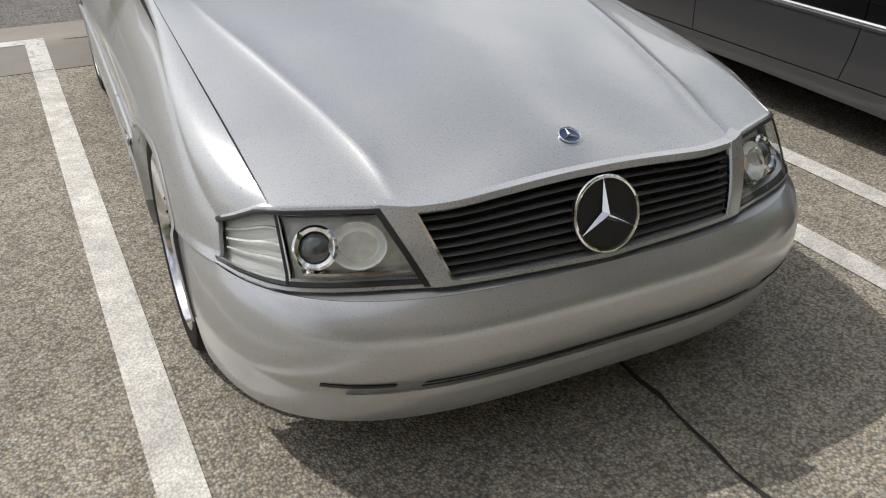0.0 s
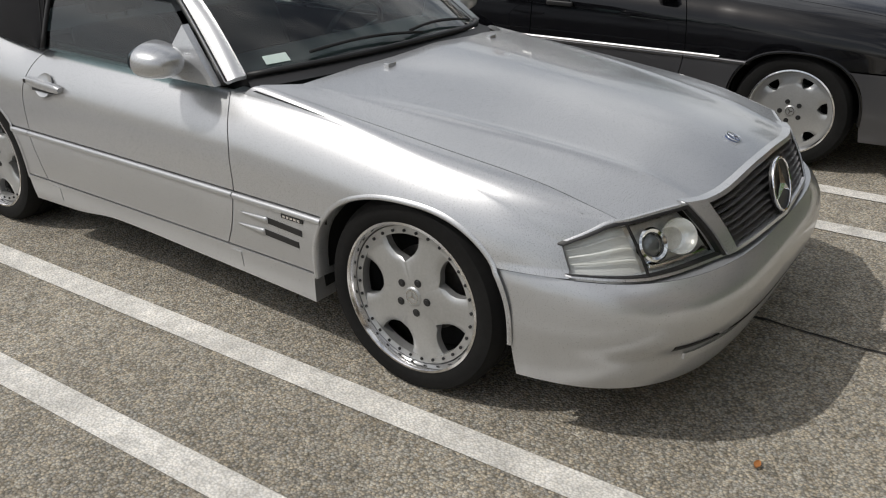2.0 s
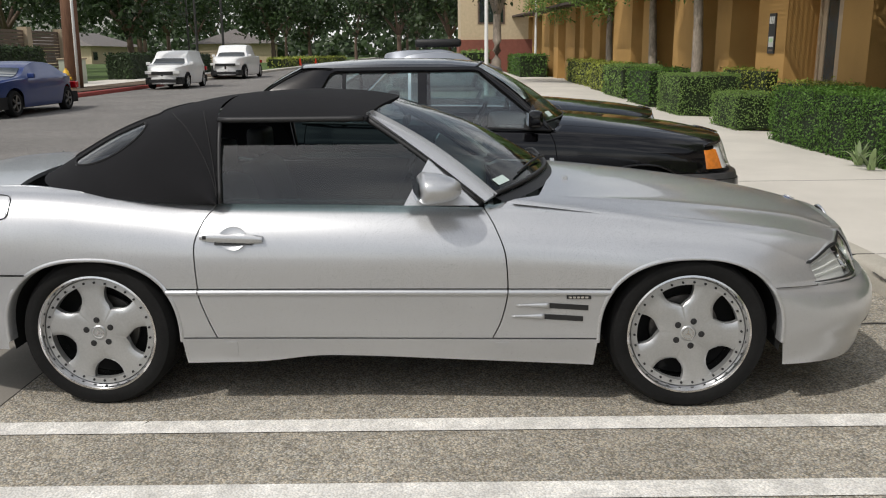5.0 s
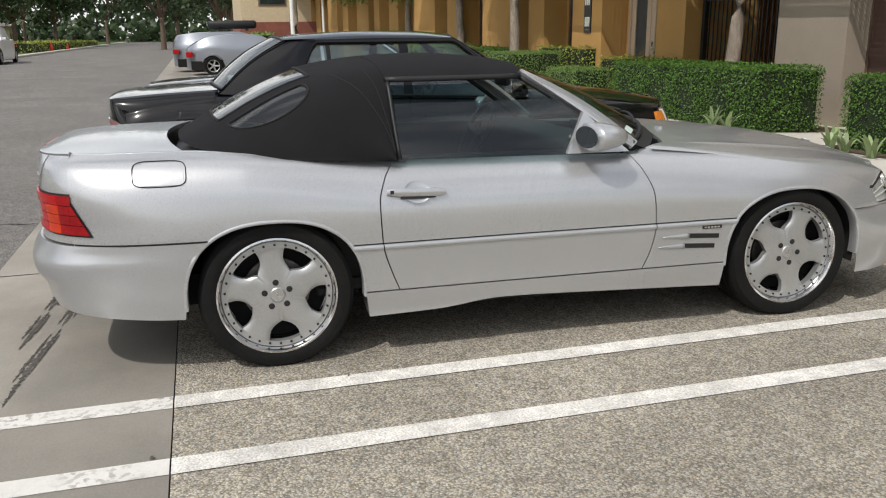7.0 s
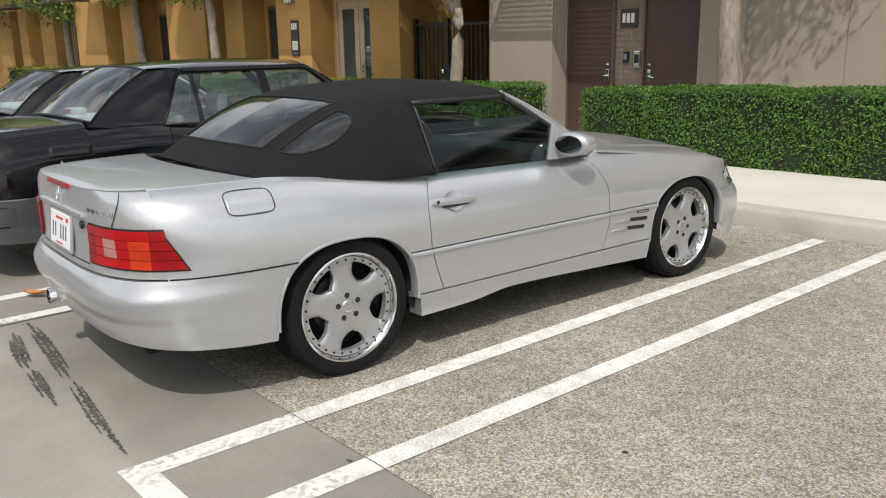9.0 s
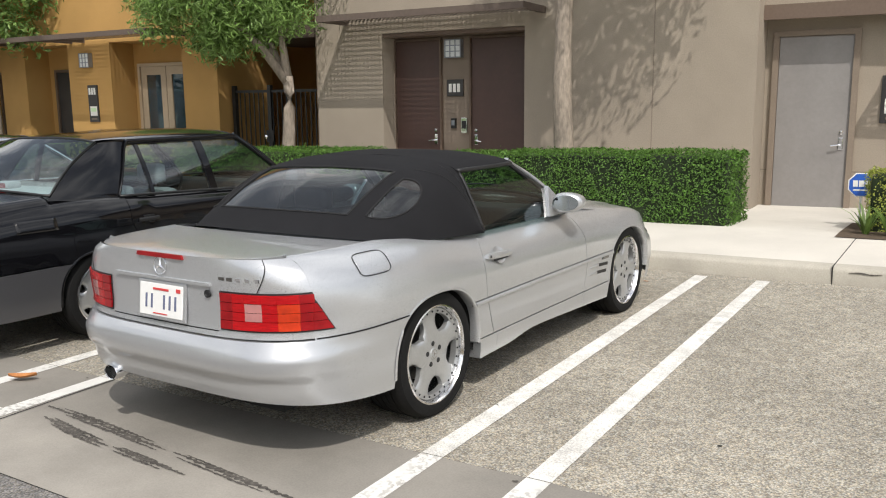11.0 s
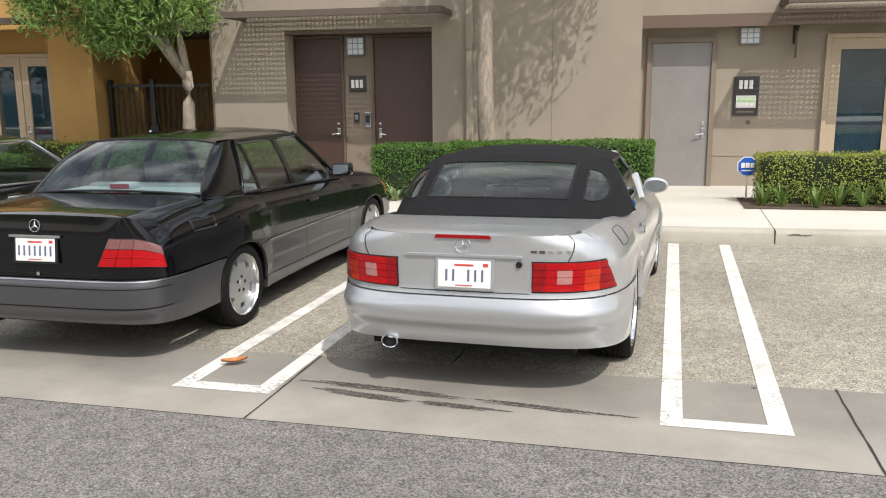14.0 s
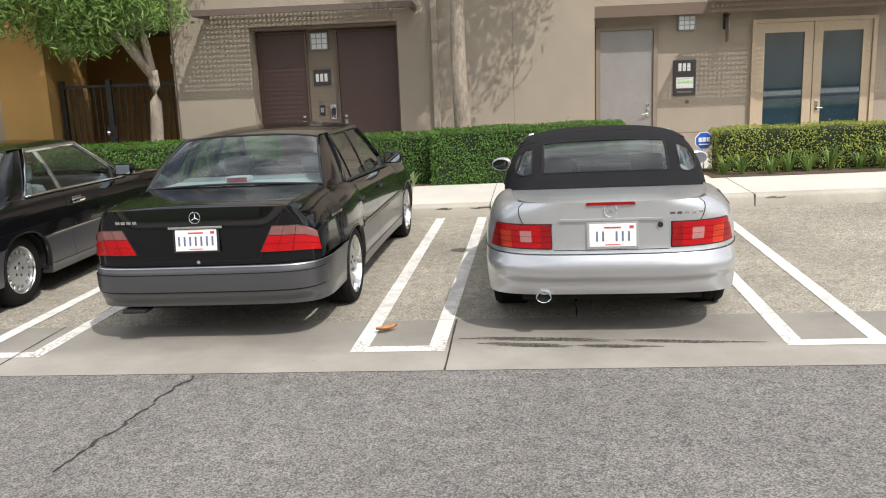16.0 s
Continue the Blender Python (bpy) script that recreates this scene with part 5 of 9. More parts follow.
# rear face
bm = bmesh.new()
add_grid(bm, lambda u, v: sl_body.face(u, v, False, 0.0), [math.copysign(1 - (1 - abs(q)) ** 2.2, q) for q in lin(-1, 1, 81)], lin(0, 1, 14))
part("rear_panel", bm, SILVER, sl, smooth=True, angle=50)
for side in (1, -1):
    tl = thing("tail_lamp")
    tl.parent = sl
    tl["label"] = "ribbed red tail lamp with clear reversing light and amber edge"
    b = sl_body
    zt_ = SL["tail"]["rim_z"](SL["deck"]["mid_end"])
    zv = lambda u, z: (zt_ - z) / (zt_ - b.zb - 0.004)
    z_lo, z_hi = 0.630, 0.790
    slant = lambda z: mix(-0.723, -0.809, (z - 0.624) / 0.157)
    face_patch(tl, "lamp_body", b, 0.505, 1.0, lambda u: zv(u, z_hi + 0.007), lambda u: zv(u, z_lo - 0.007), PLASTIC, False, 0.004, side=side, nu=26)
    bm = bmesh.new()
    side_panel(bm, b, -0.802, lambda z: max(-0.800, slant(z) + 0.008), z_lo - 0.007, z_hi + 0.007, side, 8, 8, out=0.004)
    part("lamp_body", bm, PLASTIC, tl)
    for q in range(4):
        za, zb_ = mix(z_hi, z_lo, q / 4) - 0.0012, mix(z_hi, z_lo, (q + 1) / 4) + 0.0012
        mats = [(0.513, 0.60, RED_DARK), (0.6005, 0.68, RED_LENS), (0.6805, 0.78, WHITE_LENS if q in (1, 2) else RED_LENS), (0.7805, 0.86, RED_LENS), (0.8605, 0.955, AMBER_RED if q else RED_LENS), (0.9555, 1.0, RED_DARK)]
        for ua, ub, mt in mats:
            face_patch(tl, "lens", b, ua, ub, lambda u, z=za: zv(u, z), lambda u, z=zb_: zv(u, z), mt, False, 0.012, side=side, nu=9, nv=4, back=0.012)
        if q:
            bm = bmesh.new()
            side_panel(bm, b, -0.8015, lambda z: max(-0.800, slant(z)), zb_, za, side, 8, 4, out=0.012, back=0.012)
            part("lens", bm, RED_DARK, tl, smooth=True, angle=50)
for side in (1, -1):
    bm = bmesh.new()
    ribbon(bm, [sl_body.face(side * mix(0.89, 0.76, v / 0.40), v, False, 0.0025) for v in lin(0.0, 0.40, 6)], 0.006, (1, 0, 0))
    part("lid_gap", bm, DARK, sl)
bm = bmesh.new()
ribbon(bm, [sl_body.face(u, 0.93, False, 0.0025) for u in lin(-0.49, 0.49, 23)], 0.005, (0, 0, 1))
part("lid_gap", bm, DARK, sl)
face_patch(sl, "grip_strip", sl_body, -0.44, 0.44, 0.325, 0.365, SILVER, False, 0.014, nu=21, nv=4, label="silver grip moulding over the number plate")
# plate with its frame; its writing is drawn as plain bars
def number_plate(root, m, bars, frame_mat):
    pl = thing("number_plate")
    pl.parent = root
    pl.matrix_local = m
    pl["label"] = "white number plate with dark blue bars"
    part("frame", box(-0.170, 0.170, -0.004, 0.008, -0.090, 0.090, 0.004), frame_mat, pl)
    part("plate", box(-0.1525, 0.1525, -0.008, -0.002, -0.076, 0.076, 0.003), PLATE, pl)
    for x0, x1, z0, z1 in bars:
        part("bar", box(x0, x1, -0.0105, -0.0075, z0, z1), INK, pl)
    for x0, x1, z0, z1 in ((-0.055, 0.055, 0.046, 0.056), (0.11, 0.138, 0.044, 0.062), (-0.05, 0.05, -0.065, -0.060)):
        part("red_bar", box(x0, x1, -0.0105, -0.0075, z0, z1), RED_INK, pl)
    return pl


pz = sl_body.face(0, 0.58, False, 0.012)
number_plate(sl, Matrix.Translation((0.01, pz.y, 0.716)) @ Matrix.Rotation(radians(-7), 4, "X"), [(-0.108 + k * 0.040, -0.096 + k * 0.040, -0.040, 0.026) for k in (0, 1, 3.2, 4.2, 5.2)], SILVER)
sp = sl_body.face(0, 0.17, False, 0.006)
star_badge("boot_star", sl, Matrix.Translation(sp) @ Vector((0, -1, 0.12)).to_track_quat("Z", "Y").to_matrix().to_4x4(), 0.042, mat=CHROME)
slot = face_patch(sl, "high_stop_lamp", sl_body, -0.235, 0.235, 0.005, 0.062, RED_DARK, False, 0.012, nu=17, nv=4, label="dark red high brake light bar")
for k in range(5):
    x = 0.40 + 0.045 * k
    y = sl_body.rim(x, 0.85, False) + 0.001
    part("model_badge", box(x - 0.5 * 0.034, x + 0.5 * 0.034, y - 0.003, y + 0.006, 0.842 if k else 0.844, 0.858), STEEL if k < 2 else CHROME, sl)
bm = bmesh.new()
lk = sl_body.face(0.415, 0.46, False, 0.004)
lathe(bm, [(0.018, 0.0), (0.018, -0.008), (0.011, -0.009), (0.009, -0.006), (0.0005, -0.006)], 20, axis="y", centre=lk)
part("boot_lock", bm, PLASTIC, sl, smooth=True, angle=40)
bm = bmesh.new()
for cx in (-0.455,):
    lathe(bm, [(0.036, 0.18), (0.040, -0.055), (0.038, -0.060), (0.034, -0.058), (0.032, 0.10), (0.0005, 0.10)], 28, axis="y", centre=(cx, -0.93, 0.292))
for v in bm.verts:
    v.co.x = -0.455 + (v.co.x + 0.455) * 1.35
ex_tip = part("exhaust_tip", bm, CHROME, sl, "oval chrome exhaust tip", smooth=True, angle=40)
# black disc added in the tip: the darkness of the hole put in as colour
bm = bmesh.new()
lathe(bm, [(0.0315, -0.03), (0.0005, -0.03)], 24, axis="y", centre=(-0.455, -0.93, 0.292))
for v in bm.verts:
    v.co.x = -0.455 + (v.co.x + 0.455) * 1.33
part("sooty_bore", bm, DARK, ex_tip)

# flank details
for side in (1, -1):
    d = SL["doors"][side][0]
    handle = thing("door_handle")
    handle.parent = d
    bm = bmesh.new()
    ring = []
    for i in range(15):
        y = mix(0.485, 0.745, i / 14)
        wz = 0.017 * (1 - abs(2 * i / 14 - 1) ** 6 * 0.4)
        c = sl_body.side(y, 0.748 - 0.010 * (i / 14), side, 0.020 + 0.004 * math.sin(math.pi * i / 14))
        ring.append([bm.verts.new(c + Vector((side * dx, 0, dz))) for dx, dz in ((-0.022, wz), (0, wz), (0.006, wz * 0.4), (0.006, -wz * 0.4), (0, -wz), (-0.022, -wz))])
    for p, q in zip(ring, ring[1:]):
        for j in range(6):
            f = (p[j], p[(j + 1) % 6], q[(j + 1) % 6], q[j])
            bm.faces.new(f if side > 0 else f[::-1])
    bm.faces.new(ring[0] if side < 0 else ring[0][::-1])
    bm.faces.new(ring[-1][::-1] if side < 0 else ring[-1])
    part("pull", bm, SILVER, handle, smooth=True, angle=50)
    bm = bmesh.new()
    lathe(bm, [(0.062, 0.0), (0.050, -0.012), (0.03, -0.016), (0.0005, -0.018)], 24, axis="x")
    for v in bm.verts:
        q = sl_body.side(0.62 + v.co.y * 0.95, 0.742 + v.co.z * 0.75, side, 0.012 + v.co.x * 0.4)
        v.co = q
    if side < 0:
        bmesh.ops.reverse_faces(bm, faces=bm.faces)
    part("grip_cup", bm, SILVER_LOW, handle, smooth=True)
    # thin black strip below the pull, painting the shade in the grip
    bm = bmesh.new()
    side_panel(bm, sl_body, 0.545, 0.700, lambda y: 0.716, lambda y: 0.732, side, 8, 3, out=0.0125, back=0.002)
    part("grip_shadow_gap", bm, PLASTIC, handle)
    p = sl_body.side(0.506, 0.748, side, 0.0265)
    part("key_lock", box(p.x - 0.002, p.x + 0.002, 0.498, 0.514, 0.741, 0.756), PLASTIC, handle)
    for k, z in enumerate((0.455, 0.407)):
        y0, y1 = 1.895 - 0.02 * k, 2.090 - 0.02 * k
        bm = bmesh.new()
        side_panel(bm, sl_body, y0 + 0.03, y1, lambda y: z - 0.011 - 0.06 * (y - y0 - 0.09), lambda y: z + 0.011 - 0.06 * (y - y0 - 0.09), side, 10, 3, out=0.0085, back=0.006)
        part("side_vent", bm, PLASTIC, sl, "black louvre slot behind the front wheel")
        bm = bmesh.new()
        side_panel(bm, sl_body, y0 - 0.10, y0 + 0.035, lambda y: z + 0.004 - 0.10 * max(0.0, y - y0 + 0.10), lambda y: z + 0.006 + 0.06 * max(0.0, y - y0 + 0.10), side, 10, 3, out=0.0125, back=0.012)
        part("vent_spear", bm, SILVER_LOW, sl, smooth=True)
    bm = bmesh.new()
    side_panel(bm, sl_body, 2.0, 2.10, lambda y: 0.487, lambda y: 0.502, side, 6, 3, out=0.010, back=0.004)
    bd = part("flank_badge", bm, PLASTIC, sl, "small dark badge with bright bars")
    for k in range(5):
        bm = bmesh.new()
        side_panel(bm, sl_body, 2.008 + k * 0.017, 2.020 + k * 0.017, lambda y: 0.4905, lambda y: 0.4985, side, 2, 2, out=0.0112, back=0.001)
        part("bar", bm, CHROME, bd)
    for yj in (0.56, 1.71):
        bm = bmesh.new()
        side_panel(bm, sl_body, yj, yj + 0.055, lambda y: 0.235, lambda y: 0.295, side, 4, 4, out=0.0125, back=0.004)
        part("jack_cover", bm, SILVER_LOW, sl)
    # dark joint along the top of the rear bumper
    bm = bmesh.new()
    tube(bm, [sl_body.side(y, 0.5895, side, 0.0035) for y in lin(-0.795, -sl_body.arch_half(0, 0.59) - 0.02, 14)], 0.0032, 6)
    part("bumper_joint", bm, DARK, sl)
    # mirror
    mr = thing("side_mirror")
    mr.parent = sl
    mr["label"] = "silver oval door mirror"
    cx, cy, cz = 0.902, 1.42, 0.950
    bm = bmesh.new()
    bmesh.ops.create_uvsphere(bm, u_segments=28, v_segments=16, radius=1)
    for v in bm.verts:
        x, y, z = v.co
        if y < 0:
            y *= 0.22
        x2 = math.copysign(abs(x) ** 0.85, x)
        z2 = math.copysign(abs(z) ** 0.85, z)
        v.co = Vector((side * (cx + x2 * 0.094), cy + y * 0.150 + 0.02 * x2, cz + z2 * 0.063 * (1 - 0.12 * x2)))
    if side < 0:
        bmesh.ops.reverse_faces(bm, faces=bm.faces)
    part("shell", bm, SILVER, mr, smooth=True)
    bm = bmesh.new()
    lathe(bm, [(0.082, 0.0), (0.0005, 0.0)], 28, axis="y")
    for v in bm.verts:
        v.co = Vector((side * (cx + v.co.x), cy - 0.0345 + 0.02 * v.co.x / 0.094, cz + v.co.z * 0.60))
    part("mirror_glass", bm, MIRROR, mr)
    bm = bmesh.new()
    base = [(0.800, 1.33, 0.868), (0.792, 1.64, 0.866), (0.738, 1.43, 1.050)]
    solid_face(bm, [Vector((side * (x + 0.022), y, z)) for x, y, z in base], (-side * 0.03, 0, 0))
    add_box(bm, min(side * 0.80, side * 0.90), max(side * 0.80, side * 0.90), 1.40, 1.47, 0.905, 0.945, 0.01)
    part("mirror_foot", bm, SILVER, mr)
    # fuel flap on one side only
    if side > 0:
        bm = bmesh.new()
        side_panel(bm, sl_body, -0.535, -0.345, lambda y: 0.825, lambda y: 0.910, side, 12, 8, out=0.003, back=0.004)
        part("fuel_flap", bm, SILVER, sl, smooth=True, angle=40)
        bm = bmesh.new()
        pts = [(-0.440 + 0.105 * math.copysign(abs(math.cos(q)) ** 0.45, math.cos(q)), 0.868 + 0.048 * math.copysign(abs(math.sin(q)) ** 0.45, math.sin(q))) for q in lin(0, math.tau, 41)[:-1]]
        tube(bm, [sl_body.side(y, z, side, 0.0028) for y, z in pts + pts[:1]], 0.0020, 6)
        part("flap_gap", bm, DARK, sl)

# greenhouse
def rail(y):
    return Vector((0.625 + 0.015 * math.sin((1.16 - y) * 2.2), y, 1.222))


def belt(y, inn=0.075):
    return Vector((sl_body.sx(y, sl_body.shoulder(y)) - inn + 0.05, y, sl_body.shoulder(y) + 0.008))


def arch_curve(u):
    """Arch of the hood frame behind the doors; u from right foot (0) to left foot (1)."""
    a = abs(u - 0.5) * 2
    sg = 1 if u < 0.5 else -1
    pts = [(0.0, (0.0, 0.50, 1.300)), (0.18, (0.30, 0.505, 1.293)), (0.36, (0.55, 0.515, 1.262)), (0.50, (0.645, 0.525, 1.215)), (0.75, (0.735, 0.535, 1.05)), (1.0, (0.805, 0.548, 0.878))]
    fx = curve_of([(t, p[0]) for t, p in pts])
    fy = curve_of([(t, p[1]) for t, p in pts])
    fz = curve_of([(t, p[2]) for t, p in pts])
    return Vector((sg * fx(a), fy(a), fz(a)))


def base_curve(u):
    a = abs(u - 0.5) * 2
    sg = 1 if u < 0.5 else -1
    pts = [(0.0, (0.0, -0.40, 0.960)), (0.22, (0.36, -0.375, 0.956)), (0.40, (0.60, -0.28, 0.936)), (0.60, (0.745, -0.05, 0.908)), (0.80, (0.792, 0.25, 0.884)), (1.0, (0.806, 0.545, 0.870))]
    fx = curve_of([(t, p[0]) for t, p in pts])
    fy = curve_of([(t, p[1]) for t, p in pts])
    fz = curve_of([(t, p[2]) for t, p in pts])
    return Vector((sg * fx(a), fy(a), fz(a)))


def top_rear(u, w, out=0.0):
    a = abs(u - 0.5) * 2
    p = arch_curve(u).lerp(base_curve(u), w)
    k = math.sin(math.pi * min(1, w * 1.02)) * (1 - w * 0.35)
    p += Vector((0, -0.02, 0.075)) * k * max(0.0, 1 - a ** 4)
    p += Vector(((1 if u < 0.5 else -1) * 0.020 * k * a ** 2, 0, 0))
    if out:
        n = Vector((0.0 + (0.75 if u < 0.5 else -0.75) * a ** 2, -0.55 * w, 0.8)).normalized()
        p += n * out
    return p


def in_rear_window(u, w):
    return 0.355 < u < 0.645 and 0.33 < w < 0.81


def in_quarter_window(u, w):
    uu = min(u, 1 - u)
    # a D leaning back
    x, y = (w - 0.60) / 0.21, (uu - 0.302) / (0.060 + 0.02 * (w - 0.5))
    return x * x + abs(y) ** 2.2 < 1.0 and uu < 0.322


softtop = thing("soft_top")
softtop.parent = sl
softtop["label"] = "closed black fabric soft top with clear vinyl windows"
us, ws = lin(0, 1, 121), lin(0, 1, 61)
for nm, test, mat, off in (("rear_canopy", lambda u, w: not in_rear_window(u, w) and not in_quarter_window(u, w), FABRIC, 0.0), ("rear_window", in_rear_window, VINYL, -0.002), ("quarter_window", lambda u, w: in_quarter_window(u, w) and u < 0.5, VINYL, -0.002), ("quarter_window", lambda u, w: in_quarter_window(u, w) and u > 0.5, VINYL, -0.002)):
    bm = bmesh.new()
    vs = {}
    for j in range(60):
        for i in range(120):
            if test((us[i] + us[i + 1]) / 2, (ws[j] + ws[j + 1]) / 2):
                q = []
                for a, c in ((i, j), (i, j + 1), (i + 1, j + 1), (i + 1, j)):
                    if (a, c) not in vs:
                        vs[a, c] = bm.verts.new(top_rear(us[a], ws[c], off))
                    q.append(vs[a, c])
                bm.faces.new(q)
    part(nm, bm, mat, softtop, smooth=True)
for nm, loop in (("window_seam", [(0.355, 0.33), (0.5, 0.325), (0.645, 0.33), (0.645, 0.57), (0.645, 0.81), (0.5, 0.815), (0.355, 0.81), (0.355, 0.57), (0.355, 0.33)]),):
    bm = bmesh.new()
    fine = []
    for (u0, w0), (u1, w1) in zip(loop, loop[1:]):
        fine += [(mix(u0, u1, t), mix(w0, w1, t)) for t in lin(0, 1, 8)[:-1]]
    pts = [top_rear(u, w, 0.001) for u, w in fine + fine[:1]]
    tube(bm, pts, 0.006, 6)
    part(nm, bm, STITCH, softtop)
for sgn in (0, 1):
    bm = bmesh.new()
    pts = []
    for i in range(41):
        a = i * math.tau / 40
        w = 0.60 + 0.21 * math.cos(a)
        uu = 0.302 + math.copysign(abs(math.sin(a)) ** 0.91, math.sin(a)) * (0.060 + 0.02 * (w - 0.5))
        uu = min(uu, 0.322)
        pts.append(top_rear(uu if sgn == 0 else 1 - uu, w, 0.001))
    tube(bm, pts, 0.005, 6, cap=False)
    part("window_seam", bm, STITCH, softtop)
    bm = bmesh.new()
    f = (lambda u: u) if sgn == 0 else (lambda u: 1 - u)
    tube(bm, [top_rear(f(mix(0.30, 0.03, t)), mix(0.08, 0.02, t), 0.001) for t in lin(0, 1, 16)], 0.003, 6)
    tube(bm, [top_rear(f(mix(0.33, 0.02, t)), mix(0.25, 0.04, t), 0.001) for t in lin(0, 1, 16)], 0.003, 6)
    part("canopy_seam", bm, STITCH, softtop)


def roof_front(u, v):
    """From the hood frame's arch (v = 0) to the windscreen header (v = 1); u -1 to 1."""
    a = abs(u)
    y = mix(0.50, mix(1.235, 1.165, a ** 2), v)
    zc = curve_of([(0.50, 1.300), (0.80, 1.312), (1.08, 1.296), (1.24, 1.268)])(y)
    xr = rail(y).x + 0.02
    edge = curve_of([(0.5, 1.215), (0.9, 1.225), (1.24, 1.215)])(y)
    z = edge + (zc - edge) * max(0.0, 1 - a ** 2.8) ** 0.8
    return Vector((u * xr, y + 0.025 * a * (1 - v), z))


bm = bmesh.new()
add_grid(bm, roof_front, lin(-1, 1, 41), lin(0, 1, 20), flip=False, back=0.012, axis=(0, 0, 1))
part("roof_canopy", bm, FABRIC, softtop, smooth=True, angle=60)


def screen(u, v):
    """Windscreen, v from its foot to the header."""
    a = abs(u)
    foot = Vector((u * 0.725, mix(1.965, 1.695, a ** 2.2), mix(0.945, 0.892, a ** 2)))
    head = Vector((u * 0.575, mix(1.245, 1.180, a ** 2), mix(1.262, 1.222, a ** 2)))
    p = foot.lerp(head, v)
    return p + Vector((0, 0.02, 0.03)) * math.sin(math.pi * v) * (1 - 0.3 * a)


bm = bmesh.new()
add_grid(bm, screen, lin(-1, 1, 25), lin(0, 1, 14), flip=True)
ws_ = part("windscreen", bm, SCREEN_GLASS, sl, smooth=True)
bm = bmesh.new()
tube(bm, [screen(u, 0.0) + Vector((0, 0.004, 0.004)) for u in lin(-1, 1, 25)], 0.012, 6)
part("screen_seal", bm, PLASTIC, ws_, smooth=True)
bm = bmesh.new()
add_grid(bm, lambda u, v: screen(u, -0.0) + Vector((u * 0.03 * v, 0.015 + 0.05 * v, -0.008 - 0.02 * v)), lin(-1, 1, 25), lin(0, 1, 3), flip=True)
part("cowl_panel", bm, PLASTIC, sl, smooth=True)
for k, (u0, u1) in enumerate(((-0.55, 0.12), (0.05, 0.72))):
    bm = bmesh.new()
    tube(bm, [screen(mix(u0, u1, t), 0.03 + 0.05 * math.sin(t * 2.5)) + Vector((0, 0.015, 0.018)) for t in lin(0, 1, 10)], 0.006, 6)
    part("wiper", bm, PLASTIC, sl)
for side in (1, -1):
    bm = bmesh.new()

    def pill(q, v, side=side):
        a = screen(side * 0.995, v) + Vector((side * 0.004, 0.0, 0.002))
        c = Vector((side * mix(0.795, 0.632, v), mix(1.63, 1.145, v), mix(0.868, 1.222, v)))
        p = a.lerp(c, q * 0.66)
        return p + Vector((side * 0.005, 0.005, 0.004)) * math.sin(math.pi * q) * (1 - 0.3 * v)
    add_grid(bm, pill, lin(0, 1, 8), lin(-0.02, 1, 16), flip=side < 0, back=0.02)
    part("windscreen_pillar", bm, SILVER, sl, smooth=True, angle=60)
    bm = bmesh.new()
    tube(bm, [pill(1.0, v) + Vector((side * 0.002, -0.006, -0.006)) for v in lin(0, 1, 12)], 0.013, 6)
    tube(bm, [rail(y) * 1 + Vector((side * rail(y).x - rail(y).x + side * 0.016, 0, -0.010)) for y in lin(0.53, 1.15, 12)], 0.014, 6)
    tube(bm, [belt(y) * 1 + Vector((side * belt(y).x - belt(y).x, 0, 0.004)) for y in lin(0.55, 1.62, 14)], 0.010, 6)
    bp = [arch_curve(mix(0.0, 0.245, t) if side > 0 else 1 - mix(0.0, 0.245, t)) for t in lin(0, 1, 8)]
    tube(bm, [p + Vector((side * 0.002, 0.012, 0)) for p in bp], 0.010, 6)
    part("window_seal", bm, PLASTIC, sl, smooth=True)
    bm = bmesh.new()

    def pane(y, q, side=side):
        front = 1.60 if True else 0
        top = 1.115
        top = min(top, mix(1.222, 0.868, (y - 1.165) / (1.655 - 1.165)) if y > 1.165 else 1.3) - 0.006
        z0 = belt(y).z
        z = mix(z0, max(top, z0 + 0.004), q)
        x = mix(0.800, 0.640, (z - 0.87) / 0.35) + 0.012 * math.sin(math.pi * (z - 0.87) / 0.35)
        return Vector((side * x, y, z))
    add_grid(bm, pane, lin(0.56, 1.60, 30), lin(0, 1, 8), flip=side < 0)
    part("door_glass", bm, GLASS_DARK, SL["doors"][side][0], "half-lowered tinted door glass", smooth=True)
bm = bmesh.new()
p0 = screen(0.80, 0.07)
solid_face(bm, [screen(0.80, 0.05) + Vector((0, 0.004, 0.004)), screen(0.90, 0.05) + Vector((0, 0.004, 0.004)), screen(0.90, 0.11) + Vector((0, 0.004, 0.004)), screen(0.80, 0.11) + Vector((0, 0.004, 0.004))], (0, -0.002, -0.002))
part("parking_sticker", bm, PAPER, ws_)

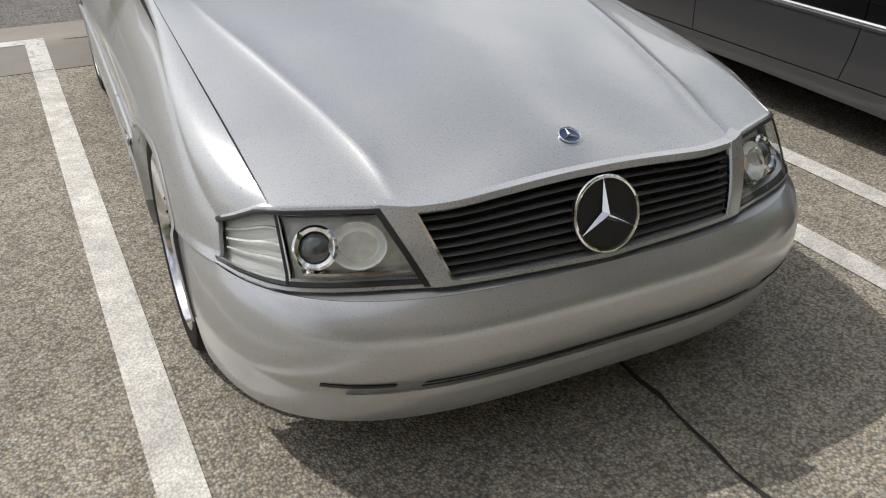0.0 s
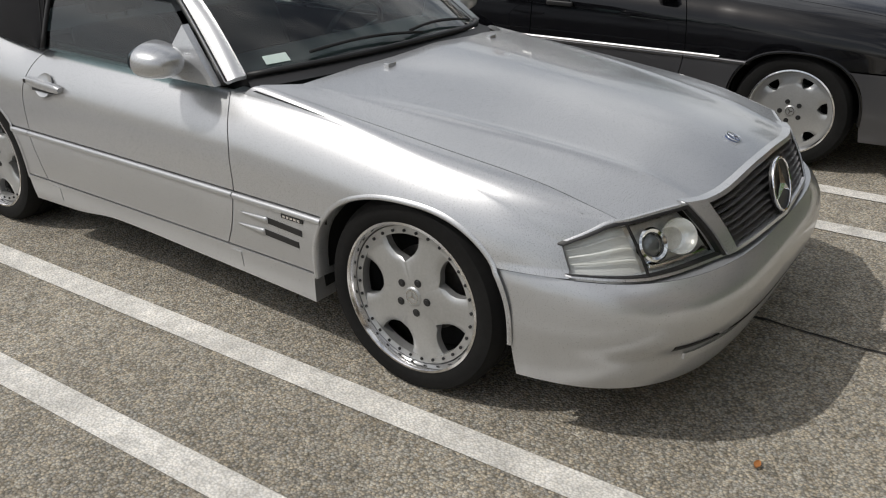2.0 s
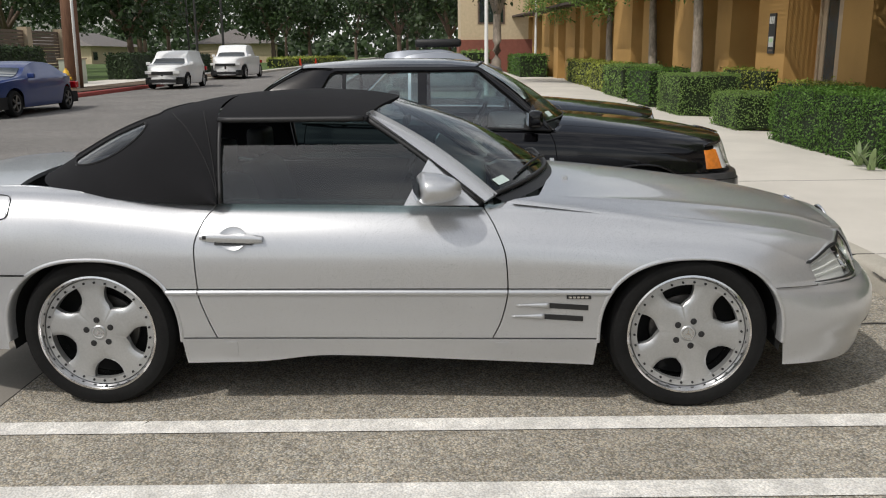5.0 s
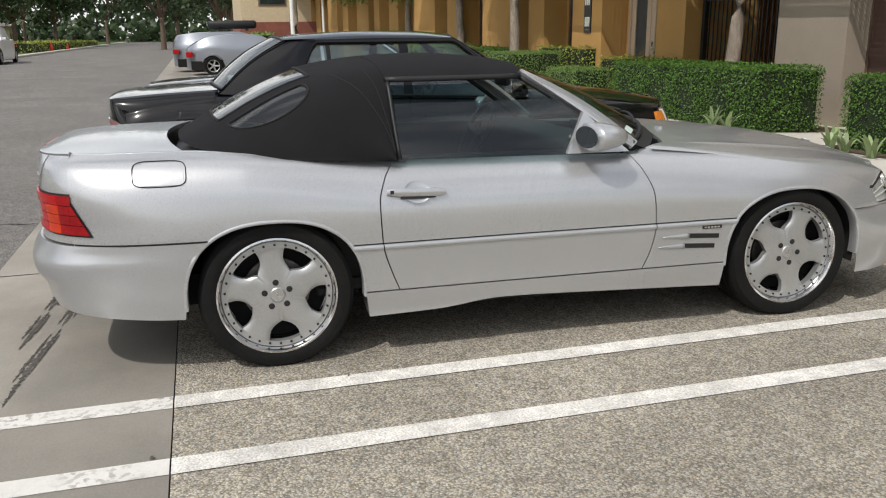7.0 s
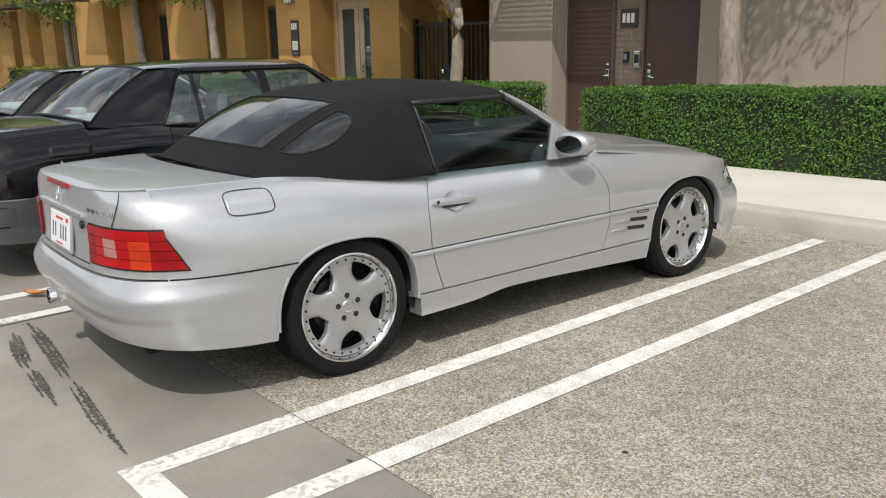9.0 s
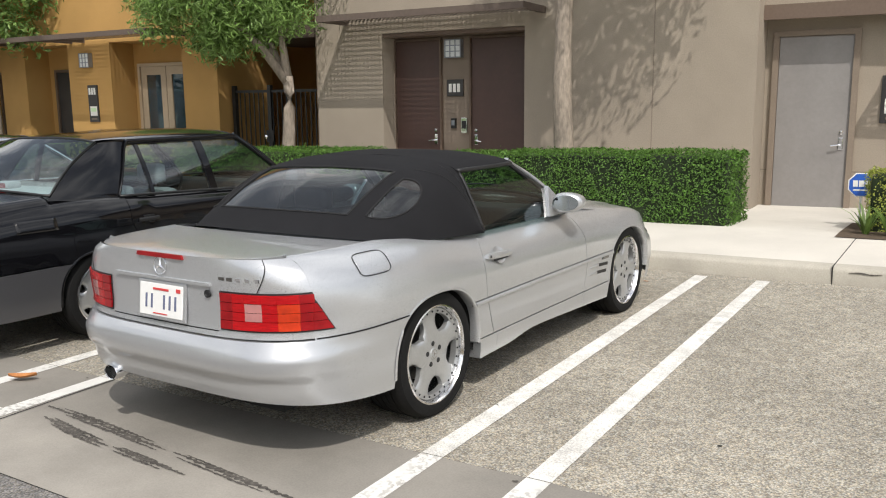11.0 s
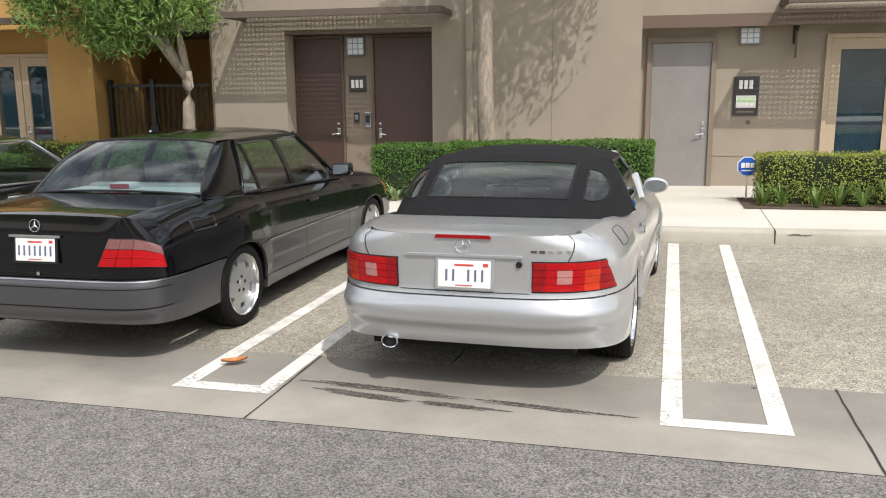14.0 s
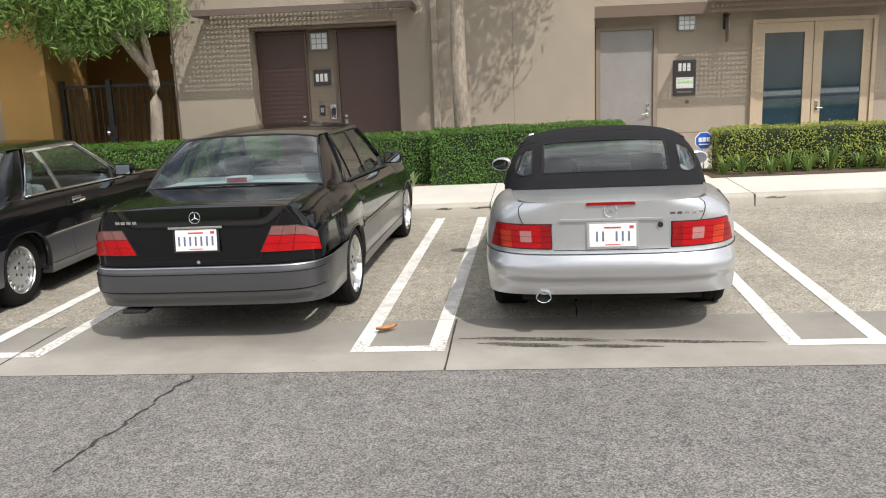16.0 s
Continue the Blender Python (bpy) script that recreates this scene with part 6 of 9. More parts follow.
# cabin
def seat(root, x, y, mat, w=0.50, top=0.98, head=1.13, z0=0.42, rows="front_seat"):
    s = thing(rows)
    s.parent = root
    bm = bmesh.new()
    add_box(bm, x - w / 2, x + w / 2, y, y + 0.5, z0 - 0.12, z0 + 0.06, 0.05)
    part("cushion", bm, mat, s, smooth=True, angle=60)
    bm = bmesh.new()
    vs = add_box(bm, x - w / 2, x + w / 2, y - 0.10, y + 0.06, z0, top, 0.06)
    for v in bm.verts:
        v.co.y -= (v.co.z - z0) * 0.32
        v.co.x = x + (v.co.x - x) * (1 - 0.12 * (v.co.z - z0) / (top - z0))
    part("backrest", bm, mat, s, smooth=True, angle=60)
    bm = bmesh.new()
    yb = y - 0.32 * (top - z0)
    add_box(bm, x - 0.13, x + 0.13, yb - 0.07, yb + 0.03, top + 0.03, head, 0.035)
    part("headrest", bm, mat, s, smooth=True, angle=60)
    bm = bmesh.new()
    tube(bm, [(x - 0.05, yb - 0.02, top - 0.03), (x - 0.05, yb - 0.02, top + 0.06)], 0.006, 6)
    tube(bm, [(x + 0.05, yb - 0.02, top - 0.03), (x + 0.05, yb - 0.02, top + 0.06)], 0.006, 6)
    part("headrest_stalk", bm, CHROME, s)
    return s


def cabin(root, y_dash, y_back, w, z_dash, mat, wheel_x=-0.36):
    bm = bmesh.new()
    add_box(bm, -w, w, y_dash - 0.30, y_dash + 0.02, z_dash - 0.30, z_dash, 0.04)
    part("dashboard", bm, LEATHER_DARK, root, smooth=True, angle=60)
    bm = bmesh.new()
    m = Matrix.Translation((wheel_x, y_dash - 0.42, z_dash - 0.06)) @ Matrix.Rotation(radians(62), 4, "X")
    r = []
    for i in range(33):
        a = i * math.tau / 32
        r.append(m @ Vector((math.cos(a) * 0.185, math.sin(a) * 0.185, 0)))
    tube(bm, r, 0.014, 6, cap=False)
    for a in (0.2, math.pi - 0.2, -math.pi / 2):
        tube(bm, [m @ Vector((0, 0, -0.02)), m @ Vector((math.cos(a) * 0.185, math.sin(a) * 0.185, 0))], 0.018, 6)
    part("steering_wheel", bm, LEATHER_DARK, root, smooth=True, angle=60)
    bm = bmesh.new()
    add_box(bm, -0.02, 0.02, y_back, y_dash, 0.30, 0.40)
    add_box(bm, -w, w, y_back, y_dash, 0.28, 0.33)
    part("cabin_floor", bm, LEATHER_DARK, root)


cabin(sl, 1.66, 0.1, 0.70, 0.90, LEATHER_DARK)
seat(sl, 0.36, 0.62, LEATHER_DARK, top=0.93, head=1.10, z0=0.44)
seat(sl, -0.36, 0.62, LEATHER_DARK, top=0.93, head=1.10, z0=0.44)
for side in (1, -1):
    bm = bmesh.new()
    add_grid(bm, lambda y, z: Vector((side * (sl_body.sx(y, sl_body.shoulder(y)) - 0.09), y, z)), lin(0.1, 1.66, 12), [0.3, 0.875], flip=side > 0)
    part("door_trim", bm, LEATHER_DARK, sl)
bm = bmesh.new()
add_box(bm, -0.72, 0.72, -0.42, 0.22, 0.86, 0.88)
part("parcel_deck", bm, LEATHER_DARK, sl)
bm = bmesh.new()
add_box(bm, -0.10, 0.10, 1.27, 1.295, 1.135, 1.185, 0.01)
tube(bm, [(0, 1.28, 1.18), (0, 1.23, 1.25)], 0.008, 6)
part("rear_view_mirror", bm, PLASTIC, sl)


# ---------- closed cars ----------
def closed_roof(root, b, g, paint, glass_mat, doors=None):
    """Roof, pillars and glass of a saloon or coupe. g holds the feet and heads of the screens and the side windows."""
    xf, xh = g["x_foot"], g["x_head"]
    zr = g["rail_z"]

    def gx(z, y=1.0):
        zb = b.shoulder(y)
        t = max(0.0, min(1.05, (z - zb) / (zr - zb)))
        return mix(xf, xh, t) + 0.015 * math.sin(math.pi * min(1, t))

    def roof(u, v):
        a = abs(u)
        y = mix(mix(g["rw_head"][0], g["rw_head"][1], a ** 2), mix(g["ws_head"][0], g["ws_head"][1], a ** 2), v)
        zc = g["roof"](y)
        e = zr + 0.012 - 0.02 * abs(2 * v - 1) ** 3
        return Vector((u * (xh + 0.012), y, e + (zc - e) * max(0.0, 1 - a ** 2.6) ** 0.8))
    bm = bmesh.new()
    add_grid(bm, roof, lin(-1, 1, 33), lin(0, 1, 20), back=0.012, axis=(0, 0, 1))
    part("roof", bm, paint, root, smooth=True, angle=60)

    def screen_of(foot, head, sag, zf):
        def f(u, v):
            a = abs(u)
            p = Vector((u * (xf - 0.055), mix(foot[0], foot[1], a ** 2.2), mix(zf, zf - 0.03, a ** 2)))
            q = roof(u * 0.97, 1.0 if sag > 0 else 0.0) + Vector((0, 0, -0.004))
            return p.lerp(q, v) + Vector((0, 0.02 * sag, 0.025)) * math.sin(math.pi * v)
        return f
    for nm, f, fl in (("windscreen", screen_of(g["ws_foot"], g["ws_head"], 1, g["ws_z"]), True), ("rear_window", screen_of(g["rw_foot"], g["rw_head"], -1, g["rw_z"]), False)):
        bm = bmesh.new()
        add_grid(bm, f, lin(-1, 1, 25), lin(0, 1, 12), flip=fl)
        pane = part(nm, bm, glass_mat, root, smooth=True)
        bm = bmesh.new()
        loop = [f(u, 0.0) for u in lin(-1, 1, 17)] + [f(1, v) for v in lin(0, 1, 9)[1:]] + [f(u, 1.0) for u in lin(1, -1, 17)[1:]] + [f(-1, v) for v in lin(1, 0, 9)[1:]]
        tube(bm, loop, 0.010, 6, cap=False)
        part("window_seal", bm, PLASTIC, pane, smooth=True)
        if nm == "windscreen":
            wsf = f
        else:
            rwf = f
    for k, (u0, u1) in enumerate(((-0.6, 0.3),)):
        bm = bmesh.new()
        tube(bm, [wsf(mix(u0, u1, t), 0.04 + 0.03 * math.sin(t * 2.5)) + Vector((0, 0.012, 0.016)) for t in lin(0, 1, 8)], 0.006, 6)
        part("wiper", bm, PLASTIC, root)
    bm = bmesh.new()
    solid_face(bm, [wsf(u, v) + Vector((0, 0.004, 0.004)) for u, v in ((0.72, 0.05), (0.82, 0.05), (0.82, 0.12), (0.72, 0.12))], (0, -0.002, -0.002))
    part("parking_sticker", bm, PAPER, root)
    ya, yc = g["a_foot"], g["c_foot"]      # ends of the side window band at the belt
    yat, yct = g["ws_head"][1], g["c_head"]

    def upper(y):
        """Top of the side window band at y."""
        z = zr - 0.012
        if y > yat:
            z = mix(zr, b.shoulder(ya), (y - yat) / (ya - yat))
        if y < yct:
            z = min(z, mix(zr, b.shoulder(yc), (yct - y) / (yct - yc)))
        return z
    for side in (1, -1):
        # pillars towards the screens
        for nm, f, foot, head, zf in (("windscreen_pillar", wsf, ya, yat, b.shoulder(ya)), ("rear_pillar", rwf, yc, yct, b.shoulder(yc))):
            bm = bmesh.new()

            def pill(q, v, side=side, f=f, foot=foot, head=head, zf=zf):
                a = f(side * 0.995, v)
                z = mix(zf, zr, v)
                c = Vector((side * gx(z, foot), mix(foot, head, v), z))
                return a.lerp(c, q) + Vector((side * 0.012, 0, 0.006)) * math.sin(math.pi * q)
            add_grid(bm, pill, lin(0, 1, 8), lin(-0.09, 1.0, 14), flip=(side < 0) == (nm == "windscreen_pillar"), back=0.02)
            part(nm, bm, paint, root, smooth=True, angle=60)
        # rail over the windows
        bm = bmesh.new()
        add_grid(bm, lambda y, q: Vector((side * (gx(upper(y) - 0.02, y) + 0.004 + 0.008 * math.sin(math.pi * q)), y, upper(y) + mix(-0.022, 0.022, q))), lin(yc, ya, 50), lin(0, 1, 5), flip=side < 0, back=0.012, axis=(side, 0, 0))
        part("window_rail", bm, g.get("trim", PLASTIC), root, smooth=True, angle=60)
        bm = bmesh.new()
        tube(bm, [Vector((side * (gx(b.shoulder(y), y) + 0.012), y, b.shoulder(y) + 0.006)) for y in lin(yc, ya, 20)], 0.011, 6)
        part("belt_moulding", bm, g.get("belt_mat", PLASTIC), root, smooth=True)
        for y0, y1 in g["panes"]:
            bm = bmesh.new()

            def pane_f(y, q, side=side):
                z0, z1 = b.shoulder(y) + 0.004, upper(y) - 0.015
                z = mix(z0, max(z1, z0 + 0.002), q)
                return Vector((side * (gx(z, y) - 0.006), y, z))
            add_grid(bm, pane_f, lin(y0, y1, 20), lin(0, 1, 8), flip=side < 0)
            part("side_glass", bm, glass_mat, root, smooth=True)
        for y0, y1 in g["posts"]:
            bm = bmesh.new()

            def post_f(q, v, side=side, y0=y0, y1=y1):
                z = mix(b.shoulder(y0), upper((y0 + y1) / 2), v)
                return Vector((side * (gx(z, y0) + 0.002), mix(y0, y1, q) - 0.05 * v * 0, z))
            add_grid(bm, post_f, [0, 0.5, 1], lin(0, 1, 8), flip=side < 0, back=0.03, axis=(side, 0, 0))
            part("door_pillar", bm, g.get("trim", PLASTIC), root, smooth=True, angle=50)
        # mirror
        mr = thing("side_mirror")
        mr.parent = root
        cy, cz = g["mirror"]
        cx = gx(cz, cy) + 0.15
        bm = bmesh.new()
        add_box(bm, min(side * (cx - 0.095), side * (cx + 0.095)), max(side * (cx - 0.095), side * (cx + 0.095)), cy - 0.035, cy + 0.075, cz - 0.062, cz + 0.062, 0.030)
        part("shell", bm, paint, mr, smooth=True, angle=60)
        bm = bmesh.new()
        add_box(bm, min(side * (cx - 0.078), side * (cx + 0.078)), max(side * (cx - 0.078), side * (cx + 0.078)), cy - 0.039, cy - 0.034, cz - 0.046, cz + 0.046)
        part("mirror_glass", bm, MIRROR, mr)
        bm = bmesh.new()
        solid_face(bm, [Vector((side * (gx(z, y) + 0.012), y, z)) for y, z in ((cy - 0.06, b.shoulder(cy) + 0.005), (ya - 0.03, b.shoulder(ya) + 0.005), (cy + 0.02, cz + 0.10))], (-side * 0.02, 0, 0))
        add_box(bm, min(side * (cx - 0.15), side * (cx - 0.07)), max(side * (cx - 0.15), side * (cx - 0.07)), cy - 0.02, cy + 0.04, cz - 0.055, cz - 0.015, 0.008)
        part("mirror_foot", bm, PLASTIC, mr)
    return gx


def shelf_and_cabin(root, y_dash, y_back, w, zb, mat, rear_y, heads=True):
    cabin(root, y_dash, y_back, w, zb + 0.03, mat)
    for x in (0.37, -0.37):
        seat(root, x, y_dash - 0.98, mat, top=0.98, head=1.17, z0=0.48)
    bm = bmesh.new()
    add_box(bm, -w + 0.04, w - 0.04, rear_y - 0.05, rear_y + 0.42, 0.38, 0.55, 0.05)
    vs = add_box(bm, -w + 0.04, w - 0.04, rear_y - 0.15, rear_y, 0.5, 1.04, 0.05)
    part("rear_bench", bm, mat, root, smooth=True, angle=60)
    for x in (0.36, -0.36) if heads else ():
        bm = bmesh.new()
        add_box(bm, x - 0.14, x + 0.14, rear_y - 0.18, rear_y - 0.08, 1.02, 1.17, 0.03)
        part("rear_headrest", bm, mat, root, smooth=True, angle=60)
    part("parcel_shelf", box(-w + 0.02, w - 0.02, y_back - 0.30, rear_y - 0.12, 0.985, 1.012), material("pale_shelf_cloth", (0.46, 0.52, 0.53), 0.9, grain=0.1, scale=50), root)


def plain_handle(root, b, y0, y1, z, mat, r=0.014, cup=PLASTIC):
    for side in (1, -1):
        h = thing("door_handle")
        h.parent = root
        c = b.side((y0 + y1) / 2, z, side, 0.016)
        part("pull", box(c.x - 0.010, c.x + 0.010, y0, y1, z - r, z + r, 0.007), mat, h, smooth=True, angle=60)
        part("cup", box(c.x - side * 0.018 - 0.004, c.x - side * 0.018 + 0.004, y0 + 0.03, y1 - 0.03, z - 2 * r, z + 2 * r, 0.003), cup, h)


SAL = dict(
    wb=2.80, hub=0.315, mould=0.575, door_low=0.30, tyre_r=0.320, rim_r=0.232, tyre_w=0.225, track=0.860,
    width=[(-1.1, 0.862), (-0.5, 0.876), (-0.35, 0.888), (0.0, 0.905), (0.35, 0.888), (0.5, 0.872), (1.2, 0.870), (2.3, 0.872), (2.45, 0.885), (2.8, 0.903), (3.15, 0.882), (3.3, 0.868), (3.7, 0.85)],
    inset=[(0.15, 0.04), (0.25, 0.018), (0.40, 0.004), (0.55, 0.0), (0.65, 0.004), (0.80, 0.018), (1.0, 0.05)],
    front=[(0.18, 3.54), (0.26, 3.60), (0.45, 3.63), (0.57, 3.615), (0.62, 3.565), (0.85, 3.515)],
    rear=[(0.22, -1.06), (0.28, -1.095), (0.33, -1.105), (0.345, -1.125), (0.45, -1.14), (0.53, -1.14), (0.565, -1.125), (0.60, -1.100), (0.85, -1.088), (1.05, -1.060)],
    shoulder=[(-1.1, 0.845), (-0.96, 0.88), (-0.8, 0.915), (-0.4, 0.960), (0.0, 0.978), (0.3, 0.972), (1.2, 0.938), (2.1, 0.898), (2.6, 0.868), (3.1, 0.818), (3.4, 0.765), (3.6, 0.72)],
    crown=[(-1.10, 0.985), (-1.05, 1.004), (-0.8, 1.022), (-0.3, 1.045), (2.1, 1.005), (2.4, 0.985), (2.9, 0.935), (3.3, 0.88), (3.56, 0.825)],
    ycf=2.95, ycr=-0.45, bow_front=(5.0, 4.6, 6.0, 5.0), bow_rear=(7.0, 6.0, 6.5, 5.5), roll=[(-0.8, 0.042), (-0.3, 0.06)], drop=0.15,
    tail=dict(edge=curve_of([(0.0, -1.085), (0.6, -1.08), (0.84, -1.065), (0.93, -1.03), (1.0, -0.965)]),
              foot=curve_of([(0.0, -1.10), (0.55, -1.095), (0.85, -1.05), (0.95, -0.99), (1.0, -0.93)]), bulge=0.004,
              seam_x=curve_of([(-1.07, 0.665), (-0.3, 0.700)]), seam_z=curve_of([(-1.08, 0.978), (-1.05, 0.985), (-0.3, 1.030)])),
    arch=[(0.352, 0.318), (0.355, 0.325)],
    hood=dict(side_start=2.16, mid_start=2.30, side_end=3.29, mid_end=3.515, face_end=3.32, p=3.4, cut=0.86, cut_end=0.88),
    deck=dict(side_start=-0.30, mid_start=-0.31, side_end=-0.965, mid_end=-1.065, face_end=-0.93, cut=0.84, rise=0.06),
    door_front=[(0.28, 2.10), (0.45, 2.15), (0.6, 2.17), (0.8, 2.15), (0.92, 2.10)],
    door_rear=[(0.28, 0.44), (0.45, 0.40), (0.58, 0.385), (0.70, 0.30), (0.82, 0.26), (0.95, 0.27)],
    door_split=curve_of([(0.28, 1.15), (0.95, 1.15)]),
    sill=[(0.3, 0.20), (1.4, 0.215), (2.5, 0.20)],
    bumper_low=(0.20, lambda a: 0.285 - 0.02 * a ** 2), turns=(10, 40),
    wheel_style=dict(n=6, ri=0.138, ro=0.193, waist=0.060, root=0.074, tip=0.068, dish=-0.02, out=-0.010, label="silver wheel face with six cut-outs", rivets=0),
)
sal = thing("saloon_car", Matrix.Translation((-2.935, 0.158, 0)) @ Matrix.Rotation(radians(-0.3), 4, "Z"), "black four-door saloon with grey lower body, parked in a bay", "car")
sb = coachwork(sal, SAL, BLACK, ANTHRACITE)
gs = dict(x_foot=0.775, x_head=0.585, rail_z=1.372, roof=curve_of([(0.1, 1.402), (0.5, 1.434), (0.9, 1.447), (1.3, 1.443), (1.6, 1.415), (1.7, 1.40)]),
          ws_foot=(2.31, 2.07), ws_head=(1.63, 1.56), rw_head=(0.17, 0.225), rw_foot=(-0.33, -0.265), ws_z=0.985, rw_z=1.058,
          a_foot=2.13, c_foot=0.24, c_head=0.46, panes=((0.27, 0.535), (0.565, 1.12), (1.18, 2.09)), posts=((0.535, 0.565), (1.115, 1.185)), mirror=(1.97, 1.0), trim=BLACK)
closed_roof(sal, sb, gs, BLACK, GLASS)
shelf_and_cabin(sal, 2.02, 0.10, 0.74, 0.92, LEATHER, 0.45, heads=False)
plain_handle(sal, sb, 0.32, 0.50, 0.80, PLASTIC)
plain_handle(sal, sb, 1.26, 1.44, 0.79, PLASTIC)
# rear face
def rear_face(root, b, paint):
    bm = bmesh.new()
    add_grid(bm, lambda u, v: b.face(u, v, False, 0.0), [math.copysign(1 - (1 - abs(q)) ** 2.2, q) for q in lin(-1, 1, 71)], lin(0, 1, 14))
    part("rear_panel", bm, paint, root, smooth=True, angle=50)


def front_face(root, b, paint, ug, um):
    bm = bmesh.new()
    add_grid(bm, lambda u, v: b.face(u, v, True, -0.03), [math.copysign(1 - (1 - abs(q)) ** 2.2, q) for q in lin(-1, 1, 51)], lin(0, 1, 6), flip=True)
    part("nose_panel", bm, DARK, root, smooth=True)
    for side in (1, -1):
        lamp = thing("headlamp")
        lamp.parent = root
        face_patch(lamp, "bowl", b, ug, um, 0.12, 0.88, LAMP_BOWL, True, -0.02, side=side)
        face_patch(lamp, "cover_glass", b, ug, um, 0.12, 0.88, LAMP_GLASS, True, 0.006, side=side, back=0)
        face_patch(lamp, "turn_signal", b, um + 0.045, 1.0, 0.22, 0.88, AMBER, True, 0.006, side=side, label="amber turn signal lens")
        face_patch(lamp, "marker_lens", b, um + 0.010, um + 0.040, 0.20, 0.88, LAMP_CLEAR, True, 0.006, side=side, nu=4)
    face_patch(root, "nose_trim", b, -1.0, 1.0, 0.0, 0.10, paint, True, 0.004, nu=33, nv=3)
    gr = thing("grille")
    gr.parent = root
    face_patch(gr, "grille_back", b, -ug + 0.04, ug - 0.04, 0.08, 0.97, DARK, True, 0.006, nu=17)
    for k in range(6):
        v = 0.16 + k * 0.13
        face_patch(gr, "slat", b, -ug + 0.05, ug - 0.05, v, v + 0.035, CHROME, True, 0.014, nu=17, nv=2)
    for a0, a1, v0, v1 in ((-ug + 0.03, ug - 0.03, -0.02, 0.07), (-ug + 0.03, -ug + 0.05, 0, 1.0), (ug - 0.05, ug - 0.03, 0, 1.0)):
        face_patch(gr, "surround", b, a0, a1, v0, v1, CHROME, True, 0.022, nu=9, nv=6)


rear_face(sal, sb, BLACK)
front_face(sal, sb, BLACK, 0.42, 0.90)
for side in (1, -1):
    tl = thing("tail_lamp")
    tl.parent = sal
    tl["label"] = "tail lamp, smoked pink over ribbed red"
    inn = lambda v: mix(0.672, 0.548, (v - 0.35) / 0.44)
    face_patch(tl, "lamp_body", sb, lambda v: inn(v) - 0.006, 1.0, 0.335, 0.795, PLASTIC, False, 0.006, side=side, nu=20)
    for v0, v1, mt in ((0.345, 0.50, PALE_RED), (0.51, 0.645, RED_LENS), (0.652, 0.785, RED_LENS)):
        for k in range(3):
            face_patch(tl, "lens", sb, lambda v, k=k: mix(inn(v), 1.0, (0, 0.30, 0.58)[k]) + 0.004, lambda v, k=k: mix(inn(v), 1.0, (0.30, 0.58, 1.0)[k]), v0, v1, mt, False, 0.015, side=side, nu=6, nv=4, back=0.012)
for side in (1, -1):
    bm = bmesh.new()
    ribbon(bm, [sb.face(side * mix(0.81, 0.525, v / 0.93), v, False, 0.003) for v in lin(0.0, 0.93, 8)], 0.006, (1, 0, 0))
    part("lid_gap", bm, DARK, sal)
bm = bmesh.new()
ribbon(bm, [sb.face(u, 0.925, False, 0.003) for u in lin(-0.525, 0.525, 15)], 0.006, (0, 0, 1))
part("lid_gap", bm, DARK, sal)
face_patch(sal, "grip_bar", sb, -0.245, 0.245, 0.315, 0.355, CHROME, False, 0.022, nu=17, nv=4, label="chrome grip bar over the number plate")
pz = sb.face(0, 0.63, False, 0.012)
number_plate(sal, Matrix.Translation((0.0, pz.y, 0.765)) @ Matrix.Rotation(radians(-7), 4, "X"), [(-0.130 + k * 0.041, -0.117 + k * 0.041, -0.040, 0.026) for k in range(7)], PLASTIC)
sp = sb.face(0, 0.17, False, 0.008)
star_badge("boot_star", sal, Matrix.Translation(sp) @ Vector((0, -1, 0.12)).to_track_quat("Z", "Y").to_matrix().to_4x4(), 0.040)
for k in range(4):
    x = -0.60 + 0.044 * k
    part("model_badge", box(x, x + 0.032, sb.face(x / 0.82, 0.24, False, 0.006).y - 0.004, sb.face(x / 0.82, 0.24, False, 0.006).y + 0.006, 0.888, 0.908), CHROME, sal)
bm = bmesh.new()
lathe(bm, [(0.013, 0.0), (0.013, -0.008), (0.0005, -0.008)], 16, axis="y", centre=(0.0, sb.face(0, 0.96, False, 0.006).y, 0.605))
part("boot_lock", bm, CHROME, sal)
bm = bmesh.new()
wrap_bumper(bm, sb, False, lambda z: -0.36, 0.566, 0.574, out=0.011, n=34, nv=2)
part("bumper_strip", bm, material("bright_bumper_strip", (0.45, 0.45, 0.46), 0.3, 0.9), sal)
for ahead, yend in ((False, -0.80), (True, 3.30)):
    bm = bmesh.new()
    wrap_bumper(bm, sb, ahead, lambda z: yend, 0.398, 0.520, out=0.015, n=34, nv=5)
    panel = part("bumper_insert", bm, ANTHRACITE, sal, "raised grey rubbing panel round the bumper", smooth=True, angle=50)
    for z0, z1 in ((0.388, 0.398), (0.520, 0.526)):
        bm = bmesh.new()
        wrap_bumper(bm, sb, ahead, lambda z: yend - (0.012 if ahead else -0.012), z0, z1, out=0.0085, n=34, nv=2)
        part("bumper_groove", bm, DARK, panel)
    for side in (1, -1):
        bm = bmesh.new()
        sy = 1 if ahead else -1
        side_panel(bm, sb, min(yend, yend - sy * 0.012), max(yend, yend - sy * 0.012), 0.388, 0.526, side, 2, 6, out=0.0085)
        part("bumper_groove", bm, DARK, panel)
part("exhaust_tip", box(-0.62, -0.44, -1.12, -0.9, 0.235, 0.265, 0.01), PLASTIC, sal)
bm = bmesh.new()
add_box(bm, -0.10, 0.10, -0.20, -0.08, 1.05, 1.10, 0.02)
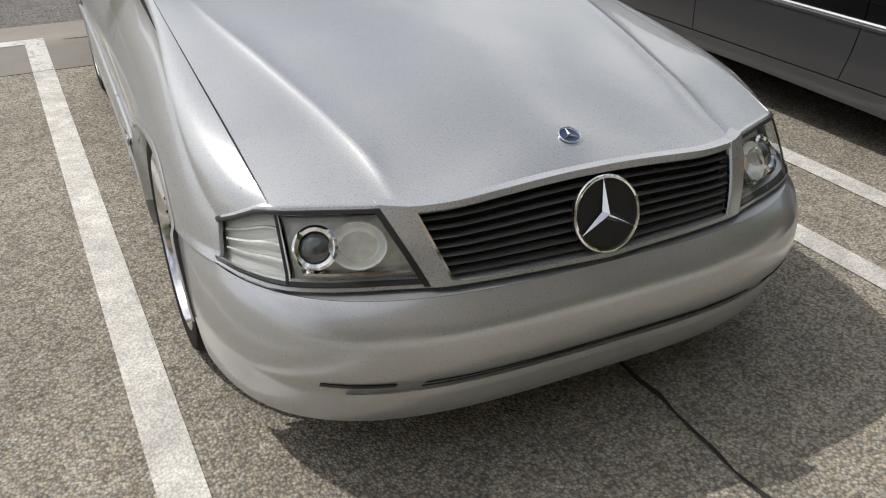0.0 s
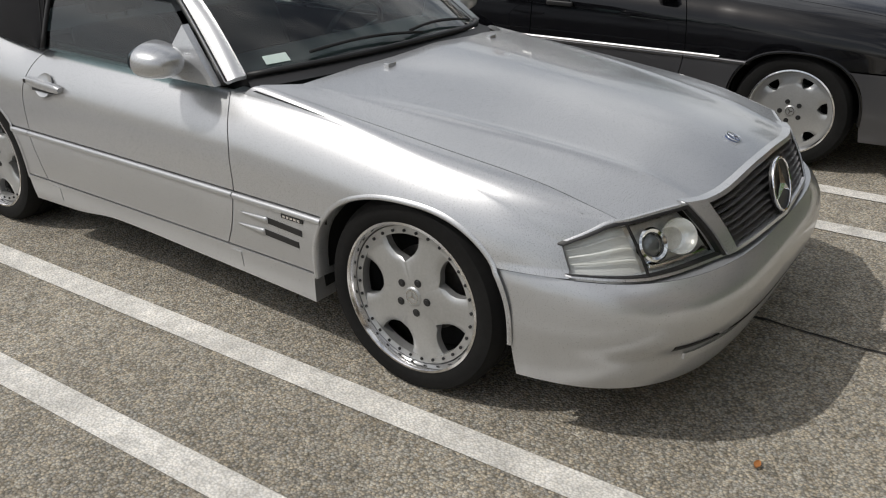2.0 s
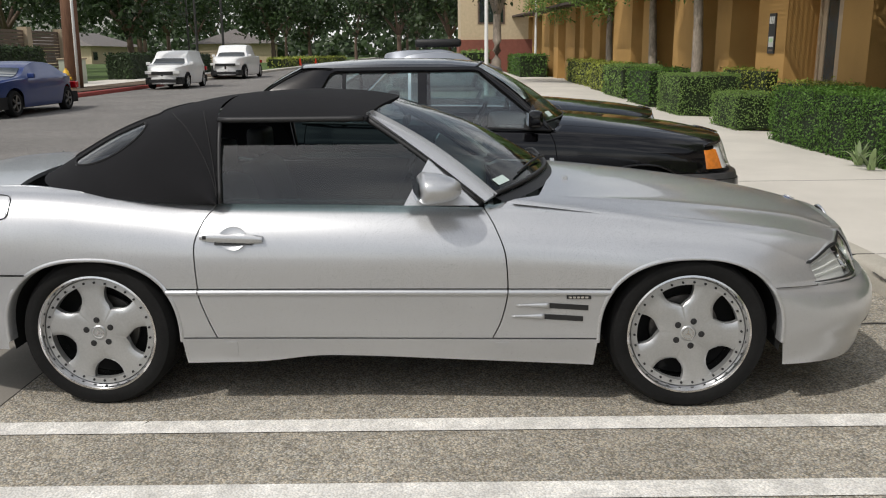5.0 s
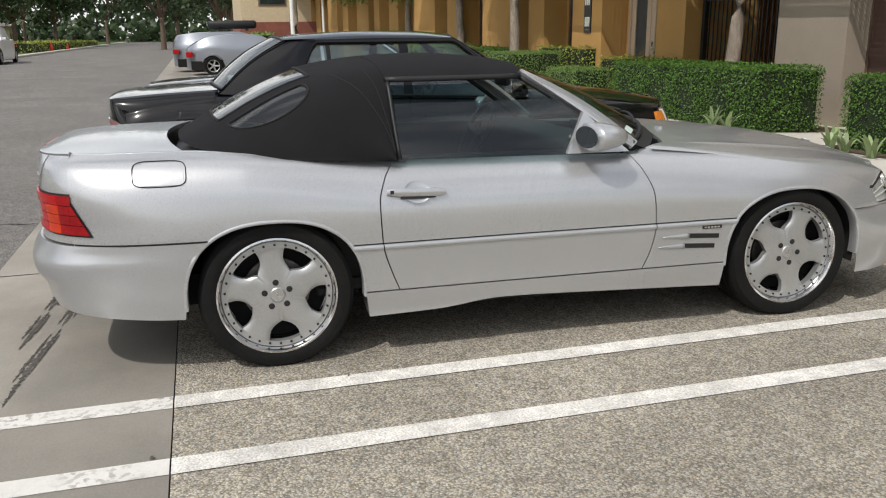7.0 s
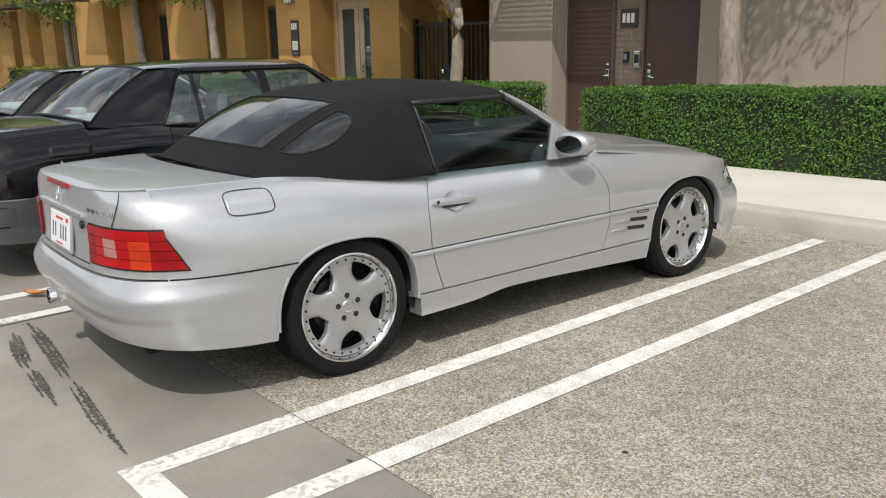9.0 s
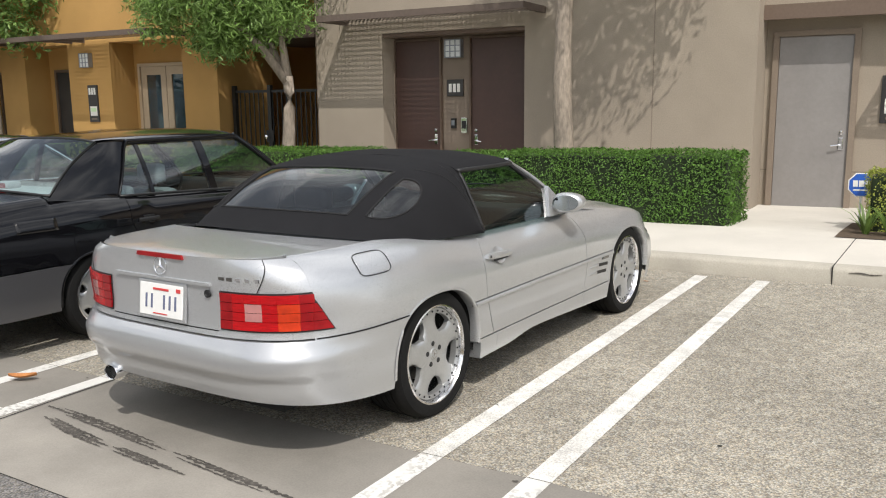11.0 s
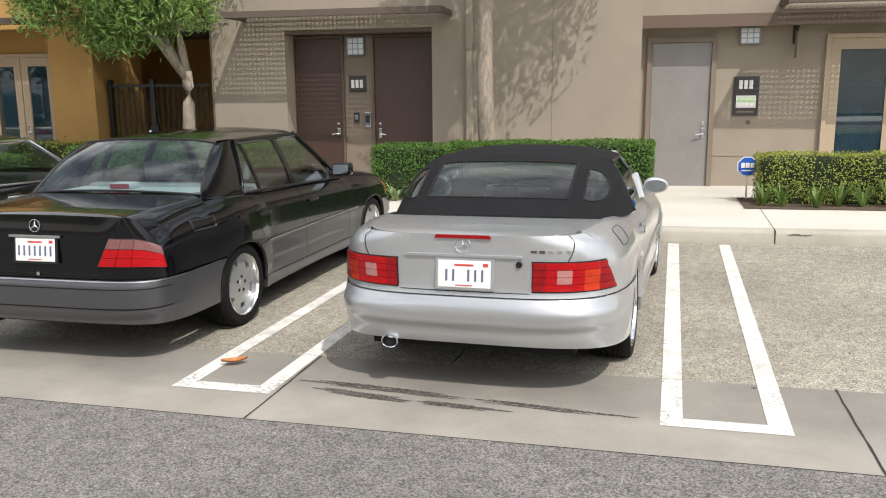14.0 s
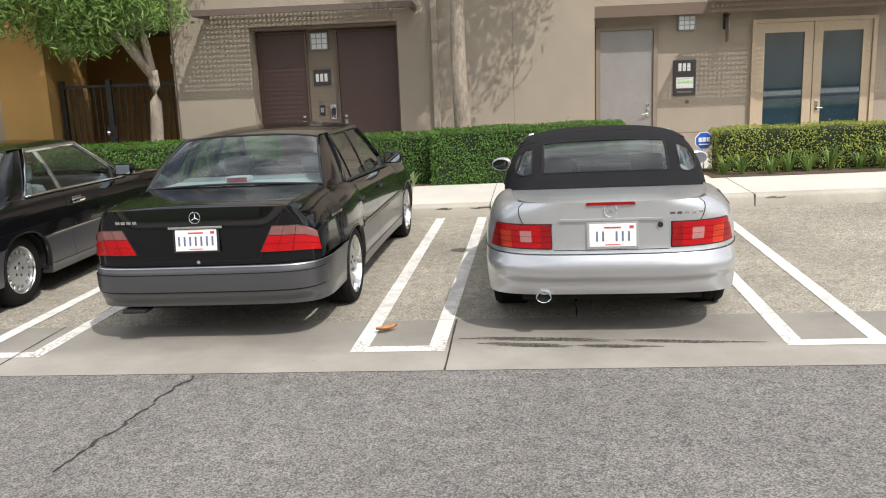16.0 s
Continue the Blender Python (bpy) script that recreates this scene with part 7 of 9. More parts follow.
brake = part("shelf_brake_light", bm, material("pale_lamp_housing", (0.42, 0.45, 0.46), 0.6, grain=0.05, scale=40), sal, "pale grey high brake light on the parcel shelf")
part("lens", box(-0.082, 0.082, -0.2035, -0.199, 1.057, 1.093), RED_DARK, brake, "dark red lens")
for side in (1, -1):
    bm = bmesh.new()
    side_panel(bm, sb, -0.60, -0.32, lambda y: 0.815, lambda y: 0.895, side, 10, 5, out=0.003, back=0.003)
    if side > 0:
        part("fuel_flap", bm, BLACK, sal, smooth=True)
    else:
        bm.free()
    bm = bmesh.new()
    tube(bm, [sb.side(y, 0.578, side, 0.010) for y in lin(0.42, 2.38, 20)], 0.008, 6)
    part("side_strip", bm, material("bright_strip" + str(side), (0.45, 0.45, 0.46), 0.3, 0.9), sal)

# coupe beyond it
CPE = dict(
    wb=2.845, hub=0.318, mould=0.560, door_low=0.29, tyre_r=0.322, rim_r=0.210, tyre_w=0.215, track=0.80,
    width=[(-1.2, 0.86), (-0.5, 0.890), (0.0, 0.905), (0.5, 0.900), (1.5, 0.90), (2.8, 0.905), (3.3, 0.88), (3.8, 0.86)],
    inset=[(0.15, 0.05), (0.25, 0.02), (0.40, 0.004), (0.55, 0.0), (0.65, 0.004), (0.80, 0.02), (1.0, 0.05)],
    front=[(0.20, 3.60), (0.28, 3.68), (0.45, 3.72), (0.56, 3.70), (0.60, 3.66), (0.85, 3.60)],
    rear=[(0.22, -1.10), (0.30, -1.15), (0.45, -1.20), (0.56, -1.18), (0.60, -1.13), (1.0, -1.06)],
    shoulder=[(-1.2, 0.83), (-0.8, 0.885), (-0.3, 0.925), (0.3, 0.93), (1.2, 0.915), (2.1, 0.89), (2.6, 0.86), (3.1, 0.815), (3.4, 0.77), (3.7, 0.72)],
    crown=[(-1.1, 0.915), (-0.9, 0.94), (0.1, 0.99), (2.1, 0.985), (2.4, 0.965), (2.9, 0.92), (3.3, 0.875), (3.6, 0.825)],
    ycf=3.0, ycr=-0.45, n=4.4, m=4.0, n_low=5.0, m_low=4.4, roll=0.06, drop=0.15,
    arch=[(0.350, 0.325), (0.355, 0.330)],
    hood=dict(side_start=2.16, mid_start=2.32, side_end=3.42, mid_end=3.60, face_end=3.46, p=3.4, cut=0.86, cut_end=0.88),
    deck=dict(side_start=-0.30, mid_start=-0.22, side_end=-0.95, mid_end=-1.07, face_end=-0.92, p=4.0, cut=0.80, cut_end=0.78),
    door_front=[(0.28, 2.14), (0.6, 2.19), (0.92, 2.12)],
    door_rear=[(0.28, 0.78), (0.6, 0.74), (0.95, 0.76)],
    sill=[(0.3, 0.20), (1.4, 0.21), (2.5, 0.20)],
    bumper_low=(0.22, 0.25), turns=(5, 15),
    wheel_style=dict(n=15, ri=0.135, ro=0.180, waist=0.020, root=0.026, tip=0.026, dish=-0.006, out=-0.008, label="flat silver disc wheel face with slots", rivets=0),
)
cpe = thing("coupe_car", Matrix.Translation((-5.93, 0.27, 0)), "black two-door coupe with grey lower flanks, parked in a bay", "car")
cb = coachwork(cpe, CPE, BLACK, ANTHRACITE)
gc_ = dict(x_foot=0.805, x_head=0.580, rail_z=1.335, roof=curve_of([(0.2, 1.345), (0.5, 1.375), (0.9, 1.398), (1.2, 1.40), (1.5, 1.375), (1.7, 1.35)]),
           ws_foot=(2.30, 2.02), ws_head=(1.58, 1.48), rw_head=(0.32, 0.40), rw_foot=(-0.26, -0.16), ws_z=0.965, rw_z=0.975,
           a_foot=2.06, c_foot=0.22, c_head=0.62, panes=((0.26, 0.80), (0.84, 2.0)), posts=((0.80, 0.835),), mirror=(1.90, 0.99), trim=CHROME, belt_mat=CHROME)
closed_roof(cpe, cb, gc_, BLACK, GLASS)
shelf_and_cabin(cpe, 2.0, 0.25, 0.74, 0.91, LEATHER, 0.55)
plain_handle(cpe, cb, 0.84, 1.06, 0.80, CHROME, 0.020, CHROME)
rear_face(cpe, cb, BLACK)
front_face(cpe, cb, BLACK, 0.42, 0.90)
for side in (1, -1):
    tl = thing("tail_lamp")
    tl.parent = cpe
    for k in range(4):
        face_patch(tl, "lens", cb, 0.55, 1.0, 0.30 + 0.14 * k, 0.425 + 0.14 * k, RED_LENS if k else AMBER, False, 0.012, side=side, nu=14, nv=3, back=0.012)
    bm = bmesh.new()
    tube(bm, [cb.side(y, 0.563, side, 0.010) for y in lin(0.40, 2.42, 20)], 0.007, 6)
    part("side_strip", bm, CHROME, cpe)

# ---------- building ----------
# local frame: X along the shop front, Y into the wall, Z up
SITE = Matrix.Translation((-5.0, 8.42, 0.0)) @ Matrix.Rotation(radians(2.6), 4, "Z") @ Matrix.Rotation(radians(0.8), 4, "Y")


def wall(name, bm, mat, label, cat="wall", parent=None):
    ob = part(name, bm, mat)
    if parent is not None:
        ob.parent = parent
        if label:
            ob["label"] = label
        return ob
    tagged(ob, label, cat, kind="structure")
    ob.matrix_world = SITE
    return ob


def placed(name, label, cat, x, y, z, group="", kind=""):
    return thing(name, SITE @ Matrix.Translation((x, y, z)), label, cat, group, kind)


Z0 = -0.3
w1 = wall("wall_taupe", box(-2.0, -0.60, 0.0, 1.6, Z0, 6.5), STUCCO, "taupe stucco shop wall with recessed doors")
# the wall inside the door recess has the darker stucco tone
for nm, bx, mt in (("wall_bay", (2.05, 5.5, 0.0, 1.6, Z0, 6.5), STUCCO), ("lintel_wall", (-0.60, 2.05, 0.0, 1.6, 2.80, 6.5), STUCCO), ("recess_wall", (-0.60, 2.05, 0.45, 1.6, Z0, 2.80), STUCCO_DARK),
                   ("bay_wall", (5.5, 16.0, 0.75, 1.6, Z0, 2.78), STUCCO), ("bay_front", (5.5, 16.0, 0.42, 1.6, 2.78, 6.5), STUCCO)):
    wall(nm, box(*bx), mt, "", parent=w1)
wall("fascia_beam", box(5.46, 16.0, 0.36, 0.418, 2.72, 2.92), TRIM_BROWN, "", parent=w1)
wall("lintel_beam", box(-0.64, 2.09, 0.02, 0.44, 2.735, 2.795), TRIM_BROWN, "", parent=w1)
for xx in (4.08,):
    wall("control_joint", box(xx - 0.006, xx + 0.006, -0.0025, 0.004, Z0, 6.5), STUCCO_DARK, "", parent=w1)
wall("base_joint", box(5.5, 16.0, 0.744, 0.752, 0.62, 0.632), STUCCO_DARK, "", parent=w1)

# downspout
dsp = placed("downspout", "taupe metal downspout on the wall", "downspout", 2.71, 0, 0)
part("pipe", box(-0.055, 0.055, -0.10, -0.012, 0.0, 6.4, 0.01), STUCCO, dsp)
for z in (0.5, 2.4, 4.4):
    part("bracket", box(-0.075, 0.075, -0.106, 0.0, z, z + 0.04), STUCCO_DARK, dsp)


def steel_door(name, x0, x1, z1, y, mat, label, handle_right, lever=True, frame_mat=TRIM_BROWN, fw=0.06):
    d = placed(name, label, "door", x0, y, 0.0, kind="structure")
    w = x1 - x0
    part("leaf", box(0.004, w - 0.004, -0.03, 0.02, 0.0, z1, 0.004), mat, d)
    part("door_frame", box(-fw, 0.0, -0.07, 0.01, -0.1, z1 + fw), frame_mat, d)
    part("door_frame", box(w, w + fw, -0.07, 0.01, -0.1, z1 + fw), frame_mat, d)
    part("door_frame", box(0.0, w, -0.07, 0.01, z1 + 0.004, z1 + fw), frame_mat, d)
    hx = w - 0.09 if handle_right else 0.09
    sg = -1 if handle_right else 1
    bm = bmesh.new()
    add_box(bm, hx - 0.03, hx + 0.03, -0.045, -0.03, 0.93, 1.10, 0.006)
    tube(bm, [(hx, -0.03, 1.0), (hx, -0.085, 1.0), (hx + sg * 0.02, -0.09, 1.0), (hx + sg * 0.12, -0.09, 0.985)], 0.011, 8)
    part("lever_handle", bm, CHROME, d)
    bm = bmesh.new()
    lathe(bm, [(0.028, -0.03), (0.028, -0.05), (0.0005, -0.052)], 16, axis="y", centre=(hx, 0, 1.17))
    part("deadbolt", bm, CHROME, d)
    part("threshold", box(-0.02, w + 0.02, -0.20, 0.02, -0.02, 0.012), TRIM_BROWN, d)
    return d


steel_door("door_1", -0.62 + 0.03, 0.30, 2.68, 0.45, BROWN_DOOR, "dark brown steel door in a recess", True, fw=0.03)
steel_door("door_2", 0.90, 1.98, 2.68, 0.45, BROWN_DOOR, "dark brown steel door in a recess", False, fw=0.03)
steel_door("door_3", 5.68, 6.64, 2.50, 0.75, GREY_DOOR, "grey steel door with lever handle", True, frame_mat=STUCCO_DARK, fw=0.08)


def sign(x, z0, z1, w, y, card):
    s = placed("door_sign", "dark door sign with pale bars" + (" and a small card" if card else ""), "sign", x, y, 0)
    part("board", box(-w / 2, w / 2, -0.03, 0.0, z0, z1, 0.004), SIGN_DARK, s)
    h = min(0.14, (z1 - z0) * 0.5)
    zt = z1 - 0.06 if card else (z0 + z1) / 2 + h / 2
    for k in range(3):
        part("bar", box(-0.115 + k * 0.08, -0.060 + k * 0.08, -0.036, -0.029, zt - h, zt), SIGN_WHITE, s)
    if card:
        part("card", box(-w / 2 + 0.05, w / 2 - 0.04, -0.035, -0.029, z0 + 0.13, z0 + 0.33), SIGN_WHITE, s)
        part("card_bar", box(-w / 2 + 0.07, w / 2 - 0.06, -0.038, -0.034, z0 + 0.22, z0 + 0.30), SIGN_GREEN, s)
        part("lower_bar", box(-w / 2 + 0.07, w / 2 - 0.06, -0.034, -0.029, z0 + 0.05, z0 + 0.08), STUCCO_DARK, s)


sign(0.58, 1.74, 2.02, 0.31, 0.45, False)
sign(7.21, 1.30, 1.94, 0.40, 0.75, True)


def block_lamp(x, z0, z1, w, y):
    l = placed("wall_lamp", "square frosted glass wall lamp in a grid frame", "lamp", x, y, 0)
    part("glass", box(-w / 2 + 0.015, w / 2 - 0.015, -0.10, -0.01, z0 + 0.015, z1 - 0.015, 0.006), LAMP_WHITE, l)
    for k in range(4):
        xx = mix(-w / 2, w / 2 - 0.014, k / 3)
        part("mullion", box(xx, xx + 0.014, -0.112, 0.0, z0, z1), GREY, l)
        zz = mix(z0, z1 - 0.014, k / 3)
        part("mullion", box(-w / 2, w / 2, -0.110, 0.0, zz, zz + 0.014), GREY, l)


block_lamp(0.58, 2.38, 2.68, 0.31, 0.45)
block_lamp(7.22, 2.46, 2.72, 0.30, 0.75)
for x, z, w, h, mt, nm in ((0.55, 1.20, 0.09, 0.17, IRON, "key_box"), (0.76, 1.12, 0.11, 0.26, CHROME, "intercom")):
    kb = placed(nm, "small metal box on the wall between the doors", "box", x, 0.45, z)
    part("body", box(-w / 2, w / 2, -0.05, 0.0, 0.0, h, 0.006), mt, kb)
    part("face", box(-w / 2 + 0.015, w / 2 - 0.015, -0.056, -0.049, h * 0.3, h * 0.8), PLASTIC if mt is CHROME else GREY, kb)
bell = placed("door_bell", "round brass bell push under the sign", "bell", 7.27, 0.75, 1.19)
bm = bmesh.new()
lathe(bm, [(0.035, 0.0), (0.033, -0.02), (0.0005, -0.024)], 18, axis="y")
part("push", bm, TRIM_BROWN, bell)
# hanging sign bracket
hb_ = placed("hanging_sign", "dark iron bracket with a small hanging sign", "bracket", 7.92, 0.75, 2.2)
bm = bmesh.new()
tube(bm, [(0, 0, 0.50), (0, -0.30, 0.50)], 0.012, 6)
tube(bm, [(0, 0, 0.30), (0, -0.25, 0.50)], 0.008, 6)
part("arm", bm, IRON, hb_)
part("back_plate", box(-0.04, 0.04, -0.015, 0.0, 0.25, 0.6), IRON, hb_)
part("panel", box(-0.008, 0.008, -0.28, -0.05, 0.02, 0.44), STUCCO_DARK, hb_)


# added sheet behind the panes, blue-grey to stand in for their reflections
PANE_BACK = material("blue_grey_pane_back", (0.26, 0.33, 0.38), 0.7, grain=0.1, scale=8, stain=0.25, stain_scale=1.5)


def french_door(x0, x1, z1, y, frame, glass_mat, name, label, leaves=2):
    d = placed(name, label, "door", x0, y, 0, kind="structure")
    w = x1 - x0
    part("door_frame", box(-0.07, 0.0, -0.08, 0.02, -0.1, z1 + 0.07), frame, d)
    part("door_frame", box(w, w + 0.07, -0.08, 0.02, -0.1, z1 + 0.07), frame, d)
    part("door_frame", box(0, w, -0.08, 0.02, z1 + 0.004, z1 + 0.07), frame, d)
    lw = w / leaves
    for k in range(leaves):
        a = k * lw
        lf = part("leaf", box(a + 0.008, a + 0.16, -0.045, 0.005, 0.0, z1), frame, d)
        part("stile", box(a + lw - 0.16, a + lw - 0.008, -0.045, 0.005, 0.0, z1), frame, lf)
        part("rail", box(a + 0.16, a + lw - 0.16, -0.045, 0.005, z1 - 0.17, z1), frame, lf)
        part("rail", box(a + 0.16, a + lw - 0.16, -0.045, 0.005, 0.0, 0.24), frame, lf)
        part("pane", box(a + 0.16, a + lw - 0.16, -0.024, -0.018, 0.24, z1 - 0.17), glass_mat, lf)
        part("dark_room", box(a + 0.16, a + lw - 0.16, -0.012, -0.004, 0.24, z1 - 0.17), PANE_BACK, lf)
    hx = lw + 0.09
    bm = bmesh.new()
    add_box(bm, hx - 0.025, hx + 0.025, -0.06, -0.045, 0.95, 1.13, 0.005)
    tube(bm, [(hx, -0.05, 1.0), (hx, -0.09, 1.0), (hx + 0.10, -0.09, 0.99)], 0.010, 8)
    part("lever_handle", bm, CHROME, d)
    return d


french_door(8.46, 10.50, 2.52, 0.75, TRIM_TAN, WINDOW_GLASS, "door_4", "tan double door with tall glass panes")
french_door(11.6, 13.6, 2.52, 0.75, TRIM_TAN, WINDOW_GLASS, "window_1", "tan framed shop window with tall panes")


def perforated_awning(x0, x1, depth, z, y0=0.0, px=0.080, py=0.050):
    """A thin metal sunshade full of slots; its shadow falls as rows of dots."""
    a = placed("sun_awning", "perforated dark metal sunshade over the shop front", "awning", x0, y0, z, group="awnings")
    w = x1 - x0
    nx, ny = int(w / px), int(depth / py)
    verts, faces = [], []

    def quad(xa, xb, ya, yb):
        i = len(verts)
        verts.extend(((xa, ya, 0), (xb, ya, 0), (xb, yb, 0), (xa, yb, 0)))
        faces.append((i, i + 1, i + 2, i + 3))
    for j in range(ny):
        y = -depth + j * py
        quad(0, w, y, y + py * 0.52)
        sh = (j % 2) * px / 2
        for i in range(-1, nx + 1):
            xa, xb = i * px + sh, i * px + sh + px * 0.50
            xa, xb = max(0, xa), min(w, xb)
            if xb > xa:
                quad(xa, xb, y + py * 0.52, y + py)
    me = bpy.data.meshes.new("perforated_sheet")
    me.from_pydata(verts, [], faces)
    me.materials.append(SOFFIT)
    ob = new("perforated_sheet", me)
    ob.parent = a
    ob["kind"] = "stuff"
    for bx in ((0, w, -depth - 0.04, -depth, -0.05, 0.05), (0, 0.05, -depth, 0, -0.05, 0.05), (w - 0.05, w, -depth, 0, -0.05, 0.05)):
        part("edge_beam", box(*bx), SOFFIT, a)


perforated_awning(-1.35, 2.4, 0.80, 3.02)
perforated_awning(7.6, 12.6, 0.77, 3.05, 0.42)

# passage with an iron gate
pg = wall("passage_back", box(-9.0, -1.2, 3.4, 3.6, Z0, 6.5), OCHRE, "ochre passage wall behind the gate")
wall("passage_side", box(-2.06, -2.003, 0.05, 3.4, Z0, 6.5), STUCCO_DARK, "dark stucco side wall of the passage")
wall("passage_roof", box(-5.0, -2.0, 0.9, 3.6, 2.9, 3.2), SOFFIT, "dark ceiling of the passage", "ceiling")
gate = placed("iron_gate", "black iron bar gate across the passage", "gate", -4.33, 0.35, 0.0)
for x0, x1 in ((0.0, 0.86), (0.94, 2.24)):
    part("top_rail", box(x0, x1, -0.02, 0.02, 1.86, 1.91), IRON, gate)
    part("bottom_rail", box(x0, x1, -0.02, 0.02, 0.12, 0.17), IRON, gate)
    n = int((x1 - x0) / 0.115)
    for i in range(n + 1):
        xx = mix(x0 + 0.02, x1 - 0.02, i / n)
        part("picket", box(xx - 0.010, xx + 0.010, -0.010, 0.010, 0.17, 1.86), IRON, gate)
for xx in (0.0, 0.90, 2.24):
    part("post", box(xx - 0.04, xx + 0.04, -0.04, 0.04, -0.1, 2.0), IRON, gate)
bm = bmesh.new()
lathe(bm, [(0.001, -0.11), (0.035, -0.10), (0.04, -0.08), (0.02, -0.05), (0.02, 0.0)], 16, axis="y", centre=(0.84, 0, 1.02))
part("knob", bm, CHROME, gate)
part("lock_plate", box(0.80, 0.98, -0.045, -0.035, 0.92, 1.14), IRON, gate)
# an awning bracket, no lamp: white box over a dark cone
wl = placed("awning_bracket", "dark cone awning bracket with a white box on top", "lamp", -2.225, 1.0, 2.25)
part("shade", box(-0.16, 0.16, -0.2, 0.0, 0.0, 0.16, 0.01), LAMP_WHITE, wl)
bm = bmesh.new()
lathe(bm, [(0.16, 0.0), (0.05, -0.34), (0.0005, -0.34)], 16, axis="z", centre=(0, -0.1, 0))
part("cone", bm, IRON, wl)

# ochre shops: piers and recesses
oc = wall("wall_ochre", box(-5.35, -4.43, 0.0, 1.6, Z0, 6.5), OCHRE, "ochre stucco shop wall with piers and recesses")
x = -5.35
pattern = [(2.1, "french"), (1.35, "pier"), (1.5, "dark"), (0.9, "pier"), (1.0, "steel"), (2.2, "pier"), (1.9, "dark"), (1.2, "pier"), (1.3, "steel"), (2.4, "pier")]
k = 0
while x > -62:
    w, kind = pattern[k % len(pattern)]
    if kind == "pier":
        wall("pier", box(x - w, x, 0.0, 1.6, Z0, 2.95), OCHRE, "", parent=oc)
    else:
        wall("recess_back", box(x - w, x, 0.62, 1.6, Z0, 2.95), OCHRE, "", parent=oc)
        if kind == "french":
            french_door(x - w + 0.25, x - 0.35, 2.45, 0.62, TRIM_TAN, WINDOW_GLASS, "door_5", "pale double door with dark glass in an ochre recess")
            perforated_awning(x - w - 1.2, x + 0.15, 0.95, 3.02)
        elif kind == "steel":
            steel_door("door_6", x - w + 0.1, x - 0.1, 2.4, 0.62, GREY_DOOR, "grey steel door in an ochre recess", True, fw=0.06)
            perforated_awning(x - w - 1.0, x + 0.8, 0.95, 3.02)
        else:
            steel_door("door_7", x - w + 0.3, x - 0.2, 2.4, 0.62, SIGN_DARK, "dark glazed door in an ochre recess", True, fw=0.06)
            perforated_awning(x - w - 0.9, x + 0.6, 0.95, 3.02)
    x -= w
    k += 1
wall("upper_wall", box(-62, -5.35, 0.0, 1.6, 2.95, 6.5), OCHRE, "", parent=oc)
sign(-8.05, 1.30, 2.08, 0.30, 0.0, True)
block_lamp(-8.15, 2.45, 2.75, 0.30, 0.0)
wall("roof_slab", box(-62, 16, -0.25, 9.0, 6.5, 6.7), SOFFIT, "flat roof of the shops", "roof")

# ---------- planting ----------
def leaf_mesh(name, pts, nrm, size, mat, parent, aspect=0.55, jitter=0.9, seed=1, kind="stuff"):
    """Many small folded leaves at points, turned roughly to the normals."""
    rng = np.random.default_rng(seed)
    n = len(pts)
    pts, nrm = np.asarray(pts, float), np.asarray(nrm, float)
    d = nrm + rng.normal(0, jitter * 0.55, (n, 3))
    d /= np.linalg.norm(d, axis=1)[:, None] + 1e-9
    t = rng.normal(0, 1, (n, 3))
    t -= (t * d).sum(1)[:, None] * d
    t /= np.linalg.norm(t, axis=1)[:, None] + 1e-9
    b = np.cross(d, t)
    s = size * rng.uniform(0.65, 1.3, n)[:, None]
    tip = pts + t * s + d * s * 0.15
    l = pts + t * s * 0.45 + b * s * aspect * 0.5
    r = pts + t * s * 0.45 - b * s * aspect * 0.5
    v = np.stack([pts, r, tip, l], 1).reshape(-1, 3)
    f = np.arange(4 * n).reshape(-1, 4)
    me = bpy.data.meshes.new(name)
    me.from_pydata(v.tolist(), [], f.tolist())
    me.materials.append(mat)
    ob = new(name, me)
    ob.parent = parent
    ob["kind"] = kind
    return ob


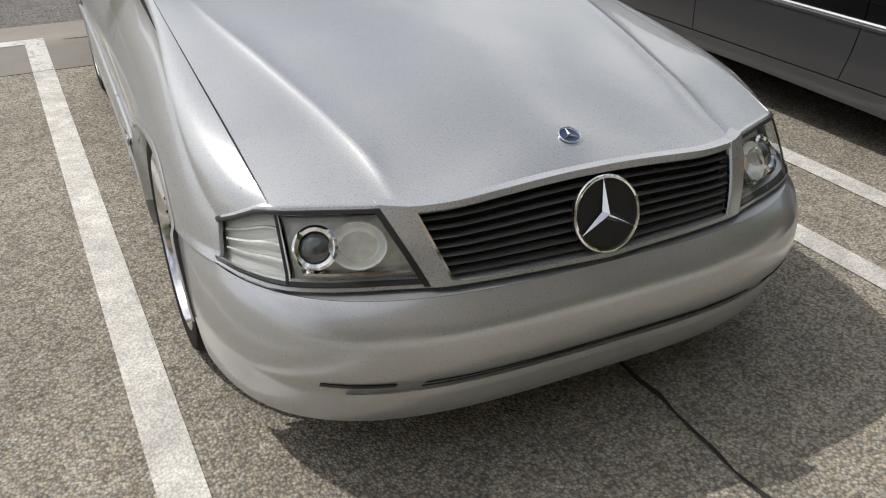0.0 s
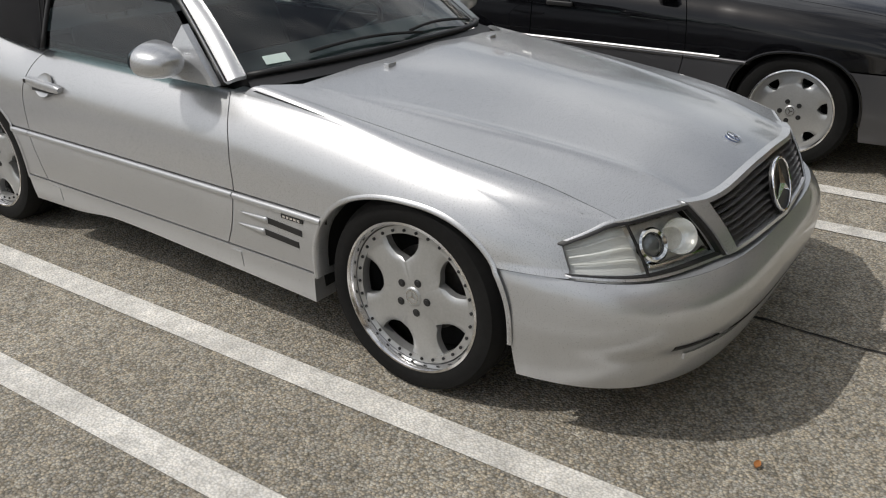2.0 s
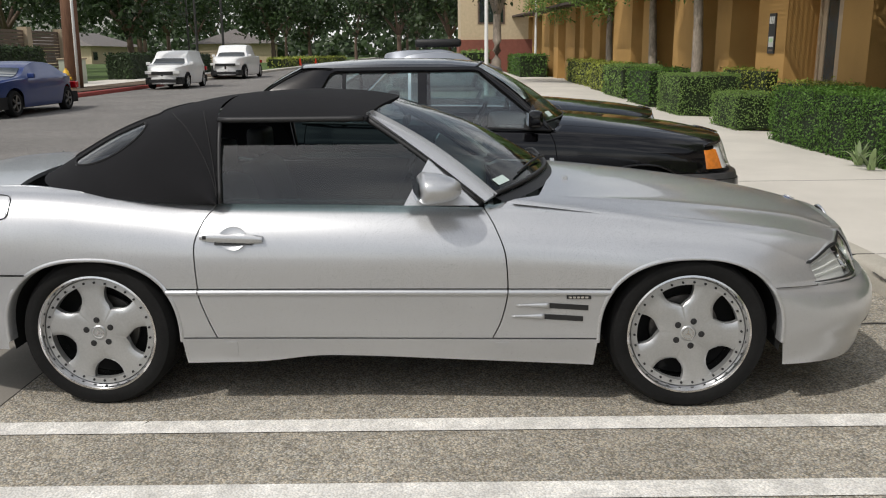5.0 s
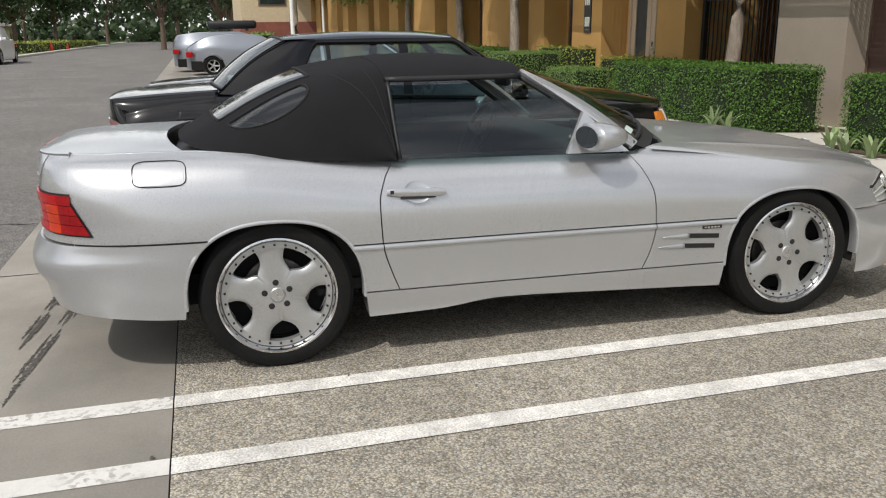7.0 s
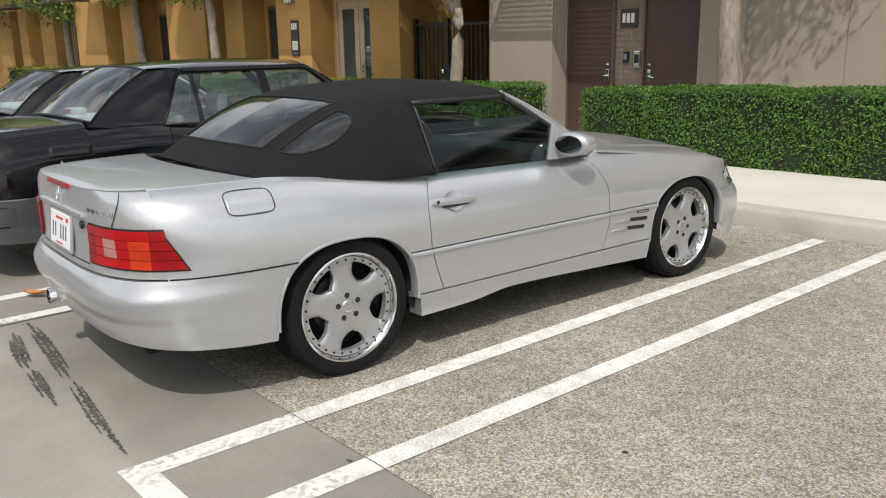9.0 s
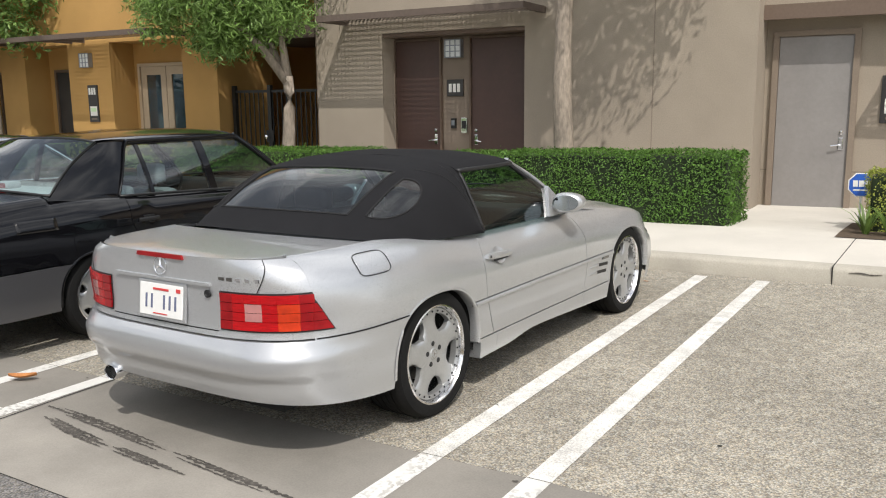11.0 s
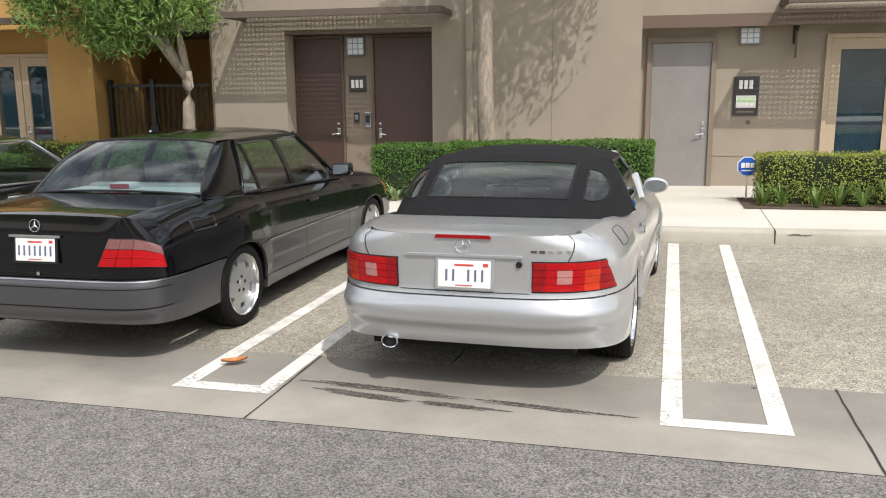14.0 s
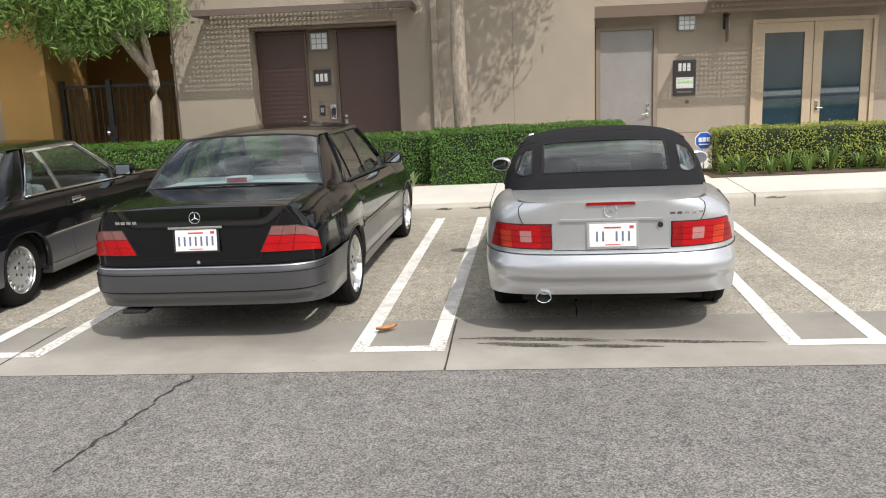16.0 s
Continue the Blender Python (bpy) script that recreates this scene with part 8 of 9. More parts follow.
def hedge(x0, x1, y0, y1, z0, z1, mat, density, size, label, seed):
    h = thing("hedge", Matrix.Translation(((x0 + x1) / 2, (y0 + y1) / 2, z0)), label, "hedge", "clipped hedges")
    wx, wy, wz = (x1 - x0) / 2, (y1 - y0) / 2, z1 - z0
    # dark inner box, painted as the shaded depth behind the leaves
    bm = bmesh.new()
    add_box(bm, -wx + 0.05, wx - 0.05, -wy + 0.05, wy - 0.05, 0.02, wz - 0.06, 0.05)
    part("twig_core", bm, CORE_SHADE, h)
    rng = np.random.default_rng(seed)
    P, N = [], []
    for ax, sg, area in ((0, 1, wy * 2 * wz), (0, -1, wy * 2 * wz), (1, 1, wx * 2 * wz), (1, -1, wx * 2 * wz), (2, 1, wx * wy * 4)):
        n = int(area * density)
        p = np.stack([rng.uniform(-wx, wx, n), rng.uniform(-wy, wy, n), rng.uniform(0.0, wz, n)], 1)
        lim = (wx, wy, wz)[ax]
        p[:, ax] = (sg * lim if ax < 2 else lim) - (sg if ax < 2 else 1) * np.abs(rng.normal(0, 0.030, n))
        # gentle waves in the clipped faces
        wob = 0.022 * np.sin(p[:, (ax + 1) % 3] * 5.1 + seed) + 0.018 * np.sin(p[:, (ax + 2) % 3] * 7.3 + 2 * seed)
        p[:, ax] += wob * (sg if ax < 2 else 1)
        # soften the edges
        r = 0.07
        over = np.maximum(0, np.abs(p[:, 0]) - (wx - r)) ** 2 + np.maximum(0, np.abs(p[:, 1]) - (wy - r)) ** 2 + np.maximum(0, p[:, 2] - (wz - r)) ** 2
        keep = over < r * r * 1.25
        nn = np.zeros((n, 3))
        nn[:, ax] = sg
        nn[:, 2] += 0.35
        P.append(p[keep])
        N.append(nn[keep])
    # stray shoots on top
    m = int(wx * wy * 4 * 14)
    p = np.stack([rng.uniform(-wx, wx, m), rng.uniform(-wy, wy, m), wz + np.abs(rng.normal(0, 0.03, m))], 1)
    P.append(p)
    N.append(np.tile([0, 0, 1.0], (m, 1)))
    leaf_mesh("leaves", np.concatenate(P), np.concatenate(N), size, mat, h, seed=seed)
    return h


hedge(-3.35, -2.15, 6.45, 7.3, 0.1, 0.93, LEAF, 3200, 0.032, "dense dark green clipped box hedge, lower end", 3)
hedge(-2.15, 0.80, 6.15, 7.15, 0.1, 0.98, LEAF, 3600, 0.032, "dense green clipped hedge beside the pavement", 4)
hedge(2.15, 9.5, 6.35, 7.1, 0.1, 0.80, LEAF_YELLOW, 2600, 0.03, "yellow-green clipped hedge behind strappy plants", 5)
hedge(-8.75, -4.85, 6.45, 7.5, 0.12, 0.95, LEAF, 2400, 0.036, "dense green clipped hedge before the gate", 6)
hedge(-11.5, -10.1, 6.4, 7.15, 0.15, 0.78, LEAF_TREE, 1800, 0.033, "low sparse dull green clipped hedge", 7)
hedge(-11.6, -9.3, 7.6, 8.2, 0.15, 0.95, LEAF_YELLOW, 500, 0.05, "yellow-green clipped hedge against the ochre wall", 8)
hedge(-15.1, -13.35, 6.3, 7.6, 0.15, 1.02, LEAF_TREE, 1400, 0.038, "dull green clipped hedge with bare patches", 9)
hedge(-15.4, -12.6, 7.8, 8.3, 0.15, 1.12, LEAF_YELLOW, 400, 0.06, "yellow-green clipped hedge against the ochre wall", 15)
hedge(-18.4, -15.95, 6.3, 7.6, 0.2, 1.08, LEAF, 550, 0.06, "dark green clipped hedge along the pavement", 10)
hedge(-22.3, -19.5, 6.4, 7.6, 0.2, 1.12, LEAF_TREE, 450, 0.07, "green clipped hedge along the pavement", 11)
hedge(-26.0, -23.4, 6.6, 7.7, 0.2, 1.15, LEAF_YELLOW, 300, 0.08, "yellow-green clipped hedge along the pavement", 12)
hedge(-33.0, -27.0, 6.8, 7.9, 0.25, 1.2, LEAF_YELLOW, 200, 0.10, "yellow-green clipped hedge along the pavement", 13)
hedge(-46.0, -38.0, 5.2, 6.6, 0.3, 1.4, LEAF, 120, 0.12, "green hedge at the far end of the pavement", 14)


def strap_plant(x, y, z, n, length, mat, seed, label, wide=0.018, name="strap_plant"):
    """A tuft of arching blades."""
    rng = random.Random(seed)
    p = thing(name, Matrix.Translation((x, y, z)), label, "plant", "tufts by the hedge")
    bm = bmesh.new()
    for i in range(n):
        a = rng.uniform(0, math.tau)
        l = length * rng.uniform(0.6, 1.15)
        lean = rng.uniform(0.25, 0.95)
        c, s = math.cos(a), math.sin(a)
        w = wide * rng.uniform(0.7, 1.2)
        prev = None
        for j in range(5):
            t = j / 4
            r = l * lean * t ** 1.3
            zz = l * (math.sin(t * 1.9 * (0.5 + 0.5 * lean)) * (1 - 0.35 * lean))
            ww = w * (1 - t) ** 0.7 + 0.001
            o = Vector((c * r + 0.02 * c, s * r + 0.02 * s, zz))
            q = (bm.verts.new(o + Vector((-s, c, 0)) * ww), bm.verts.new(o - Vector((-s, c, 0)) * ww))
            if prev:
                bm.faces.new((prev[0], prev[1], q[1], q[0]))
            prev = q
    part("tuft", bm, mat, p)
    return p


# planting bed edges
for nm, bx in (("planting_bed_right", (1.95, 9.6, 5.80, 7.3)), ("planting_bed", (-3.5, 0.75, 6.22, 7.4)), ("planting_bed_left", (-8.7, -4.9, 6.52, 8.2)), ("planting_bed_far", (-31.5, -9.2, 7.2, 8.2))):
    bm = bmesh.new()
    add_grid(bm, lambda u, v: (u, v, 0.158 - 0.042 * max(0.0, min(3.6, v - BACK_Y)) + street_rise(u, 0)), lin(bx[0], bx[1], 30), lin(bx[2], bx[3], 4))
    tagged(part(nm, bm, SOIL), "dark planting soil under the hedges", "soil", kind="structure")
for i in range(22):
    strap_plant(2.15 + i * 0.32 + random.uniform(-0.08, 0.08), 6.08 + random.uniform(-0.14, 0.12), 0.155, 26, random.uniform(0.30, 0.42), LEAF_BLADE, 40 + i, "tuft of long arching green leaves")
for i, (x, y) in enumerate(((-2.85, 6.12), (-3.15, 6.2), (-2.45, 6.10), (-5.1, 6.25), (-5.5, 6.3))):
    strap_plant(x, y, 0.155, 12, 0.30, LEAF_AGAVE, 90 + i, "small pale spiky agave-like plant", 0.035, "agave_plant")


def tree(x, y, z, trunk_r, height, forks, crown, leaf, bark, label, seed, n_leaf, leaf_size, aspect=0.4, lean=(0, 0), name="tree"):
    """Tapered trunk, forked limbs and a crown of leaf clusters. crown: centre, radii."""
    rng = random.Random(seed)
    nrg = np.random.default_rng(seed)
    t = thing(name, Matrix.Translation((x, y, z)), label, "tree", "street trees")
    bm = bmesh.new()
    pts, rs = [], []
    for i in range(9):
        q = i / 8
        pts.append(Vector((lean[0] * q + 0.03 * math.sin(q * 5 + seed), lean[1] * q + 0.03 * math.cos(q * 4 + seed), height * q - 0.1)))
        rs.append(trunk_r * (1.25 if i == 0 else 1 - 0.35 * q))
    tube(bm, pts, rs, 12)
    top = pts[-1]
    part("trunk", bm, bark, t, smooth=True)
    c, rad = Vector(crown[0]), Vector(crown[1])
    tips = []
    for k in range(forks):
        a = k * math.tau / forks + rng.uniform(-0.4, 0.4)
        end = c + Vector((math.cos(a) * rad.x * 0.55, math.sin(a) * rad.y * 0.55, rng.uniform(-0.1, 0.45) * rad.z))
        bm = bmesh.new()
        mid = top.lerp(end, 0.5) + Vector((rng.uniform(-.1, .1), rng.uniform(-.1, .1), 0.12))
        path = [top - Vector((0, 0, 0.12)), top.lerp(mid, 0.5) + Vector((0, 0, 0.03)), mid, mid.lerp(end, 0.6), end]
        tube(bm, path, [trunk_r * 0.62, trunk_r * 0.5, trunk_r * 0.38, trunk_r * 0.25, trunk_r * 0.1], 8)
        for j in range(5):
            s0 = path[2].lerp(end, rng.uniform(0, 1))
            e2 = s0 + Vector((rng.uniform(-1, 1) * rad.x * 0.5, rng.uniform(-1, 1) * rad.y * 0.5, rng.uniform(-0.1, 0.6) * rad.z))
            tube(bm, [s0, s0.lerp(e2, 0.5) + Vector((0, 0, 0.05)), e2], [trunk_r * 0.2, trunk_r * 0.12, trunk_r * 0.04], 5)
            tips.append(e2)
        tips.append(end)
        part("limb", bm, bark, t, smooth=True)
    clusters = []
    for k in range(max(18, n_leaf // 170)):
        d = Vector((rng.gauss(0, 1), rng.gauss(0, 1), rng.gauss(0, 1))).normalized() * rng.uniform(0.35, 1.0) ** 0.5
        clusters.append(c + Vector((d.x * rad.x, d.y * rad.y, d.z * rad.z)))
    clusters += tips
    per = max(10, n_leaf // len(clusters))
    P, N = [], []
    cr = 0.20 * (rad.x + rad.z)
    for q in clusters:
        o = nrg.normal(0, 1, (per, 3))
        o /= np.linalg.norm(o, axis=1)[:, None]
        r = nrg.uniform(0.2, 1.0, per)[:, None] ** 0.6 * cr * rng.uniform(0.6, 1.15)
        P.append(np.array(q) + o * r * np.array([1, 1, 0.75]))
        N.append(o + np.array([0, 0, 0.4]))
    leaf_mesh("crown", np.concatenate(P), np.concatenate(N), leaf_size, leaf, t, aspect=aspect, seed=seed)
    return t


tree(-1.72, 7.35, 0.1, 0.15, 3.9, 4, ((0.9, -0.15, 5.3), (1.75, 1.3, 1.35)), LEAF_TREE, BARK, "street tree with a pale scarred trunk before the wall", 21, 9000, 0.11)
tree(-7.15, 7.7, 0.1, 0.135, 2.15, 3, ((-0.95, -0.45, 3.55), (1.75, 1.3, 1.0)), LEAF_TREE, BARK, "small street tree with pale bark and fine drooping leaves", 22, 24000, 0.14, 0.22)
for i, (x, y, h, r) in enumerate(((-15.6, 7.3, 3.0, 1.7), (-21.0, 7.6, 3.2, 1.9), (-27.5, 7.6, 3.0, 2.0), (-34.0, 7.4, 3.0, 2.1))):
    tree(x, y, 0.15, 0.15, h, 4, ((0.0, -0.2, h + 1.2), (r + 0.3, r, 1.5)), LEAF_TREE, BARK, "street tree with pale bark beside the ochre shops", 30 + i, 11000, 0.16, 0.4)
tree(-30.5, 3.6, 0.2, 0.22, 3.0, 4, ((0.0, 0, 5.2), (2.6, 2.4, 2.0)), LEAF_DARK, BARK, "grey-barked tree at the end of the bays", 41, 4000, 0.18, 0.45)

# security sign on a stake by the hedge
st = thing("stake_sign", Matrix.Translation((2.06, 6.95, 0.14)) @ Matrix.Rotation(radians(6), 4, "Z"), "blue octagonal sign on a stake beside the hedge", "sign")
bm = bmesh.new()
solid_face(bm, [Vector((math.cos(a) * 0.145, -0.012, 0.45 + math.sin(a) * 0.145)) for a in [radians(22.5 + 45 * k) for k in range(8)]], (0, 0.008, 0))
part("rim", bm, SIGN_WHITE, st)
bm = bmesh.new()
solid_face(bm, [Vector((math.cos(a) * 0.132, -0.017, 0.45 + math.sin(a) * 0.132)) for a in [radians(22.5 + 45 * k) for k in range(8)]], (0, 0.006, 0))
part("face", bm, BLUE_SIGN, st)
for x0, x1, z0, z1 in ((-0.085, -0.035, 0.43, 0.50), (-0.025, 0.03, 0.43, 0.50), (0.04, 0.09, 0.43, 0.50), (-0.08, 0.08, 0.385, 0.40)):
    part("bar", box(x0, x1, -0.021, -0.016, z0, z1), SIGN_WHITE, st)
part("stake", box(-0.012, 0.012, -0.008, 0.008, 0.0, 0.33), SIGN_WHITE, st)

# ---------- across the street ----------
OPP = -11.75
bm = bmesh.new()
prof2 = [(OPP, 0.0), (OPP - 0.01, 0.13), (OPP - 0.05, 0.15), (OPP - 0.18, 0.152)]
add_grid(bm, lambda u, v: (u, prof2[int(v)][0], prof2[int(v)][1] + street_rise(u, 0)), lin(-36, -18, 8), range(4), flip=True)
tagged(part("kerb_red", bm, RED_KERB), "red painted kerb across the street", "kerb", kind="structure")
bm = bmesh.new()
add_grid(bm, lambda u, v: (u, prof2[int(v)][0], prof2[int(v)][1] + street_rise(u, 0)), lin(-260, -36.02, 12), range(4), flip=True)
add_grid(bm, lambda u, v: (u, prof2[int(v)][0], prof2[int(v)][1] + street_rise(u, 0)), lin(-17.98, 60, 12), range(4), flip=True)
tagged(part("kerb_far", bm, KERB), "grey concrete kerb across the street", "kerb", kind="structure")
bm = bmesh.new()
add_grid(bm, lambda u, v: (u, v, 0.15 + street_rise(u, 0)), lin(-300, 60, 30), [OPP - 5.0, OPP - 0.17], flip=False)
tagged(part("pavement_far", bm, CONCRETE), "pale pavement across the street", "pavement", kind="structure")
bm = bmesh.new()
add_grid(bm, lambda u, v: (u, v, 0.155 + street_rise(u, 0)), lin(-300, 60, 30), [-120, -60, -30, OPP - 5.0], flip=False)
add_grid(bm, lambda u, v: (u, v, 0.155 + street_rise(u, 0)), lin(-300, -58, 12), [OPP - 5.0, OPP - 0.6], flip=False)
tagged(part("lawn", bm, LAWN), "green lawn beyond the street", "lawn", kind="structure")
bm = bmesh.new()
add_grid(bm, lambda u, v: (u, v, 0.19 + street_rise(u, 0)), lin(-52, -22, 8), [OPP - 1.9, OPP - 0.2], flip=False)
tagged(part("verge", bm, SOIL), "dry brown verge behind the kerb", "verge", kind="structure")


def far_car(name, m, L, H, W, prof, glassp, paint, label, lamps=True, hood_low=None, dark_low=None, roof_box=False, tyre=0.33):
    """A car seen from far: shaped hull, glass band, wheels, lamps. y ahead."""
    c = thing(name, m, label, "car", "cars along the street")
    ys = lin(-L / 2, L / 2, 41)
    top, belt_ = curve_of(prof), curve_of(glassp)

    def half(y):
        t = abs(y) / (L / 2)
        return W / 2 * max(0.0, 1 - t ** 5) ** 0.4 if t < 1 else 0.02
    fy, ry = L / 2 - 0.88, -L / 2 + 0.92

    def low(y):
        for yc in (fy, ry):
            d = abs(y - yc) / (tyre + 0.06)
            if d < 1:
                return max(0.22, tyre + (tyre + 0.06) * math.sqrt(1 - d * d))
        return 0.22
    bm = bmesh.new()
    for side in (1, -1):
        def f(u, v, side=side):
            w = max(0.05, half(u))
            zb = belt_(u)
            lo = low(u)
            if v <= 1:
                z = mix(lo, zb, v)
                return Vector((side * (w - 0.05 * (1 - min(1, (z - 0.2) / 0.35)) ** 2 - 0.05 * max(0, (z - 0.6)) ** 2), u, z))
            t = v - 1
            zt = top(u)
            rise = zt - zb
            xw = w - 0.035 - 0.16 * min(1.0, rise / 0.4) * t
            return Vector((side * mix(w - 0.02, xw, min(1, t * 3)), u, mix(zb, zt - 0.03, t)))
        add_grid(bm, f, lin(-L / 2, L / 2, 71), lin(0, 1, 7) + [1.25, 1.6, 2.0], flip=side < 0)

    def lid(u, v):
        w = max(0.05, half(v)) - 0.035 - 0.16 * min(1.0, max(0, top(v) - belt_(v)) / 0.4)
        return Vector((u * w, v, top(v) - 0.03 * abs(u) ** 3))
    add_grid(bm, lid, lin(-1, 1, 13), lin(-L / 2, L / 2, 71))
    bmesh.ops.remove_doubles(bm, verts=bm.verts, dist=0.002)
    part("body", bm, paint, c, smooth=True, angle=40)
    # glass
    y0 = min(y for y in ys if top(y) - belt_(y) > 0.25)
    y1 = max(y for y in ys if top(y) - belt_(y) > 0.25)
    for side in (1, -1):
        for a, e in ((y0 + 0.12, mix(y0, y1, 0.48)), (mix(y0, y1, 0.52), y1 - 0.10)):
            bm = bmesh.new()

            def g(u, v, side=side):
                w = max(0.05, half(u))
                xw = w - 0.035 - 0.16 * min(1.0, (top(u) - belt_(u)) / 0.4) * v
                return Vector((side * (xw + 0.008), u, mix(belt_(u) + 0.03, top(u) - 0.10, v)))
            add_grid(bm, g, lin(a, e, 12), lin(0.02, 1, 5), flip=side < 0)
            part("side_window", bm, GLASS_CAR_FAR, c, smooth=True)
    for nm, ya, yb in (("windscreen", y1 - 0.02, min(L / 2, y1 + 0.62)), ("rear_window", y0 + 0.02, max(-L / 2, y0 - 0.55))):
        bm = bmesh.new()
        add_grid(bm, lambda u, v: lid(u * 0.86, mix(ya, yb, v)) + Vector((0, 0.010 * (1 if yb > ya else -1), 0.012)), lin(-1, 1, 9), lin(0.05, 0.95, 7), flip=yb < ya)
        part(nm, bm, GLASS_CAR_FAR, c, smooth=True)
    for y in (fy, ry):
        for side in (1, -1):
            wh = thing("wheel")
            wh.parent = c
            wh.matrix_local = Matrix.Translation((side * (W / 2 - 0.04), y, tyre)) @ (Matrix.Rotation(math.pi, 4, "Z") if side < 0 else Matrix.Identity(4))
            bm = bmesh.new()
            lathe(bm, [(tyre * 0.66, 0.0), (tyre * 0.9, 0.01), (tyre, -0.03), (tyre, -0.18), (tyre * 0.7, -0.2)], 28)
            part("tyre", bm, RUBBER, wh, smooth=True, angle=40)
            bm = bmesh.new()
            for k in range(5):
                a = k * math.tau / 5
                tube(bm, [(-0.02, 0, 0), (-0.02, math.cos(a) * tyre * 0.62, math.sin(a) * tyre * 0.62)], 0.03, 5)
            lathe(bm, [(tyre * 0.67, -0.003), (tyre * 0.60, -0.02)], 24)
            part("rim", bm, ALLOY if paint is not BLUE else STEEL, wh)
            bm = bmesh.new()
            lathe(bm, [(tyre * 0.66, -0.06), (0.01, -0.06)], 20)
            part("dark_well", bm, DARK, wh)
    part("underbody", box(-W / 2 + 0.1, W / 2 - 0.1, -L / 2 + 0.15, L / 2 - 0.15, 0.2, 0.5), DARK, c)
    zf = belt_(L / 2 - 0.1)
    for side in (1, -1):
        xo = W / 2 - 0.32
        part("headlamp", box(min(side * (xo - 0.2), side * (xo + 0.18)), max(side * (xo - 0.2), side * (xo + 0.18)), L / 2 - 0.20, L / 2 - 0.01, zf - 0.16, zf - 0.03, 0.02), LAMP_CLEAR, c)
        part("tail_lamp", box(min(side * (xo - 0.1), side * (xo + 0.22)), max(side * (xo - 0.1), side * (xo + 0.22)), -L / 2 + 0.0, -L / 2 + 0.22, zf - 0.08, zf + 0.10, 0.02), RED_LENS, c)
        cx = side * (W / 2 + 0.07)
        part("side_mirror", box(cx - 0.09, cx + 0.09, y1 + 0.05, y1 + 0.15, belt_(y1) + 0.02, belt_(y1) + 0.15, 0.03), paint, c)
    part("grille", box(-W / 2 + 0.42, W / 2 - 0.42, L / 2 - 0.06, L / 2 + 0.012, zf - 0.20, zf - 0.06, 0.01), PLASTIC, c)
    part("lower_grille", box(-W / 2 + 0.3, W / 2 - 0.3, L / 2 - 0.06, L / 2 + 0.012, 0.28, 0.42, 0.01), PLASTIC, c)
    part("number_plate", box(-0.16, 0.16, L / 2 + 0.012, L / 2 + 0.022, 0.44, 0.56), PLATE, c)
    if roof_box:
        rb = thing("roof_box")
        rb.parent = c
        part("box_shell", box(-0.42, 0.42, -1.0, 0.9, H + 0.08, H + 0.40, 0.12), PLASTIC, rb, smooth=True, angle=60)
        for y in (-0.6, 0.5):
            part("cross_bar", box(-0.6, 0.6, y, y + 0.06, H - 0.01, H + 0.08), PLASTIC, rb)
    return c


GLASS_CAR_FAR = material("dark_far_glass", (0.02, 0.028, 0.03), 0.06, 0.0, grain=0.1, scale=5, coat=1.0)


def place_car(x, y, yaw):
    return Matrix.Translation((x, y, street_rise(x, y))) @ Matrix.Rotation(radians(yaw), 4, "Z")


far_car("sports_coupe", place_car(-18.6, -10.2, -90), 4.78, 1.38, 1.90, [(-2.39, 0.92), (-2.0, 1.0), (-1.5, 1.06), (-0.7, 1.34), (0.0, 1.38), (0.5, 1.30), (1.15, 1.02), (2.0, 0.92), (2.3, 0.78), (2.39, 0.62)],
        [(-2.39, 0.86), (-1.5, 0.94), (0, 0.92), (1.15, 0.92), (2.0, 0.84), (2.39, 0.60)], BLUE, "dark blue fastback coupe parked at the far kerb")
far_car("boxy_hatchback", place_car(-34.3, -10.55, -90), 4.25, 1.64, 1.76, [(-2.12, 1.45), (-2.0, 1.60), (-0.8, 1.64), (0.3, 1.62), (0.62, 1.52), (1.1, 1.08), (1.9, 0.98), (2.12, 0.72)],
        [(-2.12, 0.98), (0.6, 0.98), (1.1, 1.0), (1.9, 0.92), (2.12, 0.68)], WHITE, "white boxy hatchback parked at the far kerb")
far_car("pickup_truck", place_car(-47.5, -11.0, -90), 5.8, 1.95, 2.0, [(-2.9, 1.30), (-0.75, 1.32), (-0.6, 1.85), (0.3, 1.95), (0.9, 1.85), (1.35, 1.32), (2.6, 1.22), (2.9, 0.85)],
        [(-2.9, 1.28), (-0.6, 1.24), (1.2, 1.24), (2.6, 1.15), (2.9, 0.8)], WHITE, "white pickup truck parked at the far kerb", tyre=0.40)
far_car("grey_hatchback", place_car(-28.3, 1.6, 0), 4.35, 1.45, 1.77, [(-2.17, 0.95), (-1.9, 1.12), (-1.3, 1.38), (-0.3, 1.45), (0.4, 1.40), (1.15, 1.0), (2.0, 0.86), (2.17, 0.62)],
        [(-2.17, 0.90), (-1.3, 0.98), (0, 0.93), (1.15, 0.92), (2.0, 0.80), (2.17, 0.58)], GREY, "grey hatchback parked in a bay further along")
far_car("estate_car", place_car(-31.4, 1.3, 0), 4.75, 1.55, 1.82, [(-2.37, 1.0), (-2.2, 1.40), (-1.0, 1.53), (0.0, 1.55), (0.5, 1.46), (1.2, 1.05), (2.2, 0.92), (2.37, 0.65)],
        [(-2.37, 0.96), (-1.0, 1.0), (0, 0.97), (1.2, 0.96), (2.2, 0.86), (2.37, 0.6)], GREY, "grey estate car with black roof box parked in a bay", roof_box=True)
